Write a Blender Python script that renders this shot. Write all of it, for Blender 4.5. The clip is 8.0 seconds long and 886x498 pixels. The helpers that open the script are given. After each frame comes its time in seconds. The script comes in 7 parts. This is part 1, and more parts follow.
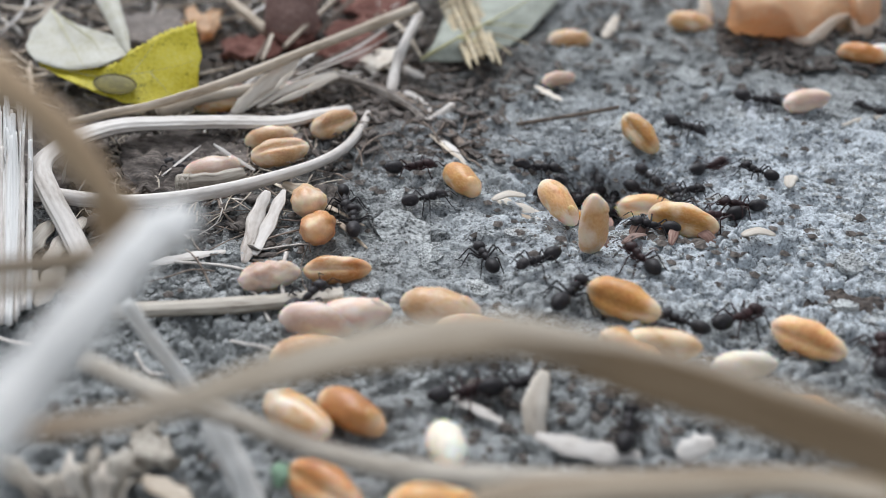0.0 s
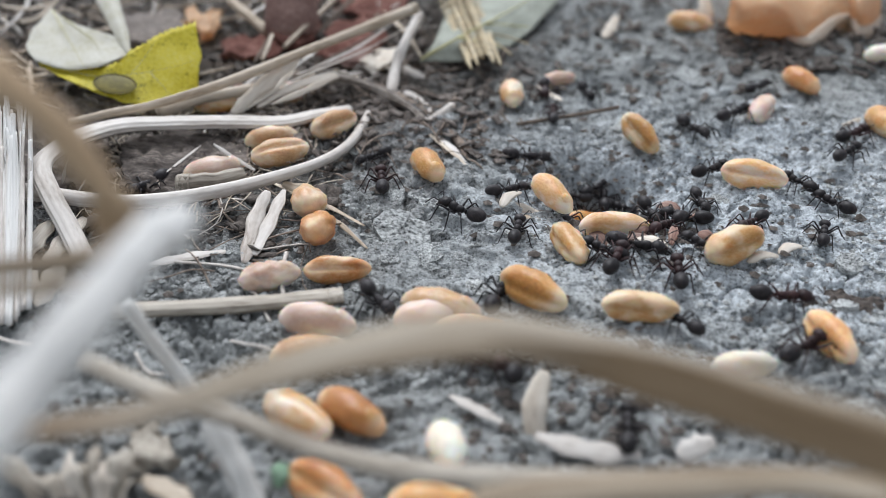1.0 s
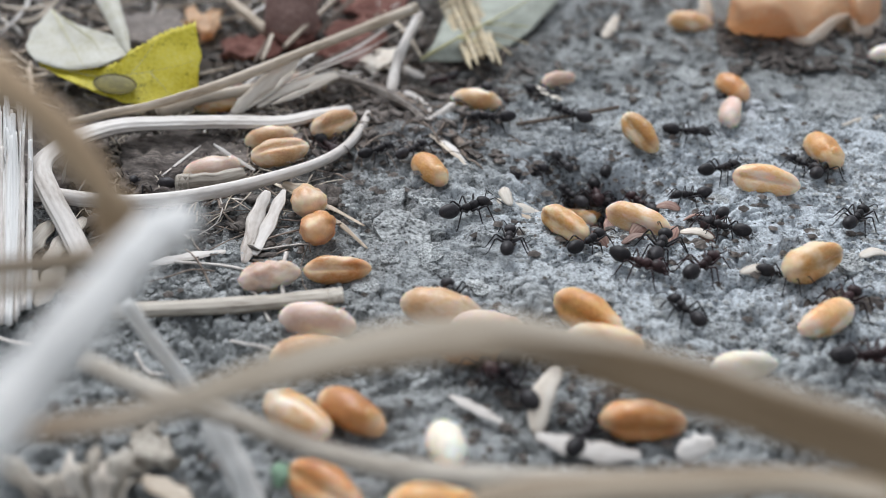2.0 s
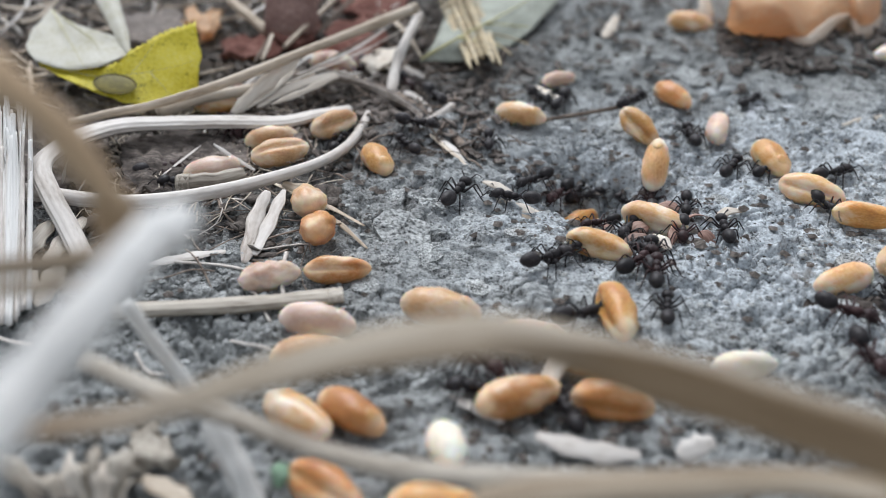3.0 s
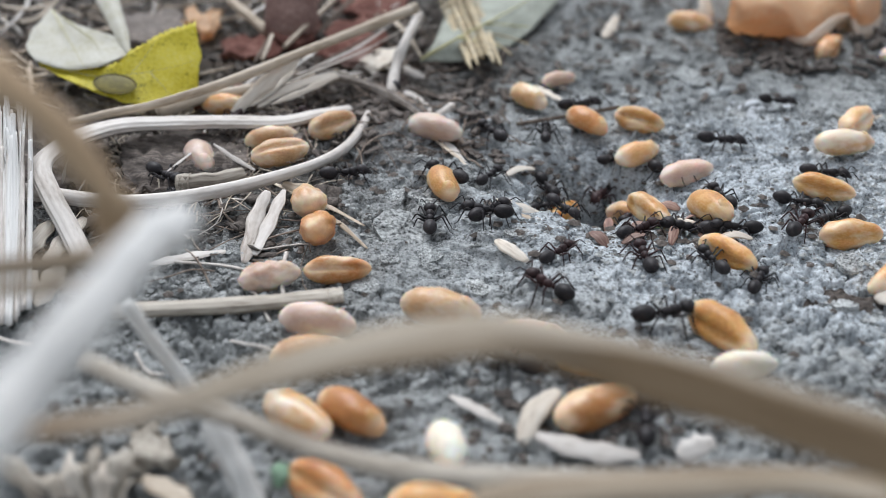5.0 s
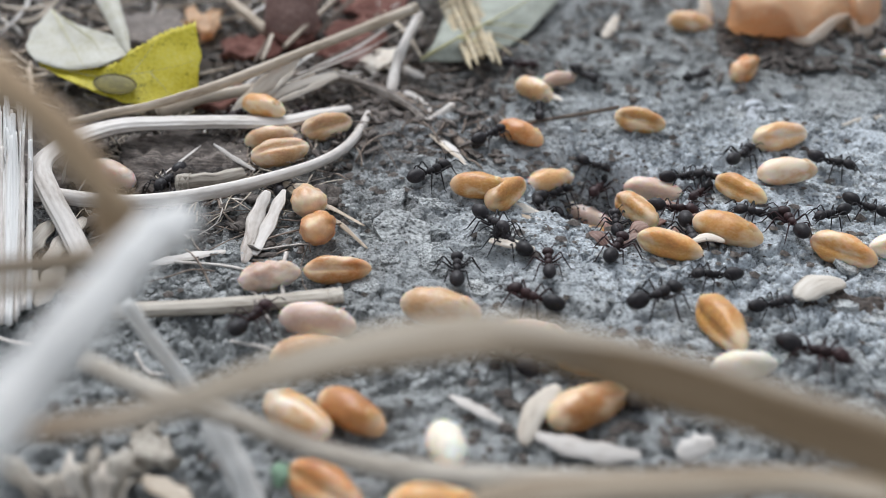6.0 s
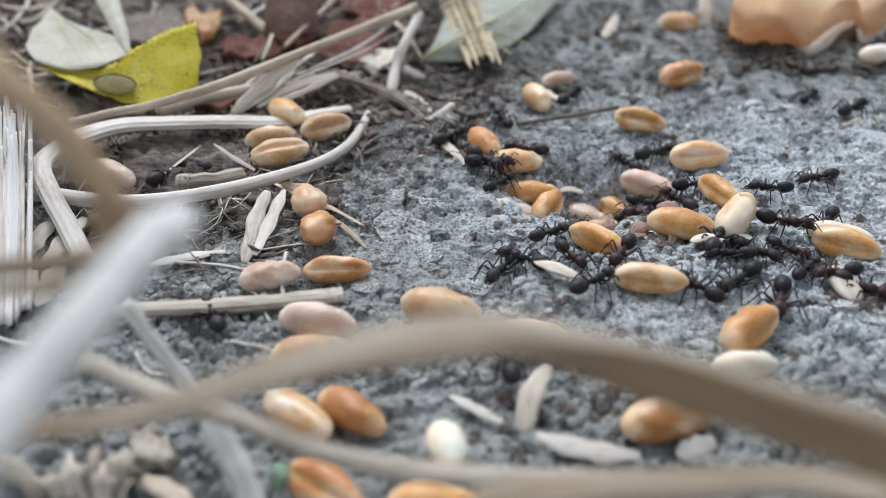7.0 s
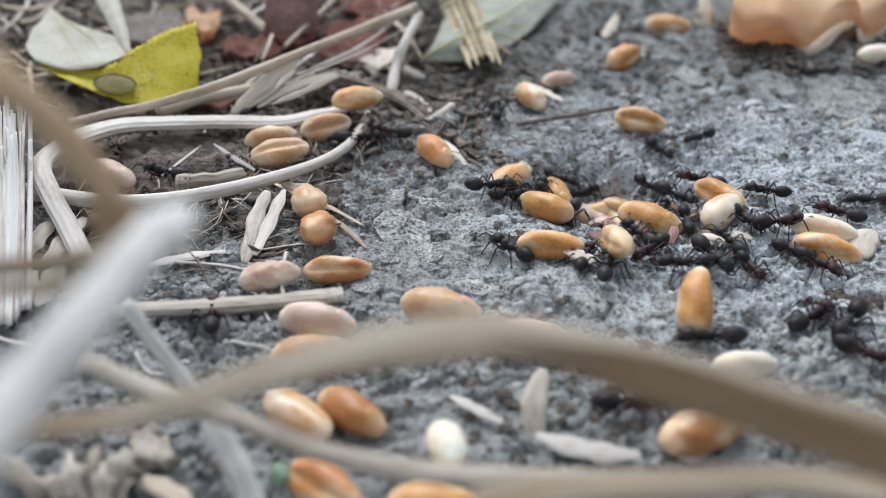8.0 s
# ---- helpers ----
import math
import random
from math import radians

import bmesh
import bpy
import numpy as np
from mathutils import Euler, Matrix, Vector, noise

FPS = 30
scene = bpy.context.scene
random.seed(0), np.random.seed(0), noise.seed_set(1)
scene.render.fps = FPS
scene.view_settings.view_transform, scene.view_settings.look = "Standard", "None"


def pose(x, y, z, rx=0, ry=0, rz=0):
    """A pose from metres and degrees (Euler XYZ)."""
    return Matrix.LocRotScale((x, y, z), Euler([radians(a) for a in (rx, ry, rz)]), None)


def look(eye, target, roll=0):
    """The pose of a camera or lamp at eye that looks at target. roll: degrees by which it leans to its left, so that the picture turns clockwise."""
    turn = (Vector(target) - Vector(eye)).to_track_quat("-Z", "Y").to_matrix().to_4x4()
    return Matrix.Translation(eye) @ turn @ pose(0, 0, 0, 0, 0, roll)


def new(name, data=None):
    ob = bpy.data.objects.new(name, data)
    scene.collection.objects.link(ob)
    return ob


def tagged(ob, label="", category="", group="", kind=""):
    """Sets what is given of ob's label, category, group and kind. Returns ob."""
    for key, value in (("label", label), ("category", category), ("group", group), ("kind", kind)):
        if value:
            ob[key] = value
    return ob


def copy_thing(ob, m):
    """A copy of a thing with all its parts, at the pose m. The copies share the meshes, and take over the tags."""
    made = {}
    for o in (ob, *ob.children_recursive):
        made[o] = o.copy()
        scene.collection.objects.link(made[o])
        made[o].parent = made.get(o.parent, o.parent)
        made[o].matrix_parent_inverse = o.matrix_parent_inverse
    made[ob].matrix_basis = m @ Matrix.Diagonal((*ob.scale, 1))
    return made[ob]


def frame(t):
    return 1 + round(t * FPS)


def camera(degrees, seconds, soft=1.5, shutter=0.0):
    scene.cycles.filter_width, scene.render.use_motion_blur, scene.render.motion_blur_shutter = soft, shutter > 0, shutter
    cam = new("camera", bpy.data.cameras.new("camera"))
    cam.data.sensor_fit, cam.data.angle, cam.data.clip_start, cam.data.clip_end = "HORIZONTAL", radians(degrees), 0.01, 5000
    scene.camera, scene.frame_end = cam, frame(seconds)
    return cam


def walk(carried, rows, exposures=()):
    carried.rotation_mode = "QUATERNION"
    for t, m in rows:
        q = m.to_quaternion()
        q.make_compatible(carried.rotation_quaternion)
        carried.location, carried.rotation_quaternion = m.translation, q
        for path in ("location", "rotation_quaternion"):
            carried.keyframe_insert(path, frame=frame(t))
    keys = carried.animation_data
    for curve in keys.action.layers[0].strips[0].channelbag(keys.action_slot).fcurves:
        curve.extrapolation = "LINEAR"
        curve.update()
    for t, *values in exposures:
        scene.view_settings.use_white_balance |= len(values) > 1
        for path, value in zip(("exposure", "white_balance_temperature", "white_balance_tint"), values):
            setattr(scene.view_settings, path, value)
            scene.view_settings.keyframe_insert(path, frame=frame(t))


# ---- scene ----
# A patch of dry ground by an ants' nest, with spilt wheat, straw and litter. Lengths below are in millimetres
# unless a name says otherwise; MM turns them into metres.
MM = 0.001
cam = camera(50, 8.0, soft=0.8, shutter=0.5)
cam.data.dof.use_dof = True
cam.data.dof.focus_distance = 0.088
cam.data.dof.aperture_fstop = 23
EYE = (0, 0, 0.046)
AIM = (0, 0.046 / math.tan(radians(32.7)), 0)
walk(cam, [(0, look(EYE, AIM)), (8, look(EYE, AIM))], exposures=[(0, 0.17, 5960, 9), (8, 0.17, 5960, 9)])

# ---- daylight under a thin overcast ----
world = bpy.data.worlds.new("sky")
scene.world = world
world.use_nodes = True
sky = world.node_tree.nodes.new("ShaderNodeTexSky")
sky.sky_type = "NISHITA"
sky.sun_disc = False
sky.sun_elevation = radians(55)
sky.sun_rotation = radians(-16)
sky.air_density = 1.0
sky.dust_density = 4.0
# thin cloud greys the blue of the sky
cloud = world.node_tree.nodes.new("ShaderNodeHueSaturation")
cloud.inputs["Saturation"].default_value = 0.18
world.node_tree.links.new(sky.outputs["Color"], cloud.inputs["Color"])
world.node_tree.links.new(cloud.outputs["Color"], world.node_tree.nodes["Background"].inputs["Color"])
world.node_tree.nodes["Background"].inputs["Strength"].default_value = 0.15
sun_data = bpy.data.lights.new("sun", "SUN")
sun_data.energy = 1.25
sun_data.angle = radians(18)
sun_data.color = (1.0, 0.975, 0.95)
sun = new("sun", sun_data)
sun.matrix_world = look((-0.12, 0.42, 0.62), (0, 0, 0))


# ---- materials ----
def surface(name, stops, size=1.0, fine=0.2, rough=0.7, bump=0.3, relief=0.05, stretch=(1, 1, 1), sheen=0.0, sss=0.0,
            tint=0.15, spec=0.35, metal=0.0, contrast=0.5, along=0.0, glow=0.0):
    """A matt natural surface: a ramp of colours over noise of two sizes (mm), with fine relief (mm)."""
    m = bpy.data.materials.new(name)
    m.use_nodes = True
    n, l = m.node_tree.nodes, m.node_tree.links
    b = n["Principled BSDF"]
    co = n.new("ShaderNodeTexCoord")
    mp = n.new("ShaderNodeMapping")
    # along: the streaks of a stalk follow its length, by the unwrapped sheath in mm
    mp.inputs["Scale"].default_value = (1, along, 1) if along else [1000 * s for s in stretch]
    l.new(co.outputs["UV" if along else "Object"], mp.inputs["Vector"])
    info = n.new("ShaderNodeObjectInfo")
    shift = n.new("ShaderNodeVectorMath")
    shift.operation = "MULTIPLY_ADD"
    l.new(info.outputs["Random"], shift.inputs[0])
    shift.inputs[1].default_value = (37, 91, 53)
    l.new(mp.outputs["Vector"], shift.inputs[2])
    big = n.new("ShaderNodeTexNoise")
    big.inputs["Scale"].default_value = 1 / size
    big.inputs["Detail"].default_value = 5
    l.new(shift.outputs[0], big.inputs["Vector"])
    small = n.new("ShaderNodeTexNoise")
    small.inputs["Scale"].default_value = 1 / fine
    small.inputs["Detail"].default_value = 4
    l.new(shift.outputs[0], small.inputs["Vector"])
    mixed = n.new("ShaderNodeMix")
    mixed.inputs[0].default_value = contrast
    l.new(big.outputs["Fac"], mixed.inputs[2])
    l.new(small.outputs["Fac"], mixed.inputs[3])
    ramp = n.new("ShaderNodeValToRGB")
    e = ramp.color_ramp.elements
    while len(e) < len(stops):
        e.new(0.5)
    for k, (at, col) in enumerate(stops):
        e[k].position, e[k].color = at, (*col, 1)
    l.new(mixed.outputs[0], ramp.inputs["Fac"])
    hsv = n.new("ShaderNodeHueSaturation")
    vary = n.new("ShaderNodeMapRange")
    vary.inputs["To Min"].default_value = 1 - tint
    vary.inputs["To Max"].default_value = 1 + tint
    l.new(info.outputs["Random"], vary.inputs["Value"])
    l.new(vary.outputs[0], hsv.inputs["Value"])
    l.new(ramp.outputs["Color"], hsv.inputs["Color"])
    l.new(hsv.outputs["Color"], b.inputs["Base Color"])
    b.inputs["Roughness"].default_value = rough
    b.inputs["Specular IOR Level"].default_value = spec
    b.inputs["Metallic"].default_value = metal
    b.inputs["Sheen Weight"].default_value = sheen
    if sss:
        b.inputs["Subsurface Weight"].default_value = sss
        b.inputs["Subsurface Radius"].default_value = (1.0, 0.55, 0.25)
        b.inputs["Subsurface Scale"].default_value = 0.0009
    bp = n.new("ShaderNodeBump")
    bp.inputs["Strength"].default_value = bump
    bp.inputs["Distance"].default_value = relief * MM
    l.new(mixed.outputs[0], bp.inputs["Height"])
    l.new(bp.outputs["Normal"], b.inputs["Normal"])
    if glow:
        # thin tissue lets part of the daylight through
        thin = n.new("ShaderNodeBsdfTranslucent")
        l.new(hsv.outputs["Color"], thin.inputs["Color"])
        l.new(bp.outputs["Normal"], thin.inputs["Normal"])
        mx = n.new("ShaderNodeMixShader")
        mx.inputs[0].default_value = glow
        l.new(b.outputs[0], mx.inputs[1])
        l.new(thin.outputs[0], mx.inputs[2])
        l.new(mx.outputs[0], n["Material Output"].inputs["Surface"])
    return m


SOIL = surface("dry_grey_clay", [(0.365, (0.05, 0.051, 0.049)), (0.43, (0.27, 0.276, 0.267)), (0.515, (0.49, 0.501, 0.486)), (0.66, (0.65, 0.664, 0.646))],
               size=2.0, fine=0.3, rough=0.95, bump=1.0, relief=0.55, tint=0.0, spec=0.12, contrast=0.62)
for k in SOIL.node_tree.nodes:
    if k.type == "TEX_NOISE":
        k.inputs["Detail"].default_value = 7
        k.inputs["Roughness"].default_value = 0.62


def add_mould(m):
    """Dark brown leaf mould in the clay where the litter lies."""
    n, l = m.node_tree.nodes, m.node_tree.links
    b = n["Principled BSDF"]
    old = b.inputs["Base Color"].links[0].from_socket
    co = [k for k in n if k.type == "TEX_COORD"][0]
    off = n.new("ShaderNodeVectorMath")
    off.operation = "SUBTRACT"
    l.new(co.outputs["Object"], off.inputs[0])
    off.inputs[1].default_value = (-50 * MM, 128 * MM, 0)
    far = n.new("ShaderNodeVectorMath")
    far.operation = "LENGTH"
    l.new(off.outputs[0], far.inputs[0])
    patch = n.new("ShaderNodeTexNoise")
    patch.inputs["Scale"].default_value = 110
    patch.inputs["Detail"].default_value = 7
    l.new(co.outputs["Object"], patch.inputs["Vector"])
    both = n.new("ShaderNodeMath")
    both.operation = "MULTIPLY_ADD"
    both.inputs[1].default_value = 0.045
    l.new(patch.outputs["Fac"], both.inputs[0])
    l.new(far.outputs["Value"], both.inputs[2])
    rng = n.new("ShaderNodeMapRange")
    rng.interpolation_type = "SMOOTHSTEP"
    rng.inputs["From Min"].default_value = 0.091
    rng.inputs["From Max"].default_value = 0.069
    rng.inputs["To Max"].default_value = 0.9
    l.new(both.outputs[0], rng.inputs["Value"])
    grain_of = [k for k in n if k.type == "TEX_NOISE"][1]
    ramp = n.new("ShaderNodeValToRGB")
    for e, (at, col) in zip(ramp.color_ramp.elements, ((0.35, (0.05, 0.042, 0.036)), (0.7, (0.27, 0.23, 0.195)))):
        e.position, e.color = at, (*col, 1)
    l.new(grain_of.outputs["Fac"], ramp.inputs["Fac"])
    mix = n.new("ShaderNodeMix")
    mix.data_type = "RGBA"
    l.new(rng.outputs[0], mix.inputs[0])
    l.new(old, mix.inputs[6])
    l.new(ramp.outputs["Color"], mix.inputs[7])
    l.new(mix.outputs[2], b.inputs["Base Color"])


add_mould(SOIL)


def paint_soil_light(m, centre, reach):
    """Light and shade in the soil's colour: paler beside the nest, darker further off."""
    n, l = m.node_tree.nodes, m.node_tree.links
    b = n["Principled BSDF"]
    old = b.inputs["Base Color"].links[0].from_socket
    co = [k for k in n if k.type == "TEX_COORD"][0]
    off = n.new("ShaderNodeVectorMath")
    off.operation = "SUBTRACT"
    l.new(co.outputs["Object"], off.inputs[0])
    off.inputs[1].default_value = (centre[0] * MM, centre[1] * MM, 0)
    size = n.new("ShaderNodeVectorMath")
    size.operation = "DIVIDE"
    l.new(off.outputs[0], size.inputs[0])
    size.inputs[1].default_value = (reach[0] * MM, reach[1] * MM, 1)
    far = n.new("ShaderNodeVectorMath")
    far.operation = "LENGTH"
    l.new(size.outputs[0], far.inputs[0])
    patch = n.new("ShaderNodeTexNoise")
    patch.inputs["Scale"].default_value = 90
    patch.inputs["Detail"].default_value = 8
    patch.inputs["Roughness"].default_value = 0.65
    l.new(co.outputs["Object"], patch.inputs["Vector"])
    both = n.new("ShaderNodeMath")
    both.operation = "MULTIPLY_ADD"
    both.inputs[1].default_value = 1.6
    l.new(patch.outputs["Fac"], both.inputs[0])
    l.new(far.outputs["Value"], both.inputs[2])
    rng = n.new("ShaderNodeMapRange")
    rng.interpolation_type = "SMOOTHSTEP"
    rng.inputs["From Min"].default_value = 1.2
    rng.inputs["From Max"].default_value = 2.3
    rng.inputs["To Min"].default_value = 1.24
    rng.inputs["To Max"].default_value = 0.68
    l.new(both.outputs[0], rng.inputs["Value"])
    hsv = n.new("ShaderNodeHueSaturation")
    l.new(old, hsv.inputs["Color"])
    l.new(rng.outputs[0], hsv.inputs["Value"])
    # sky sheen on the brighter soil, tinted into its colour
    cold = n.new("ShaderNodeMapRange")
    cold.inputs["From Min"].default_value = 0.68
    cold.inputs["From Max"].default_value = 1.24
    l.new(rng.outputs[0], cold.inputs["Value"])
    mix = n.new("ShaderNodeMix")
    mix.data_type, mix.blend_type = "RGBA", "MULTIPLY"
    mix.inputs[7].default_value = (0.95, 0.985, 1.05, 1)
    l.new(cold.outputs[0], mix.inputs[0])
    l.new(hsv.outputs["Color"], mix.inputs[6])
    l.new(mix.outputs[2], b.inputs["Base Color"])


paint_soil_light(SOIL, (29.75, 79.17), (31, 26))
SCALE = surface("grey_clay_scale", [(0.36, (0.06, 0.061, 0.061)), (0.45, (0.27, 0.276, 0.268)), (0.54, (0.48, 0.49, 0.477)), (0.66, (0.64, 0.654, 0.637))],
                size=0.9, fine=0.13, rough=0.95, bump=1.0, relief=0.3, tint=0.12, spec=0.12, contrast=0.62)
PALE_CRUST = surface("pale_grey_crust", [(0.33, (0.26, 0.27, 0.28)), (0.46, (0.5, 0.515, 0.53)), (0.62, (0.66, 0.68, 0.7))], size=1.2, fine=0.25, rough=0.9, bump=0.9, relief=0.2, tint=0.05, spec=0.15)
CRUMB = surface("grey_soil_crumb", [(0.36, (0.07, 0.071, 0.07)), (0.48, (0.25, 0.256, 0.248)), (0.62, (0.43, 0.439, 0.427))],
                size=1.5, fine=0.25, rough=0.95, bump=0.8, relief=0.1, spec=0.15)
HUMUS = surface("dark_leaf_mould", [(0.3, (0.045, 0.038, 0.034)), (0.5, (0.13, 0.11, 0.095)), (0.7, (0.27, 0.235, 0.205))],
                size=1.2, fine=0.3, rough=0.9, bump=0.9, relief=0.2, tint=0.4)
STRAW = surface("pale_grey_straw", [(0.3, (0.22, 0.175, 0.14)), (0.4, (0.45, 0.4, 0.35)), (0.5, (0.58, 0.535, 0.485)), (0.72, (0.7, 0.66, 0.61))],
                size=3.0, fine=0.35, along=0.3, rough=0.55, bump=0.5, relief=0.06, tint=0.12, contrast=0.3)
TAN = surface("tan_straw", [(0.3, (0.2, 0.14, 0.09)), (0.42, (0.42, 0.335, 0.245)), (0.55, (0.56, 0.475, 0.37)), (0.72, (0.68, 0.61, 0.51))],
              size=3.0, fine=0.35, along=0.25, rough=0.55, bump=0.5, relief=0.06, tint=0.12, contrast=0.32)
BROWN = surface("weathered_brown_blade", [(0.36, (0.14, 0.092, 0.052)), (0.5, (0.285, 0.225, 0.155)), (0.64, (0.43, 0.37, 0.29))],
                size=1.5, fine=0.3, along=0.05, rough=0.65, bump=0.6, relief=0.1, tint=0.08, contrast=0.4)
BLADE = surface("blade_brown_at_its_base", [(0.36, (0.14, 0.092, 0.052)), (0.5, (0.285, 0.225, 0.155)), (0.64, (0.43, 0.37, 0.29))],
                size=1.5, fine=0.3, along=0.05, rough=0.65, bump=0.6, relief=0.1, tint=0.0, contrast=0.4)


def brown_base(m, reach):
    """The first stretch of a blade, by its length in mm, is still a deep brown."""
    n, l = m.node_tree.nodes, m.node_tree.links
    b = n["Principled BSDF"]
    old = b.inputs["Base Color"].links[0].from_socket
    co = [k for k in n if k.type == "TEX_COORD"][0]
    sep = n.new("ShaderNodeSeparateXYZ")
    l.new(co.outputs["UV"], sep.inputs[0])
    rng = n.new("ShaderNodeMapRange")
    rng.interpolation_type = "SMOOTHSTEP"
    rng.inputs["From Min"].default_value = reach[1]
    rng.inputs["From Max"].default_value = reach[0]
    rng.inputs["To Max"].default_value = 0.75
    l.new(sep.outputs["Y"], rng.inputs["Value"])
    mix = n.new("ShaderNodeMix")
    mix.data_type = "RGBA"
    l.new(rng.outputs[0], mix.inputs[0])
    l.new(old, mix.inputs[6])
    mix.inputs[7].default_value = (0.15, 0.085, 0.035, 1)
    l.new(mix.outputs[2], b.inputs["Base Color"])


brown_base(BLADE, (10, 21))
WHITE = surface("bleached_white_stalk", [(0.3, (0.5, 0.47, 0.43)), (0.42, (0.82, 0.8, 0.76)), (0.7, (0.92, 0.91, 0.88))],
                size=1.5, fine=0.25, along=0.06, rough=0.6, bump=0.6, relief=0.08, tint=0.06, glow=0.25)
GNARL = surface("weathered_root", [(0.33, (0.07, 0.055, 0.045)), (0.46, (0.22, 0.185, 0.155)), (0.6, (0.4, 0.355, 0.31))], size=1.4, fine=0.25, along=0.25, rough=0.75, bump=0.9, relief=0.12, tint=0.1)
CHAFF = surface("papery_chaff", [(0.28, (0.36, 0.28, 0.21)), (0.42, (0.66, 0.58, 0.48)), (0.58, (0.8, 0.735, 0.64)), (0.75, (0.88, 0.84, 0.77))],
                size=1.3, fine=0.2, along=0.12, rough=0.6, bump=0.7, relief=0.06, tint=0.12, contrast=0.45, glow=0.15)
FIBRE = surface("brown_rootlet", [(0.3, (0.06, 0.045, 0.035)), (0.5, (0.15, 0.115, 0.09)), (0.7, (0.3, 0.25, 0.2))],
                size=1.5, fine=0.4, rough=0.85, tint=0.4)


def grain_skin(name, dark, mid, pale):
    """Wheat bran: warm and slightly glossy, bleached towards both tips and along the fold, with floury blotches."""
    m = surface(name, [(0.30, dark), (0.47, mid), (0.66, tuple(0.55 * a + 0.45 * b for a, b in zip(mid, pale)))],
                size=2.6, fine=0.2, rough=0.42, bump=0.5, relief=0.07, stretch=(0.6, 1, 1), sss=0.75, tint=0.16, spec=0.5, contrast=0.35, sheen=0.1)
    n, l = m.node_tree.nodes, m.node_tree.links
    b = n["Principled BSDF"]
    old = b.inputs["Base Color"].links[0].from_socket
    co = [k for k in n if k.type == "TEX_COORD"][0]
    sep = n.new("ShaderNodeSeparateXYZ")
    l.new(co.outputs["Object"], sep.inputs[0])
    tip = n.new("ShaderNodeMath")
    tip.operation = "ABSOLUTE"
    l.new(sep.outputs["X"], tip.inputs[0])
    rng = n.new("ShaderNodeMapRange")
    rng.interpolation_type = "SMOOTHSTEP"
    rng.inputs["From Min"].default_value = 1.8 * MM
    rng.inputs["From Max"].default_value = 3.1 * MM
    l.new(tip.outputs[0], rng.inputs["Value"])
    spots = [k for k in n if k.type == "TEX_NOISE"][0]
    blot = n.new("ShaderNodeMapRange")
    blot.interpolation_type = "SMOOTHSTEP"
    blot.inputs["From Min"].default_value = 0.5
    blot.inputs["From Max"].default_value = 0.64
    blot.inputs["To Max"].default_value = 0.7
    l.new(spots.outputs["Fac"], blot.inputs["Value"])
    most = n.new("ShaderNodeMath")
    most.operation = "MULTIPLY_ADD"
    most.use_clamp = True
    most.inputs[1].default_value = 0.6
    l.new(rng.outputs[0], most.inputs[0])
    l.new(blot.outputs[0], most.inputs[2])
    mix = n.new("ShaderNodeMix")
    mix.data_type = "RGBA"
    l.new(most.outputs[0], mix.inputs[0])
    l.new(old, mix.inputs[6])
    mix.inputs[7].default_value = (*pale, 1)
    l.new(mix.outputs[2], b.inputs["Base Color"])
    return m


GRAIN = {
    "amber": grain_skin("amber_wheat_bran", (0.36, 0.145, 0.03), (0.55, 0.28, 0.072), (0.8, 0.66, 0.46)),
    "orange": grain_skin("orange_wheat_bran", (0.31, 0.1, 0.018), (0.48, 0.205, 0.048), (0.76, 0.57, 0.37)),
    "pale": grain_skin("pale_wheat_bran", (0.48, 0.22, 0.07), (0.66, 0.4, 0.18), (0.84, 0.75, 0.62)),
    "pink": grain_skin("pinkish_wheat_bran", (0.48, 0.3, 0.21), (0.62, 0.45, 0.35), (0.78, 0.68, 0.59)),
    "tan": grain_skin("tan_wheat_bran", (0.34, 0.175, 0.07), (0.53, 0.32, 0.155), (0.78, 0.67, 0.52)),
    "cream": grain_skin("cream_wheat_bran", (0.6, 0.5, 0.37), (0.76, 0.69, 0.56), (0.83, 0.79, 0.7)),
}
ANT_BODY = surface("black_ant_shell", [(0.3, (0.01, 0.009, 0.01)), (0.5, (0.022, 0.019, 0.02)), (0.7, (0.05, 0.043, 0.043))],
                   size=0.5, fine=0.08, rough=0.45, bump=0.6, relief=0.02, tint=0.35, spec=0.22)
ANT_RED = surface("dark_brown_ant_shell", [(0.3, (0.014, 0.007, 0.007)), (0.5, (0.034, 0.017, 0.017)), (0.7, (0.075, 0.038, 0.036))],
                  size=0.5, fine=0.08, rough=0.45, bump=0.6, relief=0.02, tint=0.35, spec=0.22)
LEAF_YELLOW = surface("yellow_leaf_blade", [(0.35, (0.3, 0.27, 0.03)), (0.41, (0.7, 0.61, 0.05)), (0.5, (0.84, 0.75, 0.07)), (0.7, (0.88, 0.82, 0.24))],
                      size=3.0, fine=0.32, rough=0.5, bump=0.7, relief=0.12, tint=0.0, contrast=0.62, glow=0.5)
LEAF_WHITE = surface("pale_leaf_underside", [(0.3, (0.5, 0.47, 0.3)), (0.46, (0.6, 0.575, 0.48)), (0.7, (0.7, 0.685, 0.62))],
                     size=3.0, fine=0.4, rough=0.65, bump=0.7, relief=0.12, tint=0.0, glow=0.25)
LEAF_SPOT = surface("olive_leaf_spot", [(0.3, (0.08, 0.065, 0.012)), (0.5, (0.15, 0.125, 0.02)), (0.7, (0.25, 0.2, 0.035))],
                    size=1.0, fine=0.3, rough=0.55, tint=0.0)
LEAF_RIM = surface("pale_curled_leaf_rim", [(0.3, (0.66, 0.5, 0.36)), (0.5, (0.78, 0.66, 0.53)), (0.7, (0.84, 0.76, 0.66))], size=3.0, fine=0.5, rough=0.6, glow=0.3)
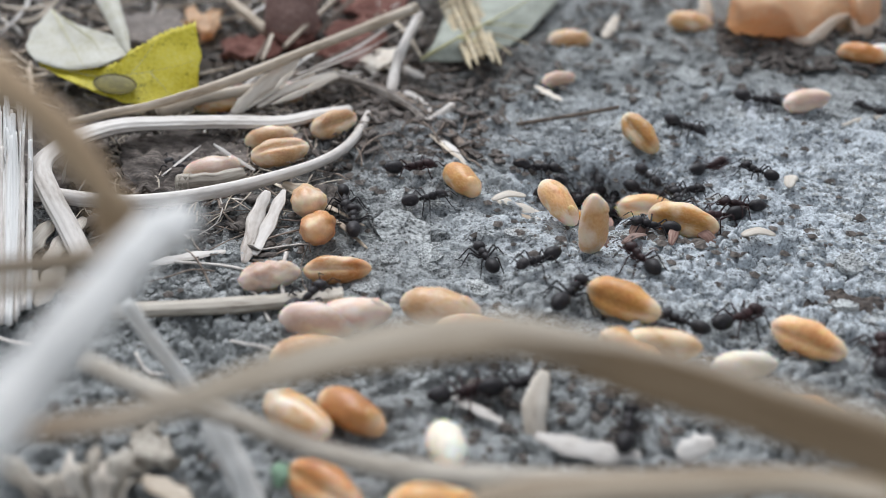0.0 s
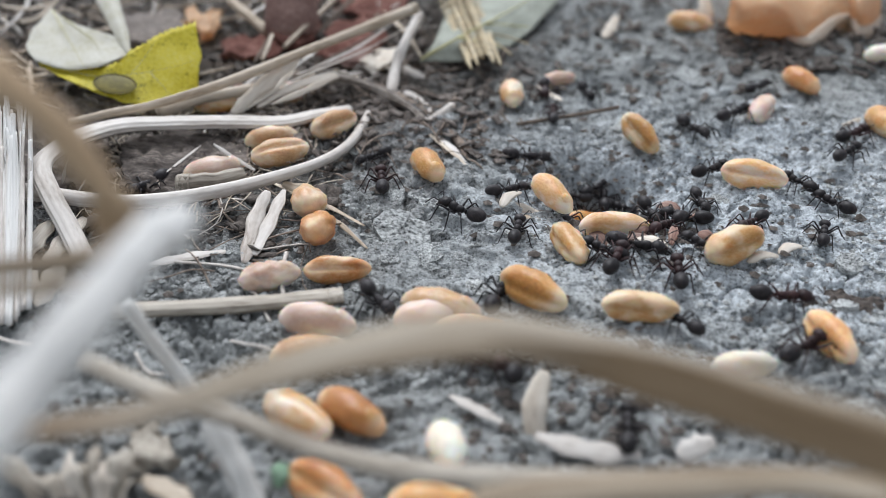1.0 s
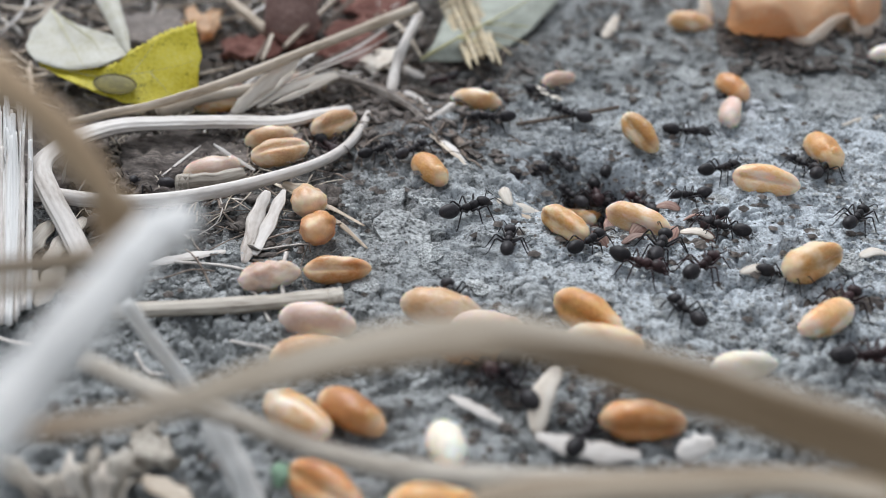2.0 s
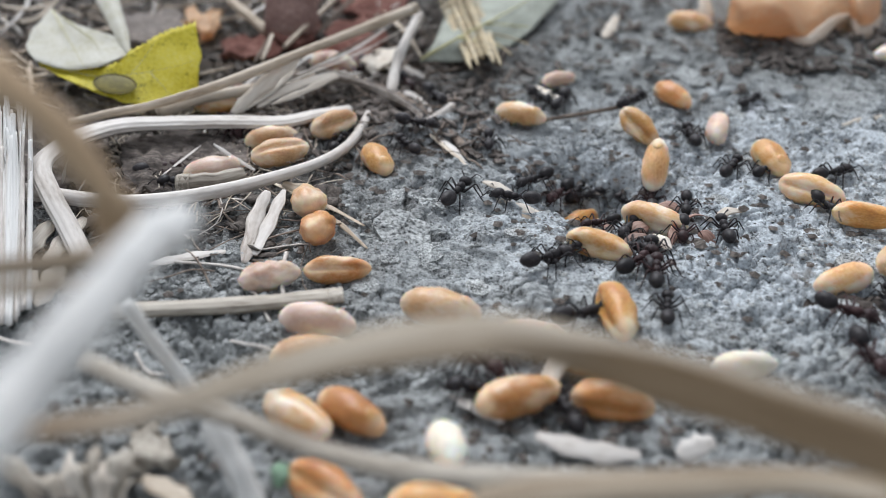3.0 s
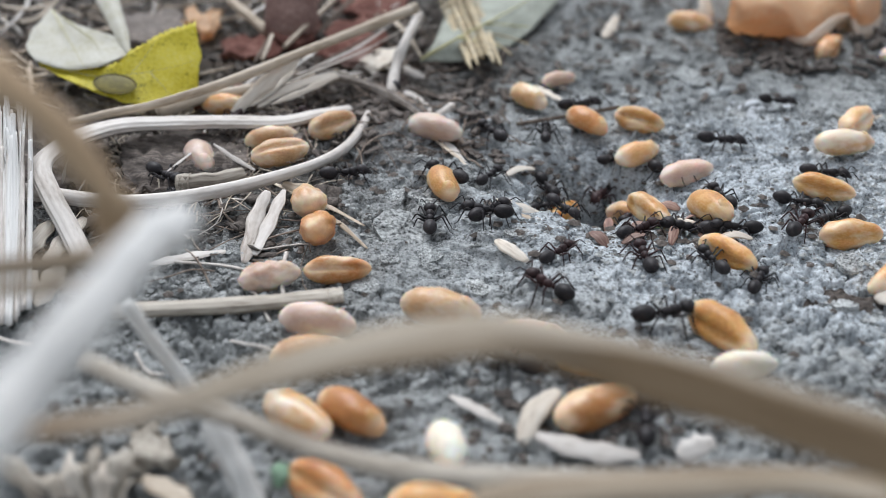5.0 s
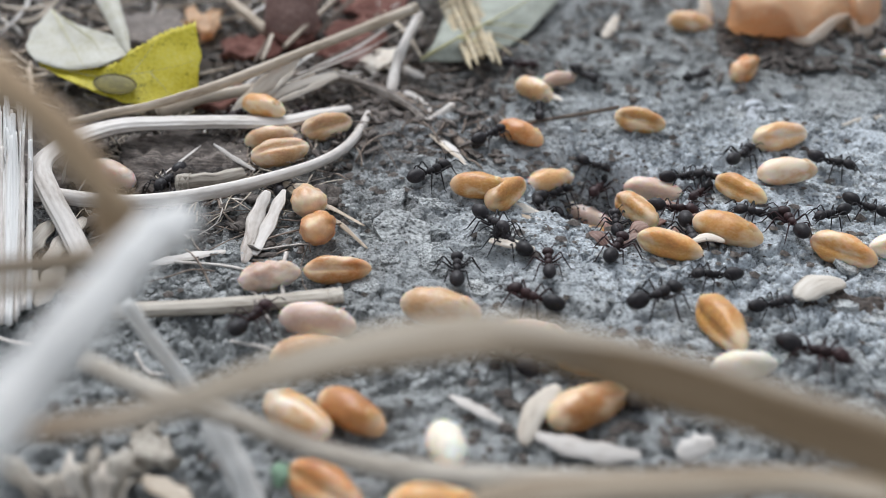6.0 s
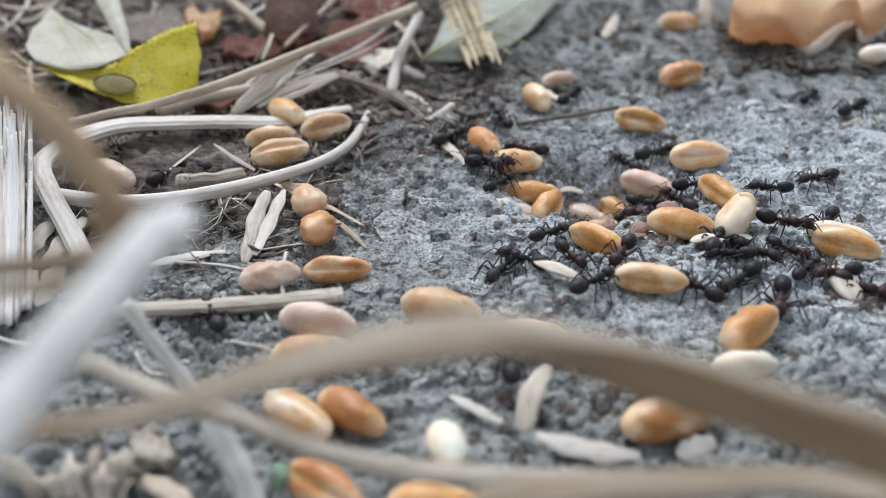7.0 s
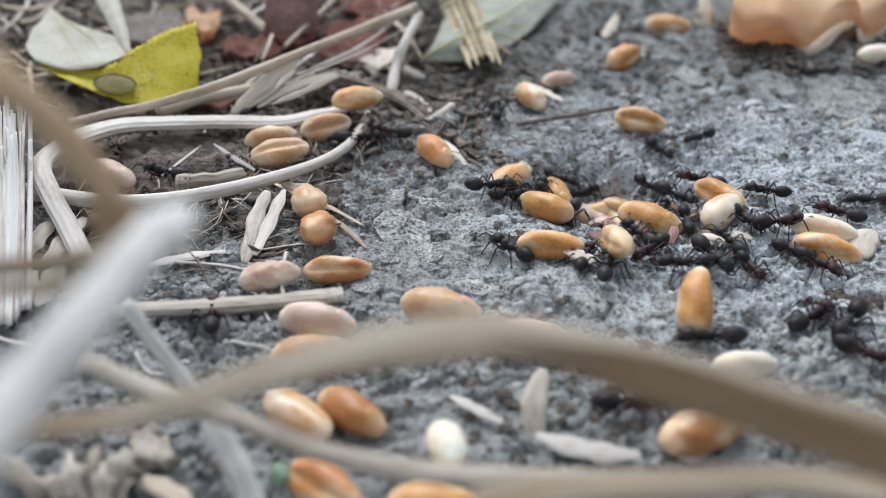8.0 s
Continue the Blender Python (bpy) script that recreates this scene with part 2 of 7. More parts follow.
LEAF_ORANGE = surface("orange_dry_leaf", [(0.3, (0.86, 0.56, 0.3)), (0.5, (0.9, 0.68, 0.45)), (0.7, (0.92, 0.77, 0.6))],
                      size=6.0, fine=0.6, rough=0.5, bump=0.6, relief=0.15, tint=0.08, glow=0.6)
LEAF_RED = surface("brown_dry_leaf", [(0.32, (0.09, 0.04, 0.032)), (0.5, (0.2, 0.09, 0.07)), (0.7, (0.36, 0.2, 0.165))],
                   size=3.0, fine=0.5, rough=0.8, bump=0.5, relief=0.15, tint=0.25, spec=0.1, glow=0.3)
LEAF_MAUVE = surface("mauve_brown_dry_leaf", [(0.32, (0.16, 0.09, 0.075)), (0.5, (0.3, 0.185, 0.155)), (0.7, (0.46, 0.33, 0.285))],
                     size=3.5, fine=0.5, rough=0.6, bump=0.5, relief=0.12, tint=0.15, spec=0.25, glow=0.3)
LEAF_GREY = surface("grey_green_leaf", [(0.3, (0.2, 0.212, 0.165)), (0.5, (0.3, 0.315, 0.26)), (0.7, (0.42, 0.432, 0.37))],
                    size=5.0, fine=0.5, rough=0.65, bump=0.5, relief=0.12, tint=0.0)
GLUME = surface("golden_grass_glume", [(0.3, (0.5, 0.39, 0.22)), (0.5, (0.7, 0.59, 0.39)), (0.7, (0.82, 0.75, 0.58))],
                size=1.0, fine=0.3, rough=0.55, tint=0.15, glow=0.3)
HUSK_RED = surface("reddish_chaff", [(0.3, (0.08, 0.035, 0.026)), (0.48, (0.23, 0.13, 0.1)), (0.65, (0.42, 0.3, 0.24)), (0.8, (0.6, 0.5, 0.43))],
                   size=1.2, fine=0.2, along=0.15, rough=0.6, bump=0.7, relief=0.06, tint=0.4, contrast=0.5)
MOSS = surface("green_leaf_bit", [(0.3, (0.14, 0.26, 0.15)), (0.5, (0.25, 0.38, 0.25)), (0.7, (0.38, 0.5, 0.38))], size=1.0, fine=0.2)
VEIN = surface("pale_leaf_vein", [(0.3, (0.42, 0.39, 0.16)), (0.5, (0.54, 0.5, 0.24)), (0.7, (0.62, 0.58, 0.34))], size=1.0, fine=0.2)
SPOT_RIM = surface("dark_olive_rim", [(0.3, (0.05, 0.045, 0.012)), (0.5, (0.1, 0.085, 0.02)), (0.7, (0.17, 0.14, 0.03))], size=1.0, fine=0.3, tint=0.0)
WARM = surface("warm_tan_stalk", [(0.3, (0.3, 0.19, 0.1)), (0.5, (0.5, 0.36, 0.22)), (0.7, (0.64, 0.52, 0.38))], size=3.0, fine=0.4, along=0.05, rough=0.65, bump=0.5, relief=0.08, tint=0.0, contrast=0.3)
UMBER = surface("umber_dry_blade", [(0.36, (0.17, 0.105, 0.052)), (0.5, (0.3, 0.205, 0.115)), (0.64, (0.4, 0.29, 0.18))], size=1.5, fine=0.3, along=0.05, rough=0.65, bump=0.6, relief=0.1, tint=0.0, contrast=0.4)
BARK = surface("layered_dark_bark", [(0.36, (0.025, 0.02, 0.017)), (0.5, (0.1, 0.082, 0.07)), (0.64, (0.25, 0.21, 0.18))],
               size=1.6, fine=0.3, stretch=(0.16, 1, 1), rough=0.85, bump=1.0, relief=0.3, tint=0.1)
GREY_STRAW = surface("weathered_grey_straw", [(0.32, (0.11, 0.088, 0.065)), (0.43, (0.29, 0.25, 0.2)), (0.55, (0.43, 0.385, 0.32)), (0.72, (0.55, 0.51, 0.44))],
                     size=2.2, fine=0.3, along=0.14, rough=0.65, bump=0.6, relief=0.08, tint=0.1, contrast=0.45)


# ---- ground relief ----
TABLE = np.random.RandomState(5).rand(256, 256)


def lattice(x, y, seed):
    """Smooth noise in 0..1 over arrays of places."""
    x, y = x + seed * 17.31, y + seed * 9.77
    i, j = np.floor(x).astype(int), np.floor(y).astype(int)
    u, v = x - i, y - j
    u, v = u * u * (3 - 2 * u), v * v * (3 - 2 * v)
    a, b = TABLE[i % 256, j % 256], TABLE[(i + 1) % 256, j % 256]
    c, d = TABLE[i % 256, (j + 1) % 256], TABLE[(i + 1) % 256, (j + 1) % 256]
    return (a * (1 - u) + b * u) * (1 - v) + (c * (1 - u) + d * u) * v


def fbm(x, y, size, octaves, seed):
    total, amp, norm = 0.0, 1.0, 0.0
    for k in range(octaves):
        total = total + amp * lattice(x / size * 2 ** k, y / size * 2 ** k, seed + k)
        norm += amp
        amp *= 0.55
    return total / norm


NEST = (16.2, 85.5)


def hollow(x, y):
    """The nest's funnel and its ragged entrance, with rough crumbling walls."""
    u = x - NEST[0] + 3.4 * (fbm(x, y, 4.5, 3, 61) - 0.5)
    v = y - NEST[1] + 3.4 * (fbm(x, y, 4.5, 3, 67) - 0.5)
    funnel = np.exp(-((u / 8.5) ** 2 + (v / 7.0) ** 2))
    rough = 3.0 * (fbm(x, y, 2.2, 4, 63) - 0.5) * np.exp(-((u / 8.0) ** 2 + (v / 7.0) ** 2) ** 2)
    return rough - 4.0 * funnel - 5.0 * np.exp(-((u + 0.5) / 4.4) ** 2 - ((v - 0.3) / 3.6) ** 2)


def terrace(n, edge):
    """Level ledges with short steep fronts."""
    step = np.floor(n)
    f = np.clip((n - step - 0.5 + edge / 2) / edge, 0, 1)
    return step + f * f * (3 - 2 * f)


def ground_height(x, y):
    """Height of the soil in mm: crusted clay in plates that break into thin scales, pitted where it is crumbling."""
    x, y = np.asarray(x, float), np.asarray(y, float)
    near = np.exp(-((x / 220) ** 2 + ((y - 80) / 260) ** 2))
    wx = x + 2.4 * (fbm(x, y, 5, 3, 11) - 0.5)
    wy = y + 2.4 * (fbm(x, y, 5, 3, 23) - 0.5)
    plates = terrace(fbm(wx, wy, 10, 4, 3) * 7, 0.14) / 7
    scales = terrace(fbm(wx * 0.7, wy * 1.25, 3.2, 4, 29) * 6, 0.2) / 6
    cracks = np.abs(fbm(wx, wy * 1.3, 5, 4, 41) - 0.5)
    pits = np.clip(0.40 - fbm(x * 0.8, y * 1.15, 1.3, 3, 91), 0, 1)
    grit = fbm(x, y, 0.6, 3, 57) - 0.5
    ragged = np.clip(2.6 * (fbm(x, y, 15, 3, 33) - 0.32), 0.15, 1.3)
    litter = 1 / (1 + np.exp((x + 12 + (95 - y) * 0.25) / 5.0))
    h = 3.0 * (plates - 0.5) + 1.6 * (scales - 0.5) - 1.0 * np.exp(-(cracks / 0.018) ** 2) + ragged * (1.0 * grit - 3.4 * pits)
    return (h + litter * 1.3 * (fbm(x, y, 2.2, 3, 71) - 0.5)) * near + hollow(x, y)


HX, HY = np.arange(-80, 80, 0.25), np.arange(20, 155, 0.25)
HEIGHTS = ground_height(*np.meshgrid(HX, HY, indexing="ij"))


def smoothed(h, k):
    """What a thing 2k + 1 cells wide rests on."""
    n = 2 * k + 1
    c = np.pad(np.pad(h, k, mode="edge").cumsum(0).cumsum(1), ((1, 0), (1, 0)))
    return (c[n:, n:] - c[:-n, n:] - c[n:, :-n] + c[:-n, :-n]) / n / n


HEIGHTS = 0.3 * HEIGHTS + 0.7 * smoothed(HEIGHTS, 4)


def rest(x, y):
    """The soil's height at one place."""
    i = min(max(int((x - HX[0]) / 0.25), 0), len(HX) - 1)
    j = min(max(int((y - HY[0]) / 0.25), 0), len(HY) - 1)
    return float(HEIGHTS[i, j])


# ---- mesh helpers ----
def part(name, bm, material, parent=None, label="", smooth=True):
    """Links a bmesh, modelled in mm, as one mesh object under a thing or a part."""
    bm.transform(Matrix.Scale(MM, 4))
    bmesh.ops.recalc_face_normals(bm, faces=bm.faces)
    me = bpy.data.meshes.new(name)
    bm.to_mesh(me)
    bm.free()
    for p in me.polygons:
        p.use_smooth = smooth
    me.materials.append(material)
    ob = new(name, me)
    if parent:
        ob.parent = parent
    if label:
        ob["label"] = label
    return ob


def spline(points, count):
    """Catmull-Rom through the points."""
    p = [Vector(q) for q in points]
    p = [2 * p[0] - p[1]] + p + [2 * p[-1] - p[-2]]
    out = []
    for k in range(count):
        s = k / (count - 1) * (len(p) - 3)
        i = min(int(s), len(p) - 4)
        t = s - i
        a, b, c, d = p[i:i + 4]
        out.append(0.5 * (2 * b + (c - a) * t + (2 * a - 5 * b + 4 * c - d) * t * t + (3 * b - a - 3 * c + d) * t ** 3))
    return out


def sweep(bm, points, width, count=40, sides=12, flat=1.0, ridges=0, ridge=0.06, twist=0.0, taper=None, wobble=0.06, seed=0, lean=0.0):
    """A stalk or blade along a line: an oval section, flat in its upright direction, ribbed and uneven."""
    rnd = random.Random(seed)
    line = spline(points, count)
    rings = []
    ph = rnd.random() * 6
    for k, p in enumerate(line):
        t = k / (count - 1)
        d = (line[min(k + 1, count - 1)] - line[max(k - 1, 0)]).normalized()
        side = d.cross(Vector((0, 0, 1)))
        side = side.normalized() if side.length > 1e-4 else Vector((1, 0, 0))
        up = side.cross(d)
        w = width / 2 * (taper(t) if taper else 1) * (1 + wobble * math.sin(ph + t * 17) + 0.2 * wobble * rnd.uniform(-0.5, 0.5))
        turn = lean + twist * t
        ring = []
        for j in range(sides):
            a = 2 * math.pi * j / sides
            r = 1 + (ridge * math.cos(ridges * a) if ridges else 0)
            u, v = math.cos(a) * w * r, math.sin(a) * w * r * flat
            u, v = u * math.cos(turn) - v * math.sin(turn), u * math.sin(turn) + v * math.cos(turn)
            ring.append(bm.verts.new(p + side * u + up * v))
        rings.append(ring)
    uv = bm.loops.layers.uv.verify()
    run = [0.0]
    for a, b in zip(line, line[1:]):
        run.append(run[-1] + (b - a).length)
    girth, start = math.pi * width, rnd.uniform(0, 50)
    for k, (a, b) in enumerate(zip(rings, rings[1:])):
        for j in range(sides):
            f = bm.faces.new((a[j], a[(j + 1) % sides], b[(j + 1) % sides], b[j]))
            for lp, (u, v) in zip(f.loops, ((j, k), (j + 1, k), (j + 1, k + 1), (j, k + 1))):
                lp[uv].uv = (start + girth * u / sides, run[v])
    bm.faces.new(rings[0][::-1])
    bm.faces.new(rings[-1])
    return bm


def thing(name, label, category, at=(0, 0, 0), group="", kind=""):
    ob = new(name)
    ob.empty_display_size = 0.002
    ob.location = Vector(at) * MM
    return tagged(ob, label, category, group, kind)


def stalk(name, label, category, points, width, material, group="", hollow_end=False, **kw):
    """One straw, stem or blade as a thing of its own; stout ones have a shaft and a broken end."""
    base = Vector(points[0])
    local = [Vector(p) - base for p in points]
    bm = sweep(bmesh.new(), local, width, **kw)
    if name not in ("straw", "stem", "grass_stalk", "dry_grass", "bark_piece"):
        ob = part(name, bm, material)
        ob.location = base * MM
        return tagged(ob, label, category, group)
    ob = thing(name, label, category, base, group)
    part("shaft", bm, material, ob)
    taper = kw.get("taper")
    size = width * 1.05 * (taper(1.0) if taper else 1)
    back = (local[-2] - local[-1]).normalized() * size
    bm = sweep(bmesh.new(), [local[-1] + back * 0.6, local[-1] + back * 0.2, local[-1] - back * 0.12], size, count=6, sides=kw.get("sides", 12), flat=kw.get("flat", 1.0), lean=kw.get("lean", 0.0) + kw.get("twist", 0.0), wobble=0.1, seed=3)
    if hollow_end:
        bm.faces.ensure_lookup_table()
        end = bm.faces[-1]
        bmesh.ops.inset_individual(bm, faces=[end], thickness=size * 0.13)
        bmesh.ops.translate(bm, verts=list(end.verts), vec=back * 0.5)
    part("broken_end", bm, material, ob)
    return ob


def sheet(bm, edges, nu=24, nv=10, thick=0.12, crinkle=0.15, tooth=0.0, seed=0, size=3.0, torn=0.0):
    """A leaf-like sheet lofted between edge lines, with thickness, crinkles and a toothed rim."""
    lines = [spline(e, nu) for e in edges]
    rows = []
    for i in range(nu):
        col = spline([ln[i] for ln in lines], nv)
        rows.append(col)
    top = []
    for i in range(nu):
        r = []
        for j in range(nv):
            p = rows[i][j].copy()
            if torn and (i in (0, nu - 1) or j in (0, nv - 1)):
                p += Vector((noise.noise(p * 1.1 + Vector((seed, 3, 0))), noise.noise(p * 1.1 + Vector((seed, 9, 4))), 0)) * torn
            z = crinkle * (noise.noise(p / size + Vector((seed, 0, 0))) + 0.4 * noise.noise(p / size * 3))
            p.z += z
            if j == nv - 1 and tooth:
                out = (rows[i][j] - rows[i][j - 1]).normalized()
                p += out * tooth * (i % 2)
            r.append(bm.verts.new(p))
        top.append(r)
    low = [[bm.verts.new(v.co - Vector((0, 0, thick))) for v in r] for r in top]
    uv = bm.loops.layers.uv.verify()
    for i in range(nu - 1):
        for j in range(nv - 1):
            a = bm.faces.new((top[i][j], top[i + 1][j], top[i + 1][j + 1], top[i][j + 1]))
            b = bm.faces.new((low[i][j], low[i][j + 1], low[i + 1][j + 1], low[i + 1][j]))
            for f in (a, b):
                for lp in f.loops:
                    lp[uv].uv = (lp.vert.co.x + seed, lp.vert.co.y * 3)
    for i in range(nu - 1):
        bm.faces.new((top[i][0], low[i][0], low[i + 1][0], top[i + 1][0]))
        bm.faces.new((top[i][-1], top[i + 1][-1], low[i + 1][-1], low[i][-1]))
    for j in range(nv - 1):
        bm.faces.new((top[0][j], top[0][j + 1], low[0][j + 1], low[0][j]))
        bm.faces.new((top[-1][j], low[-1][j], low[-1][j + 1], top[-1][j + 1]))
    return bm


# ---- wheat grain: long axis x, fold (crease) on +z ----
GRAIN_MESH = {}


def grain_mesh(colour, shape):
    if (colour, shape) in GRAIN_MESH:
        return GRAIN_MESH[colour, shape]
    bm = bmesh.new()
    rings, sides = 26, 28
    rnd = random.Random(shape * 7 + 3)
    fat = (0.95, 0.88, 1.02, 0.95, 1.02)[shape]
    deep = (0.3, 0.22, 0.36, 0.0, 0.12)[shape]
    rows = []
    for i in range(1, rings):
        s = -math.cos(math.pi * i / rings)
        r = max(0.0, 1 - abs(s) ** 2.25) ** 0.52
        r *= 1 - 0.12 * s
        ring = []
        for j in range(sides):
            a = 2 * math.pi * j / sides
            dy, dz = math.cos(a), math.sin(a)
            off = math.atan2(dy, dz)
            fold = deep * math.exp(-(off / 0.22) ** 2) * max(0.0, 1 - s ** 6)
            lobe = 0.07 * math.exp(-((abs(off) - 0.75) / 0.4) ** 2) if deep else 0
            q = r * (1 - fold + lobe)
            y, z = 1.62 * fat * q * dy, (1.42 if dz > 0 else 1.5) * fat * q * dz
            x = 3.25 * s
            wob = (0.11 if shape < 4 else 0.16) * noise.noise(Vector((x * 0.9, y * 0.9 + shape * 5, z * 0.9)) * (1.0 if shape < 4 else 1.4))
            if shape == 4:
                wob -= 0.15 * math.exp(-(noise.noise(Vector((x * 0.55, y * 0.55 + 31, z * 0.55))) / 0.09) ** 2)
            ring.append(bm.verts.new((x, y * (1 + wob), z * (1 + wob) + 0.10 * (s * s - 0.4))))
        rows.append(ring)
    for a, b in zip(rows, rows[1:]):
        for j in range(sides):
            bm.faces.new((a[j], b[j], b[(j + 1) % sides], a[(j + 1) % sides]))
    for ring, x in ((rows[0], -3.3), (rows[-1], 3.25)):
        tip = bm.verts.new((x, 0, 0.08))
        for j in range(sides):
            bm.faces.new((ring[j], ring[(j + 1) % sides], tip))
    bm.transform(Matrix.Scale(MM, 4))
    bmesh.ops.recalc_face_normals(bm, faces=bm.faces)
    me = bpy.data.meshes.new("kernel")
    bm.to_mesh(me)
    bm.free()
    for p in me.polygons:
        p.use_smooth = True
    me.materials.append(GRAIN[colour])
    # the germ: a small oval shield low on the blunt end
    g = bmesh.new()
    bmesh.ops.create_uvsphere(g, u_segments=12, v_segments=8, radius=1, matrix=Matrix.LocRotScale((2.2, 0, -0.62 * fat), Euler((0, radians(-42), 0)), (0.95, 0.72, 0.42)))
    g.transform(Matrix.Scale(MM, 4))
    gm = bpy.data.meshes.new("germ")
    g.to_mesh(gm)
    g.free()
    for p in gm.polygons:
        p.use_smooth = True
    gm.materials.append(GRAIN["amber" if colour == "orange" else colour])
    GRAIN_MESH[colour, shape] = me, gm
    return me, gm


GRAIN_LABEL = {
    "amber": "ripe amber wheat grain lying on grey soil", "orange": "dark orange wheat grain lying on grey soil",
    "pale": "pale tan wheat grain lying on grey soil", "pink": "pinkish floury wheat grain lying on grey soil",
    "tan": "translucent tan wheat grain lying on grey soil",
    "cream": "bleached cream wheat grain lying on grey soil"}
CARRIED_LABEL = {
    "amber": "ripe amber wheat grain being dragged by ants", "orange": "dark orange wheat grain being dragged by ants",
    "pale": "pale tan wheat grain being dragged by ants", "pink": "pinkish floury wheat grain being dragged by ants",
    "tan": "translucent tan wheat grain being dragged by ants",
    "cream": "bleached cream wheat grain being dragged by ants"}


def wheat_grain(colour, shape, size, label="", group="wheat grains"):
    me, gm = grain_mesh(colour, shape)
    ob = tagged(new("wheat_grain", me), label or GRAIN_LABEL[colour], "grain", group)
    germ = new("germ", gm)
    germ.parent = ob
    ob.scale = (size, size * (0.95 if shape == 1 else 1), size)
    return ob


def lay_grain(x, y, turn, size, colour="amber", shape=0, roll=0.0, tilt=0.0, lift=0.0, label=""):
    """A grain at rest at x, y; roll turns its fold, tilt raises its front end."""
    ob = wheat_grain(colour, shape, size, label)
    z = rest(x, y) + 1.3 * size + lift + 2.2 * size * abs(math.sin(radians(tilt)))
    ob.matrix_basis = pose(x * MM, y * MM, z * MM, roll, -tilt, turn) @ Matrix.Diagonal((*ob.scale, 1))
    return ob


# ---- ant: heads along +x, feet on z = 0 ----
def blob(bm, at, size, turn=0.0, seg=12, pinch=0.0):
    r = bmesh.ops.create_uvsphere(bm, u_segments=seg, v_segments=max(6, seg * 2 // 3), radius=1)
    for v in r["verts"]:
        x, y, z = v.co
        k = 1 - pinch * x
        v.co = Matrix.Rotation(radians(turn), 3, "Y") @ Vector((x * size[0], y * size[1] * k, z * size[2] * k)) + Vector(at)
    return bm


def limb(bm, points, radii, sides=6):
    rings = []
    for k, p in enumerate(points):
        p = Vector(p)
        d = (Vector(points[min(k + 1, len(points) - 1)]) - Vector(points[max(k - 1, 0)])).normalized()
        side = d.cross(Vector((0.1, 0.2, 1))).normalized()
        up = side.cross(d)
        rings.append([bm.verts.new(p + (side * math.cos(2 * math.pi * j / sides) + up * math.sin(2 * math.pi * j / sides)) * radii[k]) for j in range(sides)])
    for a, b in zip(rings, rings[1:]):
        for j in range(sides):
            bm.faces.new((a[j], a[(j + 1) % sides], b[(j + 1) % sides], b[j]))
    bm.faces.new(rings[0][::-1])
    bm.faces.new(rings[-1])
    return bm


HIPS = [(0.75, 1, 48), (0.35, 1, 95), (-0.05, 1, 138), (0.75, -1, -48), (0.35, -1, -95), (-0.05, -1, -138)]


def build_ant(shade, label):
    ant = thing("ant", label, "ant", group="foraging ants")
    th = bmesh.new()
    blob(th, (0.75, 0, 1.42), (0.66, 0.48, 0.52))
    blob(th, (0.05, 0, 1.36), (0.66, 0.4, 0.42), 8)
    part("thorax", th, shade, ant)
    pe = bmesh.new()
    blob(pe, (-0.72, 0, 1.34), (0.2, 0.2, 0.3), 0, 8)
    blob(pe, (-1.05, 0, 1.34), (0.22, 0.24, 0.27), 0, 8)
    part("waist", pe, shade, ant)
    ga = bmesh.new()
    blob(ga, (-2.05, 0, 1.45), (1.12, 0.78, 0.76), 6, 16, -0.1)
    part("gaster", ga, ANT_BODY, ant, "glossy black abdomen")
    he = bmesh.new()
    blob(he, (1.95, 0, 1.5), (0.82, 0.7, 0.54), 22, 16, 0.12)
    head = part("head", he, shade, ant)
    for s in (1, -1):
        ma = bmesh.new()
        limb(ma, [(2.4, 0.3 * s, 1.25), (2.75, 0.3 * s, 1.1), (2.95, 0.06 * s, 1.02)], [0.13, 0.11, 0.04])
        part("mandible", ma, shade, head)
        an = bmesh.new()
        limb(an, [(2.3, 0.3 * s, 1.65), (2.75, 0.85 * s, 2.15), (3.1, 1.05 * s, 1.85), (3.65, 1.05 * s, 1.3)], [0.06, 0.055, 0.06, 0.05])
        part("antenna", an, shade, head)
    for x, s, turn in HIPS:
        le = bmesh.new()
        limb(le, [(0, 0, 0), (0.3, 0, -0.05), (1.2, 0, 0.62), (1.4, 0, 0.58), (2.1, 0, -0.7), (2.25, 0, -0.98), (2.65, 0, -1.1)],
             [0.13, 0.14, 0.085, 0.085, 0.06, 0.045, 0.035])
        leg = part("leg", le, shade, ant)
        leg.matrix_basis = pose(x * MM, 0.28 * s * MM, 1.15 * MM, 0, 0, turn)
    return ant


# ---- the ground: one sheet, fine near the nest and coarser outwards ----
def axis(lo, hi, step):
    mid = list(np.arange(lo, hi, step))
    grow, d, x = [], step, hi
    while x < 6000:
        d *= 1.22
        x += d
        grow.append(x)
    left, d, x = [], step, lo
    while x > -6000:
        d *= 1.22
        x -= d
        left.append(x)
    return np.array(left[::-1] + mid + grow)


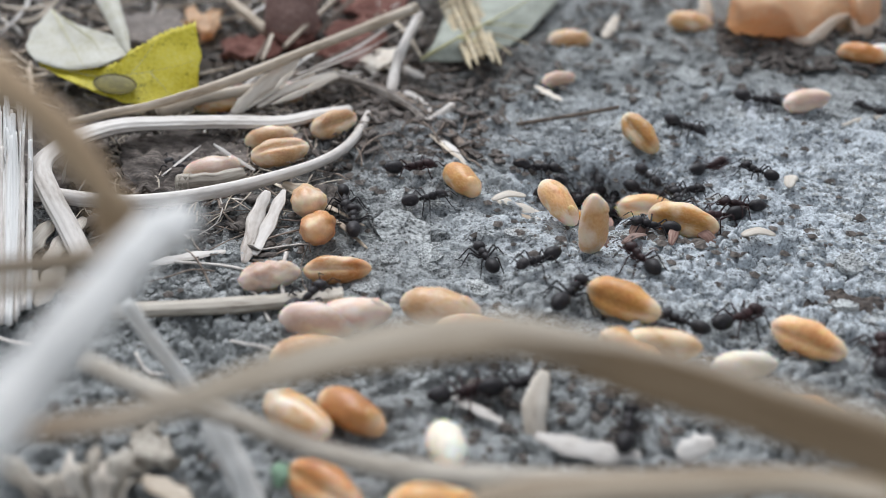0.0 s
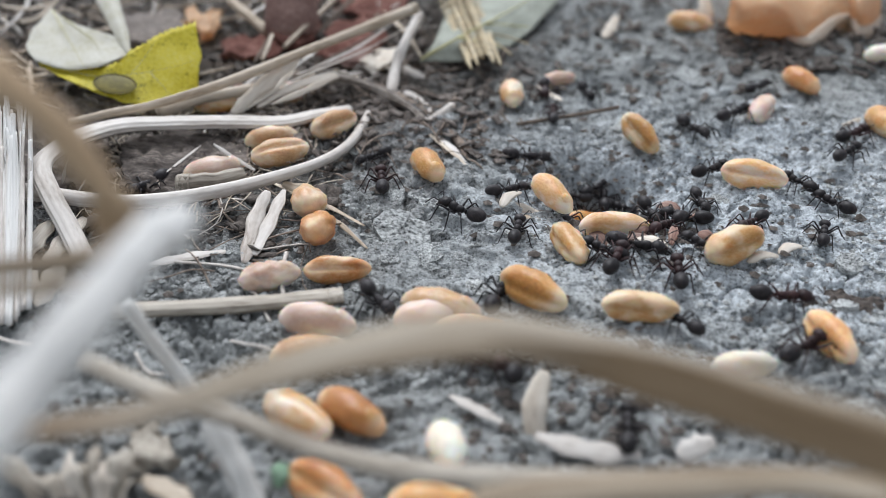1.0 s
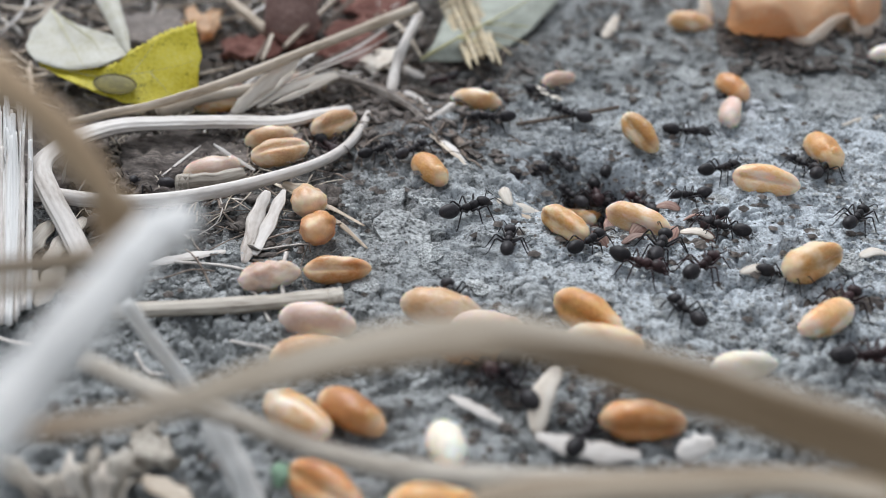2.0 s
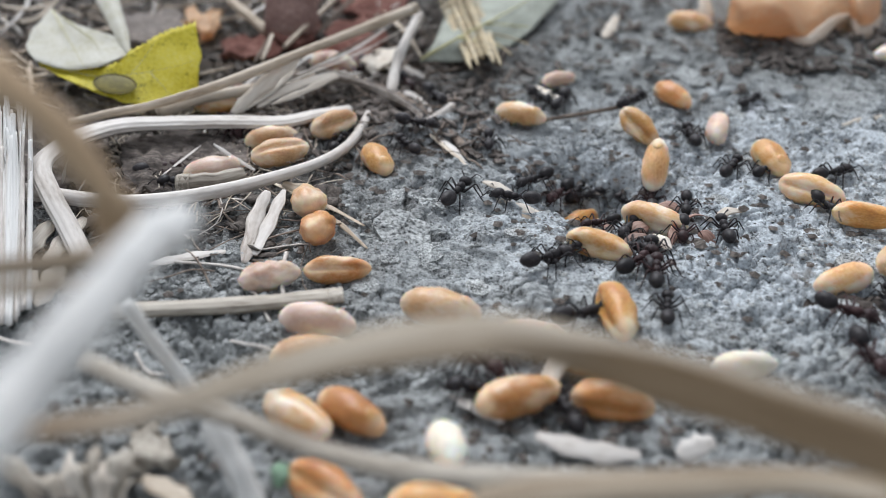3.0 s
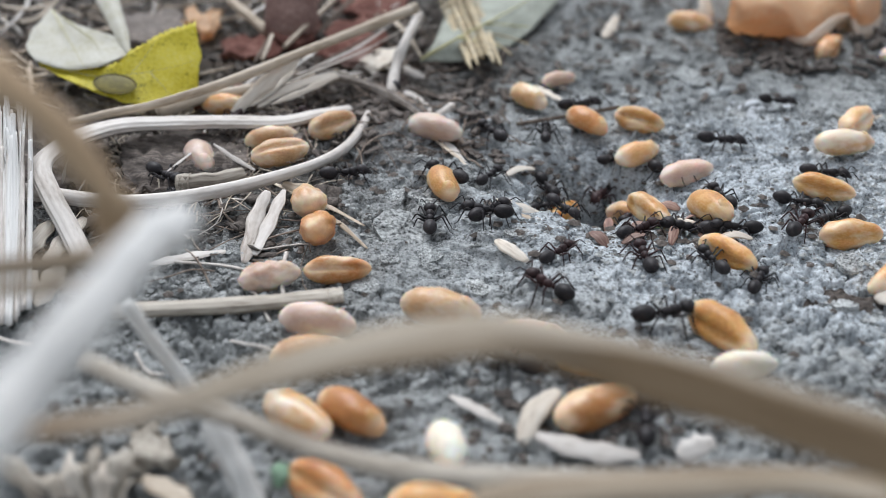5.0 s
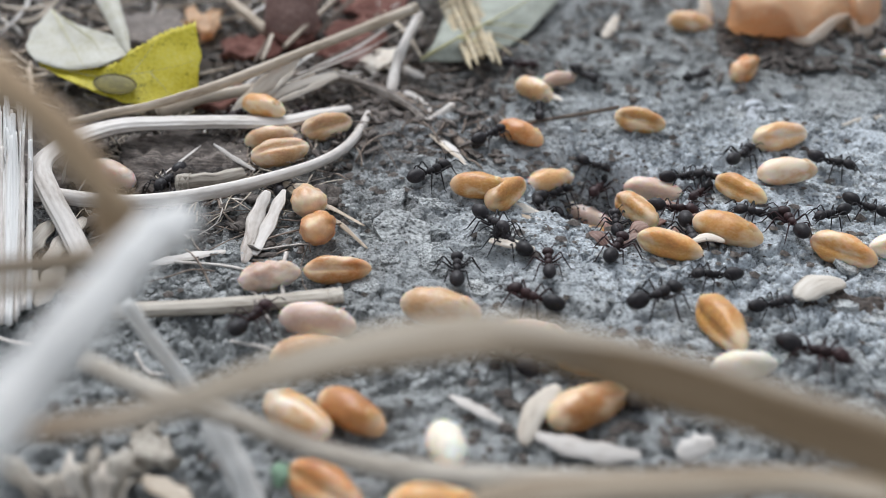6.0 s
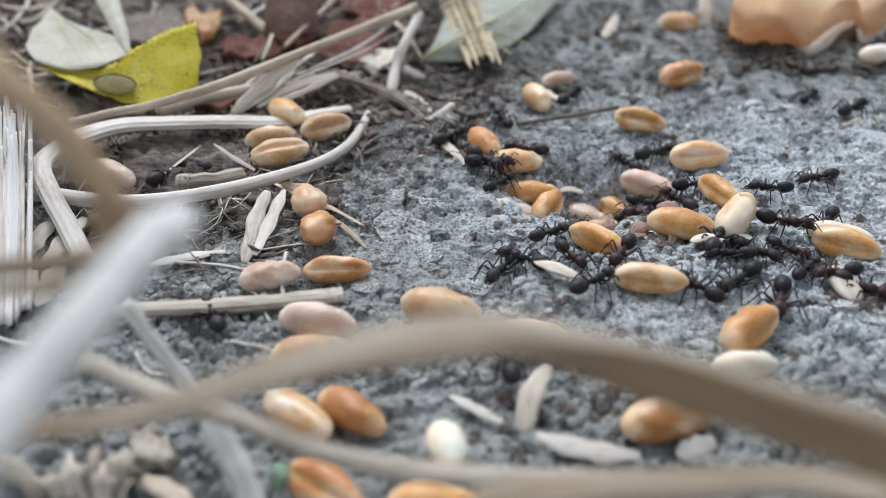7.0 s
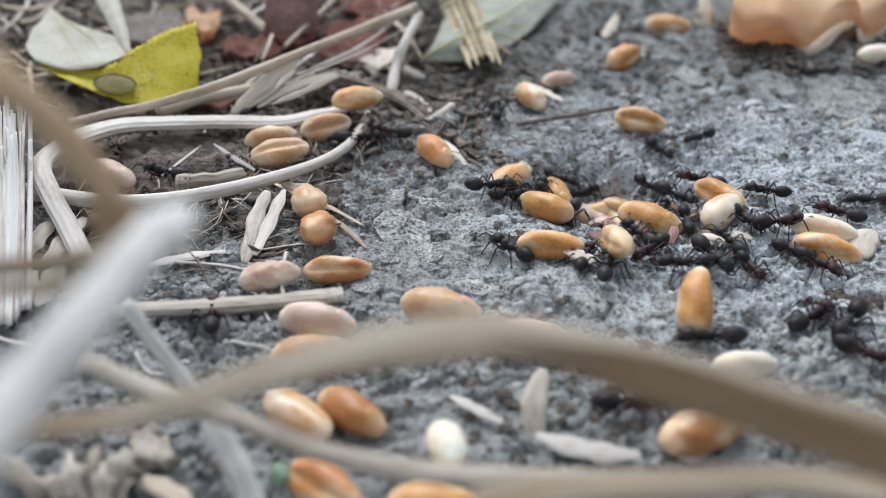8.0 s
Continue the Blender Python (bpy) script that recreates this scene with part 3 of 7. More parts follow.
def build_ground():
    xs, ys = axis(-66, 66, 0.18), axis(40, 140, 0.18)
    gx, gy = np.meshgrid(xs, ys, indexing="ij")
    gz = ground_height(gx, gy)
    co = np.stack([gx, gy, gz], -1).reshape(-1, 3) * MM
    a, b = len(xs), len(ys)
    idx = np.arange(a * b).reshape(a, b)
    quads = np.stack([idx[:-1, :-1], idx[1:, :-1], idx[1:, 1:], idx[:-1, 1:]], -1).reshape(-1, 4)
    me = bpy.data.meshes.new("ground")
    me.vertices.add(len(co))
    me.vertices.foreach_set("co", co.ravel())
    me.loops.add(quads.size)
    me.loops.foreach_set("vertex_index", quads.ravel())
    me.polygons.add(len(quads))
    me.polygons.foreach_set("loop_start", np.arange(0, quads.size, 4))
    me.update(calc_edges=True)
    me.polygons.foreach_set("use_smooth", np.ones(len(quads), bool))
    me.materials.append(SOIL)
    return tagged(new("ground", me), "dry grey crusted clay soil with a funnel-shaped ants' nest hole", "soil", kind="structure")


build_ground()

# ---- dry blades and stalks that arch close over the soil ----
arch = thing("dry_grass", "broad weathered brown dry grass blade, folded lengthwise, arching over the soil", "dry grass", (3.98, 29.91, 22.26))


def blade_half(name, points, width, label, **kw):
    o = arch.location / MM
    part(name, sweep(bmesh.new(), [Vector(p) - o for p in points], width, count=100, sides=16, **kw), BLADE if name == "upper_half" else UMBER, arch, label)


blade_half("upper_half", [(-28.33, 29.42, 14.08), (-22.22, 28.79, 16.8), (-17.26, 28.75, 18.59), (-12.23, 28.79, 19.57), (-7.55, 29.21, 21.15), (-3.03, 29.82, 22.1), (1.49, 30.11, 22.56), (3.98, 30.06, 22.48), (7.14, 29.74, 21.99), (11.36, 28.39, 21.73), (16.79, 26.74, 21.02), (21.75, 25.91, 19.72)], 1.9,
           "lit upper half of the blade", flat=0.14, lean=-0.4, ridges=6, ridge=0.05, taper=lambda t: 0.46 + 0.64 * min(min(1.0, max(0.0, (t - 0.12) / 0.36)) ** 1.3, math.sin(math.pi * min(1, t * 1.15)) if t > 0.43 else 1.0) - 0.1 * t)
blade_half("lower_half", [(0.81, 29.91, 22.43), (2.61, 29.81, 22.28), (4.87, 29.57, 21.9), (7.1, 29.2, 21.51), (11.29, 27.72, 21.05), (16.69, 25.93, 20.12), (21.63, 24.96, 18.61)], 2.0,
           "lower half of the blade, turned under", flat=0.1, lean=-1.5, ridges=4, ridge=0.05, taper=lambda t: 0.15 + 1.0 * min(1, t * 1.6))
stalk("straw", "weathered brown dry straw bending low along the soil", "straw",
      [(-19.99, 41.21, 12.09), (-14.97, 39.38, 11.09), (-11.04, 37.98, 10.76), (-6.66, 36.39, 10.13), (-2.45, 35.14, 10.04), (3.31, 34.15, 10.34), (11.63, 33.37, 10.99), (21.45, 32.37, 11.27), (26.43, 31.93, 10.58)], 1.35, GREY_STRAW, count=80, ridges=8, flat=0.6)
stalk("straw", "weathered brown dry straw bending low along the soil", "straw",
      [(1.47, 30.68, 12.34), (5.59, 30.58, 13.12), (10.64, 30.42, 13.79), (15.75, 30.51, 13.92), (20.05, 30.12, 13.32)], 1.9, BROWN, count=50, ridges=8, flat=0.5)
white_stalk = thing("grass_stalk", "bleached white dry stalk with a swollen tip leaning over the soil", "dry grass", (-13.52, 21.85, 26.36))
for name, points, width, shape in (
        ("shaft", [(-14.57, 18.91, 25.48), (-13.25, 21.85, 26.36), (-11.76, 23.81, 27.56), (-10.50, 25.65, 28.57), (-9.86, 26.7, 29.1)], 2.15, lambda t: 1.15 - 0.3 * t),
        ("tip", [(-9.96, 26.52, 29.0), (-9.67, 27.16, 29.08), (-9.28, 27.82, 29.17), (-8.88, 28.5, 29.31)], 2.1, lambda t: 0.55 + 0.5 * math.sin(math.pi * t))):
    o = white_stalk.location / MM
    part(name, sweep(bmesh.new(), [Vector(p) - o for p in points], width, count=40, sides=20, ridges=7, flat=0.6, taper=shape), WHITE, white_stalk)
stalk("grass_stalk", "weathered brown dry stalk leaning over the litter", "dry grass",
      [(-17.15, 31.81, 34.47), (-15.39, 30.96, 33.14), (-14.03, 31.08, 31.48), (-13.2, 31.15, 29.74), (-12.61, 31.35, 28.19), (-12.63, 31.99, 25.49)], 1.85, WARM, count=50, flat=0.6, ridges=6)
stalk("dry_grass", "narrow brown dry grass blade above the litter", "dry grass",
      [(-21.51, 33.03, 23.41), (-18.65, 33.22, 23.71), (-16.68, 34.2, 23.38), (-14.59, 35.25, 23.16), (-13.4, 36.34, 23.01)], 0.95, BROWN, count=30, flat=0.35, lean=-0.8)
stalk("dry_grass", "narrow brown dry grass blade above the litter", "dry grass",
      [(-22.58, 34.21, 21.54), (-19.58, 34.37, 21.8), (-17.24, 35.33, 21.44), (-14.76, 36.33, 21.15)], 0.6, BROWN, count=30, flat=0.4, lean=-0.8)
stalk("straw", "pale short straw leaning against the litter", "straw",
      [(-19.95, 48.58, 10.61), (-19.01, 48.41, 8.5), (-17.85, 48.21, 6.33), (-16.45, 47.77, 3.8)], 1.05, WHITE, count=24, ridges=8)
stalk("straw", "pale short straw in the near litter", "straw",
      [(-13.62, 41.74, 7.37), (-12.62, 40.66, 5.68), (-11.79, 39.76, 4.28), (-11.12, 38.69, 2.6)], 1.6, WHITE, count=24, ridges=8, flat=0.6)

# ---- straws on the soil ----
stalk("straw", "long pale straw curled in a hook round the grains", "straw",
      [(-43.86, 76.87, 4.0), (-40.32, 75.8, 4.0), (-35.06, 75.12, 3.5), (-29.84, 74.61, 3.2), (-24.97, 75.48, 3.0), (-20.33, 77.89, 2.6), (-16.58, 80.84, 2.2), (-12.73, 85.05, 1.6), (-10.29, 89.37, 1.2), (-8.99, 94.15, 1.0), (-8.39, 98.09, 1.0)], 1.3, STRAW, count=90, sides=24, ridges=9, ridge=0.05, taper=lambda t: 1.12 - 0.4 * t)
stalk("straw", "thick bleached straw, flattened and grooved, bent over at a kink", "straw",
      [(-10.42, 98.45, 1.6), (-13.98, 96.35, 1.8), (-17.38, 94.03, 2.0), (-23.29, 93.17, 2.4), (-29.08, 92.25, 2.7), (-33.5, 91.06, 3.0), (-36.16, 87.65, 3.6), (-37.25, 82.23, 4.6), (-37.17, 77.97, 5.0), (-35.22, 74.44, 4.0), (-33.06, 71.54, 2.5), (-30.63, 67.94, 1.0)], 1.95, STRAW, count=110, sides=32, ridges=9, ridge=0.1, flat=0.45, taper=lambda t: 0.75 + 0.55 * min(1, t * 3) - 1.4 * max(0.0, min(t, 0.85) - 0.55))
stalk("stem", "long tan dry stem with a broken end", "stem",
      [(-39.62, 91.61, 3.0), (-35.18, 93.07, 3.5), (-31.12, 94.0, 4.0), (-23.85, 97.78, 5.0), (-15.33, 105.25, 6.0), (-9.16, 111.28, 6.5), (-3.48, 116.9, 7.0)], 1.15, TAN, hollow_end=True, count=80, ridges=8, ridge=0.05, taper=lambda t: 0.75 + 0.35 * t)
stalk("straw", "hollow tan straw with an open cut end", "straw",
      [(-31.29, 95.92, 2.2), (-27.55, 98.89, 2.5), (-24.51, 99.78, 2.8), (-20.92, 100.59, 3.0)], 1.4, TAN, hollow_end=True, count=30, ridges=8)
stalk("straw", "straight pale grey straw lying flat", "straw",
      [(-26.21, 60.79, 1.0), (-23.62, 61.17, 1.0), (-17.41, 61.7, 1.0), (-12.97, 62.32, 1.0), (-8.35, 63.25, 0.9)], 1.7, GREY_STRAW, count=60, sides=28, ridges=9, ridge=0.07, flat=0.6)
stalk("straw", "short pale straw stub lying on the soil", "straw",
      [(-2.0, 96.01, 0.8), (-0.57, 97.86, 0.9), (1.09, 99.8, 1.2)], 1.05, STRAW, hollow_end=True, count=20, ridges=8)
stalk("stem", "upright pale dry stem among the litter", "stem",
      [(-6.07, 103.15, 1.2), (-5.79, 109.5, 2.0), (-4.91, 114.51, 3.0), (-3.15, 122.68, 4.0)], 1.3, STRAW, count=30, ridges=8)
stalk("stem", "thin pale dry stem among the litter", "stem",
      [(-20.28, 116, 2.14), (-17.49, 122, 3.47), (-14.21, 128, 5.03)], 0.6, TAN, count=30)
stalk("stem", "thin pale dry stem among the litter", "stem",
      [(-22.27, 111, 2.36), (-21.8, 113, 3.2), (-21.63, 116, 3.79)], 0.45, TAN, count=20)
stalk("stem", "thin tan dry stem among the litter", "stem",
      [(-32.97, 137.49, 3.0), (-27.48, 127.46, 3.0), (-23.53, 122.42, 2.0)], 1.3, TAN, count=30, ridges=6)
stalk("rootlet", "brown rootlet half sunk in the soil", "root",
      [(-19.89, 110.77, 0.6), (-12.7, 108.85, 0.8), (-8.43, 106.76, 0.8), (-4.21, 102.34, 0.7), (-0.89, 97.38, 0.5), (2.76, 90.6, 0.18)], 1.0, FIBRE, count=50)
stalk("rootlet", "gnarled grey-brown root running out of the litter", "root",
      [(-14.99, 106, 2.91), (-11.52, 104.5, 2.75), (-8.1, 102.5, 2.39), (-5.07, 100, 1.88), (-2.9, 97.5, 1.34), (-1.68, 95.5, 0.63)], 0.95, GNARL, count=70, sides=16, ridges=5, ridge=0.16, wobble=0.22, twist=2.0, taper=lambda t: 1.1 - 0.3 * t)
stalk("rootlet", "short thin root with an open end", "root",
      [(-8.99, 94.15, 1.0), (-5.8, 94.43, 1.0), (-3.16, 94.72, 1.0)], 0.5, GNARL, count=30, wobble=0.2, taper=lambda t: 0.7 + 0.7 * t ** 3)
stalk("rootlet", "thin dark rootlet on the crusted soil", "root",
      [(8.29, 97.13, 0.27), (12.53, 98.39, 0.38), (16.55, 99.89, 0.39), (20.35, 101.43, 0.4)], 0.45, FIBRE, count=30)

stalk("bark_piece", "pale brown hollow bark piece lying in the litter", "bark",
      [(-19.81, 83.53, 1.0), (-22.17, 82.18, 1.1), (-24.01, 81.76, 1.2), (-25.78, 81.72, 1.1)], 1.8, GREY_STRAW, hollow_end=True, count=24, sides=20, ridges=7, ridge=0.08)

# ---- wheat grains at rest ----
STILL = [
    ((-18.24, 91.61, 18.5, 0.9), "tan", 3, 180, 0), ((-16.65, 87.27, 26.3, 0.95), "tan", 0, 25, 0),
    ((-12.5, 76.9, 98, 0.98), "tan", 4, 30, -20), ((-11.1, 72.0, 97, 0.96), "orange", 4, -20, -22), ((-8.94, 66.89, 3.6, 0.89), "orange", 1, 50, 0),
    ((-14.38, 65.2, 18.2, 0.8), "pink", 4, 180, 0), ((-9.76, 59.21, -12.6, 0.97), "pink", 3, 170, 0), ((-9.85, 55.45, 12.9, 0.96), "tan", 3, 190, 0),
    ((-9.98, 48.92, -39.5, 0.95), "pale", 0, -30, 0), ((-6.31, 49.21, -38.4, 0.92), "orange", 3, 180, 0), ((-0.18, 60.69, -16.5, 1.03), "tan", 3, 175, 0),
    ((0.22, 44.88, -79.1, 0.85), "cream", 3, 180, 20), ((-7.42, 42.27, -35.5, 0.94), "orange", 0, 40, 0), ((-0.48, 40.47, -4.9, 0.96), "amber", 3, 180, 0),
    ((14.3, 110.02, 23.7, 0.72), "pink", 3, 180, 0), ((22.08, 53.94, 6.0, 0.78), "cream", 1, 150, 0),
]
for place, colour, shape, roll, tilt in STILL:
    lay_grain(*place, colour, shape, roll, tilt)


# ---- leaves ----
yellow_leaf = thing("poplar_leaf", "curled yellow fallen leaf with a pale underside and an olive spot", "leaf", (-34.47, 100.09, 1.0))


def leaf_part(name, edges, material, parent, label="", **kw):
    base = parent.location / MM
    return part(name, sheet(bmesh.new(), [[Vector(p) - base for p in e] for e in edges], **kw), material, parent, label)


leaf_part("blade", [[(-46.44, 104, 4.42), (-42.22, 100, 4.48), (-38.43, 98, 3.84), (-34.62, 97.5, 2.71), (-31.25, 98, 1.8), (-28.14, 99, 1.63)],
                    [(-46.56, 104.2, 4.51), (-42.33, 101.5, 4.5), (-38.13, 100, 4.48), (-35.16, 101, 4.4), (-31.79, 102, 4.61), (-27.68, 103, 5.16)],
                    [(-46.67, 104.4, 4.61), (-42.02, 102, 4.95), (-37.62, 101.5, 5.35), (-35.5, 104, 6.41), (-32.31, 106, 7.56), (-28.73, 107, 8.56)]],
          LEAF_YELLOW, yellow_leaf, "yellow upper side of the blade", nu=54, nv=22, crinkle=0.22, tooth=0.3, seed=2, torn=0.3)
leaf_part("underside", [[(-46.9, 103.59, 5.2), (-43.15, 101.71, 5.2), (-38.97, 100.79, 5.5), (-36.53, 105.2, 5.4)], [(-49.18, 107.22, 5.6), (-46.07, 108.49, 5.4), (-41.91, 108.12, 5.4), (-36.84, 107.11, 5.5)], [(-49.99, 112.28, 6.0), (-48.26, 114.19, 5.9), (-43.6, 111.53, 5.7), (-37.65, 108.44, 5.7)], [(-50.06, 118.7, 6.4), (-49.45, 118.12, 6.3), (-45.69, 113.91, 6.0), (-39.38, 110.08, 5.8)]],
          LEAF_WHITE, yellow_leaf, "pale folded-over underside", nu=30, nv=16, crinkle=0.35, tooth=0.0, seed=5)
leaf_part("lobe", [[(-46.39, 123.5, 7.0), (-42.95, 116.79, 6.6), (-39.86, 110.7, 6.0), (-36.93, 105.29, 5.5)], [(-43.48, 121.6, 7.6), (-40.69, 115.01, 7.2), (-38.49, 109.62, 6.6), (-36.61, 105.39, 5.6)], [(-42.82, 123.5, 7.0), (-39.75, 115.13, 6.8), (-37.65, 109.76, 6.2), (-36.54, 106.02, 5.5)]],
          LEAF_WHITE, yellow_leaf, "pale yellow lobe", nu=20, nv=10, crinkle=0.2, seed=8)
bm = bmesh.new()
bmesh.ops.create_uvsphere(bm, u_segments=20, v_segments=10, radius=1)
spot = part("spot", bm, LEAF_SPOT, yellow_leaf, "olive blotch with a brown rim")
spot.location = (Vector((-36.5, 98.9, 4.3)) - yellow_leaf.location / MM) * MM
spot.rotation_euler = (radians(27), radians(8), 0)
spot.scale = (2.3, 1.35, 0.14)
ring = [(2.3 * math.cos(a * math.pi / 18), 1.36 * math.sin(a * math.pi / 18), 0.08) for a in range(37)]
rim = part("spot_rim", sweep(bmesh.new(), ring, 0.16, count=74, sides=6, flat=0.5), SPOT_RIM, yellow_leaf, "dark rim of the spot")
rim.location, rim.rotation_euler = spot.location, spot.rotation_euler

ORANGE_LEAF = thing("dry_leaf", "curled orange-brown dry leaf lying on the soil", "leaf", (50.5, 129.13, 0.0))
leaf_part("blade", [[(38.84, 126.32, 1.0), (40.43, 124.48, 0.7), (43.35, 123.88, 0.6), (46.9, 123.45, 0.6), (48.55, 122.17, 0.6), (50.92, 123.54, 1.2), (52.93, 125.06, 2.4), (55.3, 126.06, 3.0), (56.99, 124.98, 1.0), (59.12, 126.32, 1.0), (60.73, 128.52, 2.0)], [(37.88, 122.86, 4.4), (39.09, 120.49, 4.6), (41.71, 120.78, 4.8), (44.12, 120.35, 5.4), (47.29, 122.5, 3.6), (49.99, 124.89, 3.4), (52.79, 127.05, 4.4), (55.22, 127.13, 5.0), (55.43, 123.77, 4.4), (57.94, 125.29, 4.2), (60.67, 129.24, 4.0)], [(38.22, 124.7, 7.0), (40.26, 124.77, 6.6), (42.52, 124.68, 6.4), (44.75, 125.98, 6.6), (48.69, 129.09, 5.0), (51.86, 131.36, 4.6), (54.26, 130.83, 5.4), (55.78, 128.9, 6.0), (56.58, 127.9, 6.0), (58.69, 128.4, 6.0), (60.29, 129.15, 6.0)], [(42.96, 141.99, 5.0), (45.86, 143.97, 4.0), (48.18, 143.1, 4.0), (50.99, 143.97, 4.0), (54.8, 145.91, 3.0), (57.17, 146.5, 3.0), (60.96, 147.4, 3.0), (61.69, 143.97, 4.0), (62.97, 143.97, 4.0), (65.44, 144.85, 4.0), (67.14, 145.45, 4.0)]],
          LEAF_ORANGE, ORANGE_LEAF, nu=80, nv=22, crinkle=0.25, seed=3, size=5.0)
for points in ([(46.16, 122.79, 1.0), (48.19, 121.3, 1.0), (50.54, 122.66, 1.6), (52.6, 124.13, 2.8), (54.94, 125.12, 3.4)], [(55.53, 125.39, 2.6), (56.48, 123.87, 1.4), (58.67, 125.2, 1.4), (60.34, 127.35, 2.4)]):
    o = ORANGE_LEAF.location / MM
    part("curled_rim", sweep(bmesh.new(), [Vector(p) - o for p in points], 1.5, count=40, sides=12, flat=0.35, lean=-0.9, taper=lambda t: 0.2 + 0.9 * math.sin(math.pi * t)), LEAF_RIM, ORANGE_LEAF, "pale curled rim of the leaf")

grey_leaf = thing("leaf", "grey-green leaf lying flat on the soil", "leaf", (5.17, 126.85, 0.0))
leaf_part("blade", [[(-3.02, 114.77, 0.8), (1.15, 114.77, 0.8), (5.53, 116.46, 0.9), (11.15, 123.66, 1.0), (18.53, 142.5, 1.0)], [(-1.02, 117.6, 2.6), (2.65, 119.13, 2.8), (6.51, 123.46, 2.8), (10.82, 131.06, 2.6), (14.87, 140.78, 2.4)], [(0.48, 131.61, 1.6), (3.77, 135.35, 1.6), (7.28, 140.6, 1.6), (10.06, 144.77, 1.6), (12.98, 149.15, 1.6)]],
          LEAF_GREY, grey_leaf, nu=30, nv=14, crinkle=0.4, seed=6)

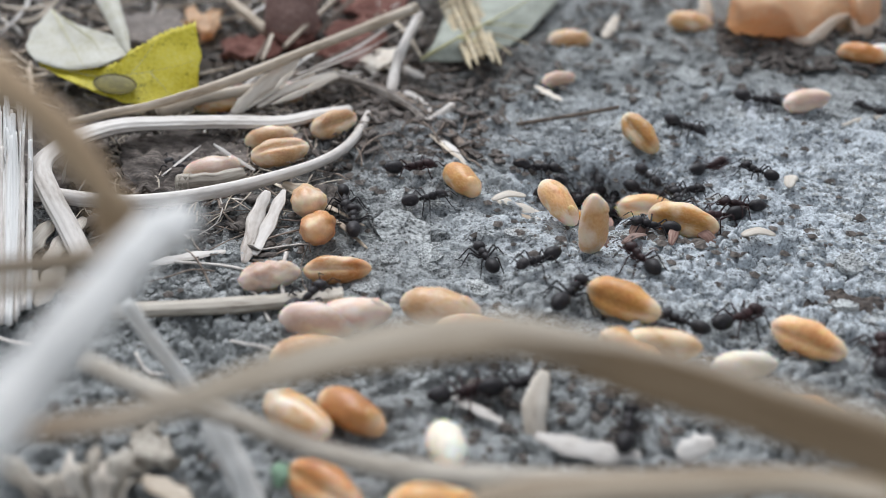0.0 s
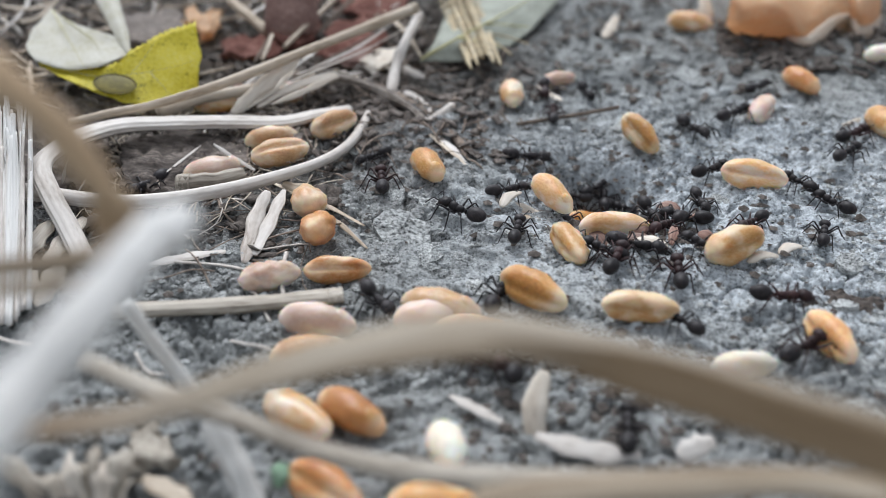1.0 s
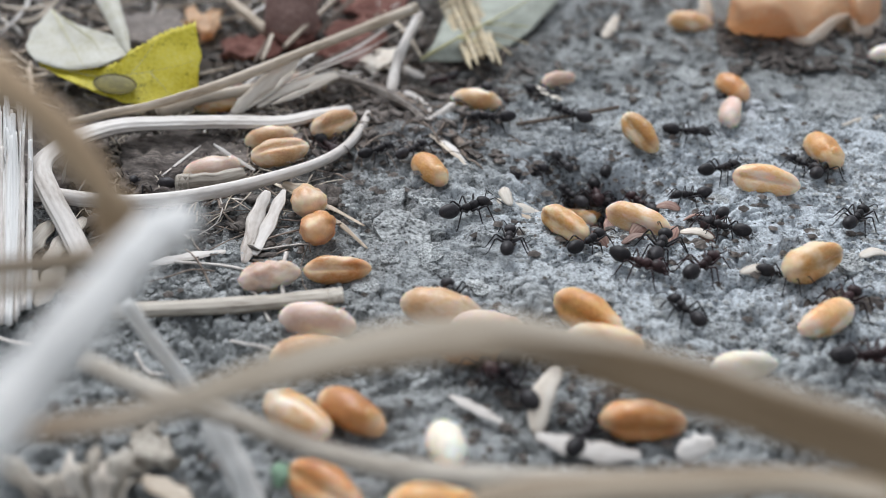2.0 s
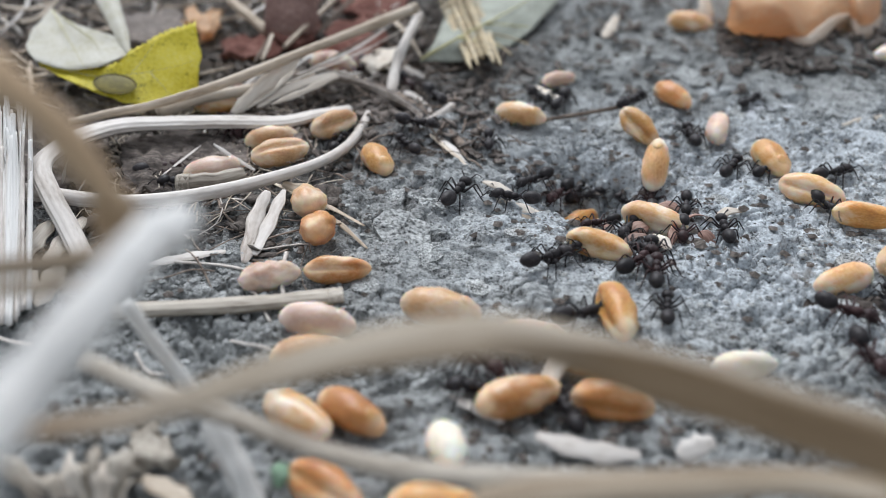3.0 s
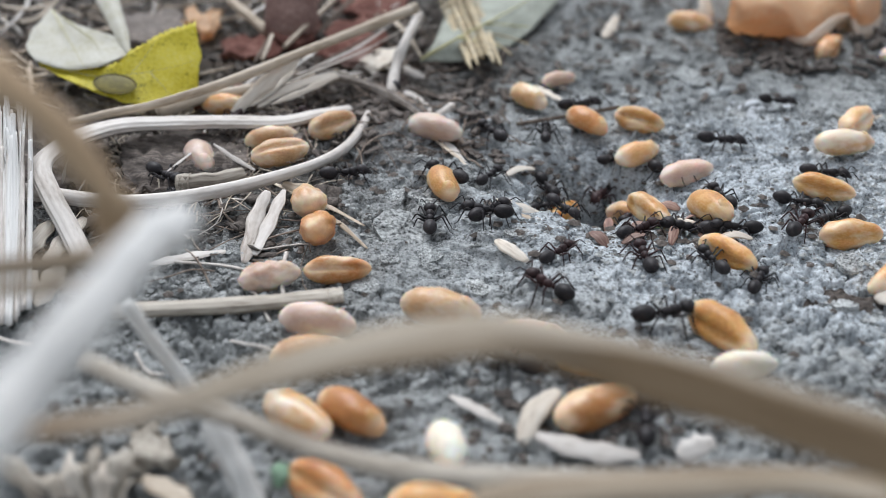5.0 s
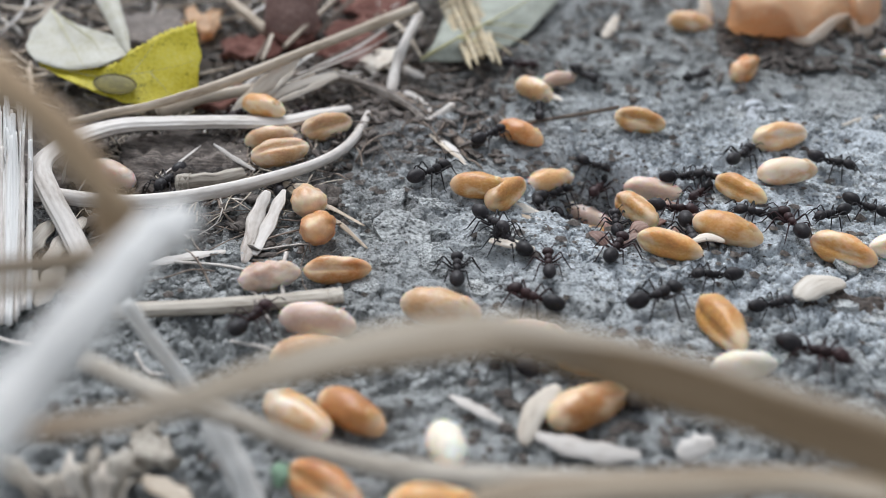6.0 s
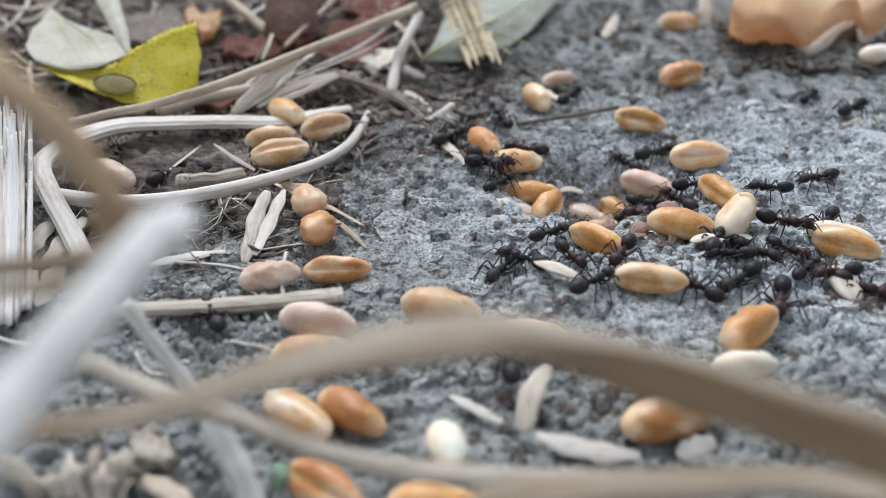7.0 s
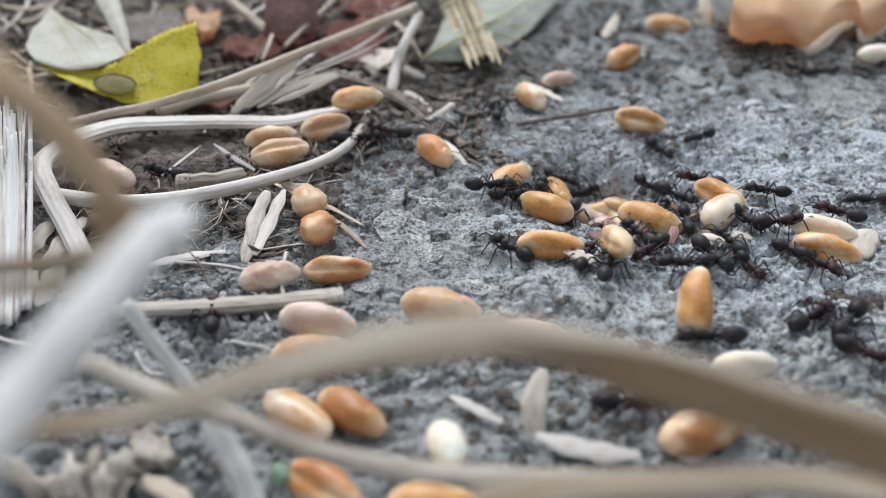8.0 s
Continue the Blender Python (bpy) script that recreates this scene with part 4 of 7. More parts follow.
SCRAPS = [
    ("red-brown dry leaf scrap among the litter", LEAF_RED, [[(-23.7, 121.94, 1.0), (-19.89, 118.81, 1.0), (-16.94, 120.88, 1.0)], [(-23.07, 122.23, 4.0), (-19.1, 118.24, 5.0), (-16.73, 122.23, 4.0)], [(-25.95, 137.49, 3.0), (-21.31, 134.3, 4.0), (-18.51, 137.49, 3.0)]]),
    ("red-brown dry leaf scrap under the stems", LEAF_RED, [[(-29.22, 117.31, 0.8), (-24.76, 114.77, 0.8), (-21.08, 116.72, 0.8)], [(-28.63, 117.05, 2.2), (-24.47, 114.51, 3.0), (-20.94, 116.85, 2.5)], [(-29.04, 120.91, 2.0), (-25.94, 122.42, 2.0), (-22.17, 122.42, 2.0)]]),
    ("orange dry leaf scrap standing in the litter", LEAF_ORANGE, [[(-34.51, 126.04, 1.5), (-32.23, 123.11, 1.2), (-30.42, 124.91, 1.5)], [(-34.68, 125.66, 4.0), (-31.38, 121.53, 5.0), (-30.25, 125.66, 4.0)], [(-36.16, 131.1, 5.0), (-32.98, 127.9, 6.0), (-31.44, 131.1, 5.0)]]),
    ("rust-brown dry leaf scrap among the litter", LEAF_RED, [[(-16.41, 117.31, 0.8), (-12.66, 116.32, 0.8), (-8.46, 119.34, 0.8)], [(-15.76, 119.18, 2.4), (-12.02, 118.71, 2.8), (-7.77, 121.3, 2.4)], [(-15.35, 129.51, 1.5), (-12.28, 130.7, 1.5), (-8.35, 131.91, 1.5)]]),
    ("dark red-brown dry leaf scrap under the stem", LEAF_RED, [[(-28.74, 100.2, 0.6), (-25.62, 99.12, 0.6), (-22.4, 100.98, 0.6)], [(-28.22, 100.19, 2.0), (-25.31, 100.21, 2.2), (-22.31, 101.3, 2.0)], [(-28.94, 104.47, 1.2), (-26.44, 105.31, 1.2), (-23.57, 106.16, 1.2)]]),
    ("mauve-grey leaf scrap among the litter", LEAF_MAUVE, [[(-14.26, 114.26, 1.0), (-11.69, 113.49, 1.0), (-8.52, 117.79, 1.0)], [(-13.89, 114.78, 2.0), (-11.33, 114.26, 2.2), (-8.69, 117.58, 2.0)], [(-13.51, 118.24, 1.6), (-11.71, 118.65, 1.6), (-9.61, 120.31, 1.6)]]),
    ("brown leaf scrap lying deep in the litter", LEAF_RED, [[(-14.95, 133.39, 1.0), (-9.92, 130.96, 1.0), (-5.2, 133.39, 1.0)], [(-14.73, 132.32, 3.0), (-9.85, 131.08, 3.0), (-5.12, 132.32, 3.0)], [(-15.81, 143.47, 2.0), (-10.66, 143.47, 2.0), (-5.5, 143.47, 2.0)]]),
    ("pale brown leaf scrap lying in the litter", CHAFF, [[(-10.2, 112.49, 0.8), (-8.02, 111.56, 0.8), (-6.03, 114.38, 0.8)], [(-9.84, 113.23, 2.0), (-7.9, 112.72, 2.2), (-6.01, 114.78, 2.0)], [(-9.54, 118.81, 1.0), (-8.07, 119.01, 1.0), (-6.63, 119.84, 1.0)]]),
    ("dark weathered leaf scrap on the near soil", HUMUS, [[(-26.21, 40.56, 1.0), (-24.39, 40.34, 1.0), (-22.39, 40.56, 1.0)], [(-25.79, 41.01, 2.0), (-24.26, 40.87, 2.4), (-22.7, 41.1, 2.0)], [(-26.46, 43.14, 1.0), (-25.25, 43.28, 1.0), (-23.94, 43.14, 1.0)]]),
    ("dark weathered leaf scrap on the near soil", GREY_STRAW, [[(-21.03, 44.82, 0.8), (-19.23, 44.32, 0.8), (-17.52, 44.82, 0.8)], [(-20.72, 45.15, 2.0), (-19.04, 44.89, 2.4), (-17.47, 45.09, 2.0)], [(-21.11, 47.24, 1.0), (-19.96, 47.51, 1.0), (-18.44, 47.24, 1.0)]]),
    ("dark bark scrap behind the yellow leaf", HUMUS, [[(-43.1, 119.84, 1.0), (-38.58, 118.2, 1.0), (-35.03, 121.94, 1.0)], [(-42.61, 120.7, 3.0), (-38.3, 119.3, 3.5), (-34.8, 122.89, 3.0)], [(-45.3, 131.91, 1.5), (-42.25, 133.14, 1.5), (-38.01, 134.38, 1.5)]]),
    ("brown crumbled leaf scrap under the yellow leaf", HUMUS, [[(-42.61, 97.16, 0.6), (-38.5, 96.14, 0.6), (-35.02, 97.16, 0.6)], [(-43.66, 98.98, 1.5), (-39.01, 97.55, 1.8), (-35.19, 98.28, 1.4)], [(-45.64, 103.77, 1.5), (-41.47, 102.13, 1.5), (-37.74, 101.35, 1.0)]]),
]
for k, (label, material, edges) in enumerate(SCRAPS):
    scrap = thing("leaf_scrap", label, "leaf", edges[0][1], "leaf scraps")
    low_ = [[(x, y, z * 0.45 + 0.3) for x, y, z in e] for e in edges]
    leaf_part("blade", low_, material, scrap, nu=26, nv=16, crinkle=0.9, seed=k * 3, size=2.6, torn=1.6)

standing = thing("dry_leaf", "smooth mauve-brown dry leaf standing among the stems", "leaf", (-20.19, 119, 0.31))
leaf_part("blade", [[(-22.62, 120.5, 0.2), (-23.61, 122, 3.47), (-23.39, 124.5, 6.61)], [(-20.19, 119, 0.1), (-19.79, 120, 4.01), (-19.85, 123, 7.08)], [(-17.84, 120.5, 0.2), (-16.53, 122, 3.31), (-16.79, 124.5, 6.61)]],
          LEAF_MAUVE, standing, nu=30, nv=18, crinkle=0.2, seed=11, size=3.0, torn=0.3)

for label, edges, torn in (
        ("layered dark bark scrap under the straws", [[(-31.75, 82.13, 0.3), (-26.92, 81.79, 0.3), (-22.66, 82.71, 0.3), (-19.13, 85.07, 0.3)], [(-32.78, 86.19, 1.0), (-27.76, 85.76, 1.1), (-23.34, 86.62, 1.1), (-19.49, 87.64, 0.9)], [(-34.64, 93.57, 0.6), (-29.73, 93.72, 0.8), (-24.87, 94.0, 0.8), (-21.13, 93.57, 0.6)]], 1.2),
        ("layered dark bark scrap behind the hooked straw", [[(-42.28, 82.71, 0.3), (-39.84, 82.13, 0.3), (-36.6, 82.48, 0.3), (-33.48, 83.29, 0.3)], [(-44.19, 88.33, 1.2), (-40.99, 87.68, 1.4), (-38.24, 88.2, 1.4), (-35.12, 89.37, 1.2)], [(-48.02, 98.23, 0.8), (-44.64, 97.79, 1.0), (-41.47, 97.79, 1.0), (-37.7, 97.78, 0.8)]], 1.2),
        # a ridge of dark coarse soil, for which a bark sheet is added
        ("dark ridge of coarse crumbling soil, built as a bark sheet", [[(29.89, 62.8, -0.2), (32.36, 61.85, -0.3), (34.57, 60.52, -0.2), (37.52, 60.0, -0.2)], [(30.56, 63.67, 0.2), (32.54, 62.74, 0.3), (34.95, 61.81, 0.3), (37.97, 61.34, 0.2)], [(31.44, 64.98, 0.3), (33.08, 64.35, 0.4), (35.59, 63.55, 0.4), (38.69, 63.13, 0.3)]], 1.3),
        ("crumbling bark scrap at the edge of the litter", [[(-9.01, 95.61, 0.3), (-5.16, 93.49, 0.3), (-1.45, 91.2, 0.28)], [(-8.55, 98.55, 1.0), (-4.65, 96.91, 1.2), (-1.18, 95.51, 0.9)], [(-8.66, 105.03, 0.6), (-4.93, 104.07, 0.8), (-1.58, 101.99, 0.5)]], 1.4)):
    slab = thing("bark_scrap", label, "bark", edges[0][1], "bark scraps")
    leaf_part("bark", edges, BARK, slab, nu=40, nv=30, thick=0.5, crinkle=0.9, seed=4, size=1.4, torn=torn)

# a weathered husk, split into ribs that spread like a fan
fan = thing("split_husk", "pale weathered husk split into spreading ribs on the near soil", "husk", (-21.59, 40.79, 1.0))
tops = [(-25.09, 42.51, 1.6), (-23.68, 43.18, 2.6), (-23.06, 43.29, 2.0), (-21.89, 43.87, 3.0), (-21.01, 43.29, 2.2), (-19.79, 43.78, 2.6), (-18.9, 42.23, 1.6)]
for k, top_ in enumerate(tops):
    foot, top_ = Vector((0, 0, 0)) + Vector(((k - 3) * 0.55, 0.5 * math.sin(k * 3.1), 0)), Vector(top_) - fan.location / MM
    part("rib", sweep(bmesh.new(), [foot, foot.lerp(top_, 0.5) + Vector((0, 0, 0.9)), top_], 1.5 + 0.5 * math.sin(k * 1.7), count=16, sides=12, flat=0.22, ridges=4, taper=lambda t: 0.6 + 0.6 * t - 0.75 * t ** 3, twist=0.8 * math.sin(k * 1.3), wobble=0.2, lean=0.5 * math.sin(k * 2.2), seed=k), CHAFF if k % 3 == 1 else GREY_STRAW, fan)

# veins on the yellow leaf, the orange leaf and the grey leaf
def vein(parent, points, width):
    o = parent.location / MM
    part("vein", sweep(bmesh.new(), [Vector(p) - o for p in points], width, count=16, sides=6, taper=lambda t: 1 - 0.7 * t), VEIN, parent, "raised leaf vein")


for points in ([(-49.29, 117.22, 6.6), (-46.42, 112.0, 6.1), (-43.3, 106.4, 5.7), (-40.23, 100.79, 5.5)], [(-47.45, 115.25, 6.4), (-44.23, 111.6, 6.1), (-41.63, 108.55, 5.8), (-40.09, 105.85, 5.7)]):
    vein(yellow_leaf, points, 0.16)
for points in ([(-42.2, 101.4, 4.85), (-38.1, 99.8, 4.75), (-35.1, 100.7, 4.75), (-31.8, 101.7, 4.95), (-28.6, 102.7, 5.5)], [(-35.1, 100.7, 4.8), (-34.0, 103.0, 5.9), (-33.2, 104.5, 6.9)], [(-33.2, 101.2, 4.9), (-31.4, 99.7, 3.6), (-30.3, 98.8, 2.7)]):
    vein(yellow_leaf, points, 0.1)
for points in ([(-2.79, 114.32, 1.2), (2.61, 117.61, 3.2), (8.98, 127.17, 3.1), (17.0, 144.77, 1.6)], [(1.88, 116.79, 3.2), (4.82, 117.66, 2.2), (7.77, 117.75, 1.4)], [(5.68, 121.88, 3.2), (8.84, 124.06, 2.2), (11.99, 125.08, 1.6)]):
    vein(grey_leaf, points, 0.35)

# ---- the golden grass spike ----
spike = thing("grass_spike", "golden dry grass spike with feathery overlapping husks", "grass", (0.48, 130.43, 2.0))
line = [Vector(p) - spike.location / MM for p in [(1.24, 148.91, 3.0), (2.24, 132.32, 3.0), (3.35, 124.03, 2.6), (4.23, 117.66, 2.2), (4.91, 113.69, 1.6)]]
part("stem", sweep(bmesh.new(), line, 0.5, count=20, sides=8), GLUME, spike)
rows = spline(line, 44)
for k in range(2, 42):
    d = (rows[min(k + 1, 43)] - rows[k - 1]).normalized()
    s = 1 if k % 2 else -1
    for spread, rise in ((3.0, 0.1), (1.6, 0.5)):
        side = d.cross(Vector((0, 0, 1))).normalized() * s
        a = rows[k]
        tip = a + d * 3.4 + side * spread * (1.15 - 0.013 * k) + Vector((0, 0, rise))
        bm = sweep(bmesh.new(), [a, a + d * 1.2 + side * spread * 0.6 + Vector((0, 0, rise)), tip], 0.75, count=9, sides=6, flat=0.45, taper=lambda t: max(0.08, math.sin(math.pi * (0.15 + 0.85 * t)) ** 0.8), seed=k)
        part("husk", bm, GLUME, spike)
for a, b in zip([(4.94, 121.34, 2.0), (5.61, 119.23, 2.0), (6.07, 116.17, 2.0), (0.44, 119.23, 2.0), (-3.47, 129.85, 3.0)], [(11.02, 117.58, 2.0), (8.59, 113.62, 2.0), (6.8, 112.99, 1.5), (-1.02, 116.49, 1.5), (-7.02, 122.23, 4.0)]):
    o = spike.location / MM
    part("awn", sweep(bmesh.new(), [Vector(a) - o, (Vector(a) + Vector(b)) / 2 - o + Vector((0, 0, 0.4)), Vector(b) - o], 0.22, count=10, sides=5), GLUME, spike)

# ---- husks, chaff and short bits ----
def spindle(t):
    return max(0.06, math.sin(math.pi * (0.04 + 0.92 * t)) ** 0.5)


CHAFFS = [
    ("pale split husk standing against the straw", STRAW, [(-17.2, 68.46, 0.6), (-17.13, 72.06, 1.0), (-16.97, 75.52, 1.6), (-16.45, 78.03, 2.4)], 1.4),
    ("pale split husk standing against the straw", STRAW, [(-16.53, 69.71, 0.6), (-15.95, 72.7, 1.2), (-15.42, 75.69, 1.8), (-14.94, 78.25, 2.4)], 1.2),
    ("broad papery chaff blade tangled with the straw", CHAFF, [(-23.51, 97, 1.5), (-21.14, 99, 3.21), (-18.87, 101.5, 4.4), (-16.52, 104, 5.59)], 1.5),
    ("papery chaff blade tangled with the straw", CHAFF, [(-22.61, 97.3, 1.57), (-20.0, 99.5, 2.78), (-18.04, 102, 3.65), (-17.14, 104, 4.35)], 0.9),
    ("papery chaff blade with a ragged tip", CHAFF, [(-20.8, 98, 1.94), (-17.9, 100.5, 2.9), (-14.63, 103, 3.23), (-11.38, 105.5, 3.19)], 1.2),
    ("narrow papery chaff blade on the straw", CHAFF, [(-19.18, 98, 2.28), (-16.24, 100, 2.77), (-13.91, 102.3, 3.04), (-12.11, 104, 3.17)], 0.7),
    ("long bleached grass splinter with a fine tip", CHAFF, [(-18.43, 102, 2.95), (-14.83, 105, 3.46), (-9.79, 109, 4.22), (-4.17, 115, 5.32)], 0.4),
    ("thin bleached grass splinter", STRAW, [(-17.52, 104.89, 2.8), (-13.8, 107.8, 3.4), (-10.0, 111.85, 4.0), (-6.78, 117.54, 4.5)], 0.35),
    ("flat pale soil-dusted chaff flake", CHAFF, [(4.64, 80.58, -0.22), (6.67, 80.17, -0.62), (10.02, 81.44, -2.27)], 1.5),
    ("slim reddish-brown straw splinter by the nest", TAN, [(5.78, 79.17, -0.36), (7.92, 78.45, -0.69), (11.89, 79.07, -2.08)], 0.9),
    ("pale chaff flake on the near soil", STRAW, [(15.46, 45.48, 0.6), (16.71, 45.85, 0.8), (18.26, 46.75, 0.7)], 1.5),
    ("pale straw splinter on the near soil", STRAW, [(6.28, 47.39, 0.6), (8.5, 46.11, 0.8), (10.67, 45.49, 0.8), (13.11, 45.48, 0.6)], 1.4),
    ("pale straw splinter on the near soil", STRAW, [(0.48, 51.51, 0.5), (2.22, 50.09, 0.6), (4.13, 48.71, 0.5)], 0.8),
    ("white fibre on the crusted soil", CHAFF, [(44.47, 96.56, 0.4), (47.43, 97.83, 0.5), (52.43, 99.1, 0.4)], 0.6),
    ("small pale chaff flake on the crusted soil", CHAFF, [(11.24, 107.71, 0.4), (12.49, 105.03, 0.6), (14.01, 103.34, 0.4)], 1.0),
    ("small pale chaff flake on the crusted soil", CHAFF, [(21.85, 124.43, 0.4), (23.32, 127.33, 0.8), (24.61, 130.86, 1.2)], 1.4),
    ("white chaff flake beside a grain", CHAFF, [(35.37, 128.59, 0.6), (36.57, 129.23, 2.0), (38.06, 134.87, 3.0)], 2.6),
    ("slim golden straw splinter under the hooked straw", TAN, [(-17.64, 83.19, 0.8), (-14.49, 80.67, 0.8), (-10.97, 78.28, 0.6), (-7.25, 74.99, 0.4)], 0.6),
    ("slim golden straw splinter under the hooked straw", TAN, [(-15.69, 81.65, 1.2), (-13.36, 80.54, 1.0), (-11.2, 79.56, 0.8)], 1.1),
    ("slim golden straw splinter under the hooked straw", TAN, [(-11.96, 77.54, 0.6), (-9.61, 75.16, 0.6), (-6.73, 71.12, 0.4)], 0.4),
    ("pale reed splinter hanging from the litter edge", STRAW, [(-0.86, 93.59, 0.59), (0.96, 90.49, 0.64), (2.67, 86.48, 0.2)], 0.7),
    ("pale bent grass splinter in the litter", STRAW, [(-5.94, 112.36, 1.0), (-4.42, 109.59, 1.6), (-2.21, 109.21, 0.8)], 1.0),
    ("white husk finger in the straw litter", CHAFF, [(-36.47, 69.58, 0.8), (-35.92, 70.48, 1.4), (-34.96, 72.81, 2.2)], 1.7),
    ("white husk finger in the straw litter", CHAFF, [(-34.12, 67.8, 0.8), (-33.44, 70.48, 1.4), (-32.25, 73.5, 2.2)], 1.5),
    ("white husk finger in the straw litter", CHAFF, [(-33.0, 62.05, 0.8), (-32.31, 64.39, 1.4), (-31.8, 66.0, 2.0)], 1.6),
    ("white husk finger in the straw litter", CHAFF, [(-34.24, 60.53, 0.8), (-33.81, 62.78, 1.4), (-33.85, 65.16, 2.0)], 1.5),
    ("thin pale thorn-like grass splinter", STRAW, [(-37.41, 82.01, 1.0), (-36.66, 82.36, 3.0), (-35.5, 81.79, 5.0)], 0.5),
    ("thin pale thorn-like grass splinter", STRAW, [(-35.29, 79.76, 1.0), (-34.13, 79.28, 2.5), (-33.43, 78.89, 3.5)], 0.5),
    ("thin pale grass splinter in the litter", STRAW, [(-28.2, 83.9, 0.8), (-26.51, 85.66, 1.6), (-25.02, 88.3, 2.0)], 0.35),
    ("thin pale grass splinter in the litter", STRAW, [(-23.98, 89.49, 1.6), (-21.63, 86.92, 1.4), (-18.8, 84.35, 1.2)], 0.45),
    ("thin dry grass splinter tangled in the litter", STRAW, [(-24.35, 97.79, 1.0), (-20.19, 100.19, 2.0), (-15.05, 105.96, 2.0), (-9.91, 109.05, 1.6)], 0.5),
    ("thin dry grass splinter tangled in the litter", FIBRE, [(-22.48, 98.11, 1.2), (-19.3, 103.56, 3.0), (-17.05, 107.18, 4.0)], 0.45),
    ("thin dry grass splinter tangled in the litter", TAN, [(-21.14, 99.64, 1.2), (-17.35, 103.31, 2.4), (-12.48, 107.65, 2.6)], 0.6),
    ("thin dry grass splinter tangled in the litter", STRAW, [(-24.04, 100.19, 2.0), (-21.55, 105.26, 3.0), (-17.97, 109.01, 4.0)], 0.5),
    ("thin dry grass splinter tangled in the litter", FIBRE, [(-19.93, 102.36, 1.4), (-16.3, 105.75, 2.8), (-7.54, 117.9, 4.0)], 0.45),
    ("thin dry grass splinter tangled in the litter", TAN, [(-15.19, 106.63, 1.0), (-11.25, 108.24, 1.2), (-6.3, 104.93, 1.0)], 0.7),
    ("thin dry grass splinter tangled in the litter", STRAW, [(-18.2, 109.5, 2.0), (-15.71, 112.56, 3.0), (-13.15, 115.43, 3.4)], 0.5),
    ("thin dry grass splinter tangled in the litter", FIBRE, [(-23.34, 111.34, 2.0), (-22.34, 114.51, 3.0), (-21.87, 115.82, 4.0)], 0.5),
    ("thin dry grass splinter tangled in the litter", TAN, [(-60.23, 128.61, 1.0), (-55.86, 128.05, 2.0), (-54.81, 134.87, 3.0)], 0.6),
    ("thin dry grass splinter tangled in the litter", STRAW, [(-60.03, 124.1, 1.0), (-59.09, 130.43, 2.0), (-59.83, 137.49, 3.0)], 0.6),
    ("thin dry grass splinter tangled in the litter", FIBRE, [(-55.36, 117.79, 1.0), (-53.55, 119.27, 1.6), (-51.96, 121.34, 2.0)], 0.5),
    ("thin dry grass splinter tangled in the litter", TAN, [(-63.22, 132.87, 2.0), (-58.21, 130.44, 2.4), (-55.59, 134.13, 2.0)], 0.6),
    ("thin dry grass splinter tangled in the litter", STRAW, [(-28.06, 125.75, 2.0), (-24.75, 129.85, 3.0), (-21.82, 137.49, 3.0)], 0.6),
    ("thin dry grass splinter tangled in the litter", FIBRE, [(-16.77, 121.34, 2.0), (-14.28, 127.46, 3.0), (-11.8, 136.17, 3.0)], 0.6),
    ("thin dry grass splinter tangled in the litter", TAN, [(-8.26, 130.43, 2.0), (-4.79, 121.34, 2.0), (-2.82, 115.81, 1.0)], 0.6),
    ("thin dry grass splinter tangled in the litter", STRAW, [(-9.49, 102.57, 0.6), (-6.1, 100.53, 0.8), (-2.81, 98.66, 0.6)], 0.6),
    ("thin dry grass splinter tangled in the litter", FIBRE, [(-8.28, 94.27, 0.6), (-5.2, 94.49, 0.7), (-2.43, 95.27, 0.6)], 0.7),
    ("thin dry grass splinter tangled in the litter", TAN, [(-2.44, 95.7, 0.6), (0.36, 90.27, 0.75), (2.96, 86.54, 0.17)], 0.5),
    ("thin dry grass splinter tangled in the litter", STRAW, [(-5.65, 105.4, 0.8), (-2.9, 102.69, 0.9), (0.06, 95.0, 0.59)], 0.7),
    ("thin dry grass splinter tangled in the litter", FIBRE, [(-9.1, 97.16, 0.6), (-5.87, 95.71, 0.8), (-3.9, 92.4, 0.5)], 0.45),
    ("pale dry straw bit in the near litter", TAN, [(-19.25, 43.14, 1.0), (-17.01, 41.57, 1.4), (-15.04, 40.34, 1.0)], 1.4),
    ("grey dry straw bit in the near litter", GREY_STRAW, [(-29.89, 45.39, 1.0), (-26.58, 42.75, 1.4), (-24.12, 40.56, 1.0)], 1.3),
    ("pale dry straw bit in the near litter", STRAW, [(-23.96, 51.64, 3.0), (-21.55, 50.13, 3.0), (-18.58, 48.84, 2.6)], 1.1),
    ("grey straw bit lying beside the white stalk", STRAW, [(-25.28, 67.5, 1.0), (-22.2, 68.83, 1.0), (-19.04, 70.04, 0.8)], 1.0),
]
for k, (label, material, points, width) in enumerate(CHAFFS):
    stalk("chaff", label, "chaff", points, width, material, "bits of chaff", count=26, sides=20, flat=0.17, ridges=6, ridge=0.12, taper=spindle, lean=-0.35 + 0.4 * math.sin(k * 2.3), seed=k, wobble=0.14)
tuft = thing("grass_tuft", "bleached white shredded grass stalk standing in the litter", "dry grass", (-34.32, 60.27, 1.0))
tuft_rnd = random.Random(6)
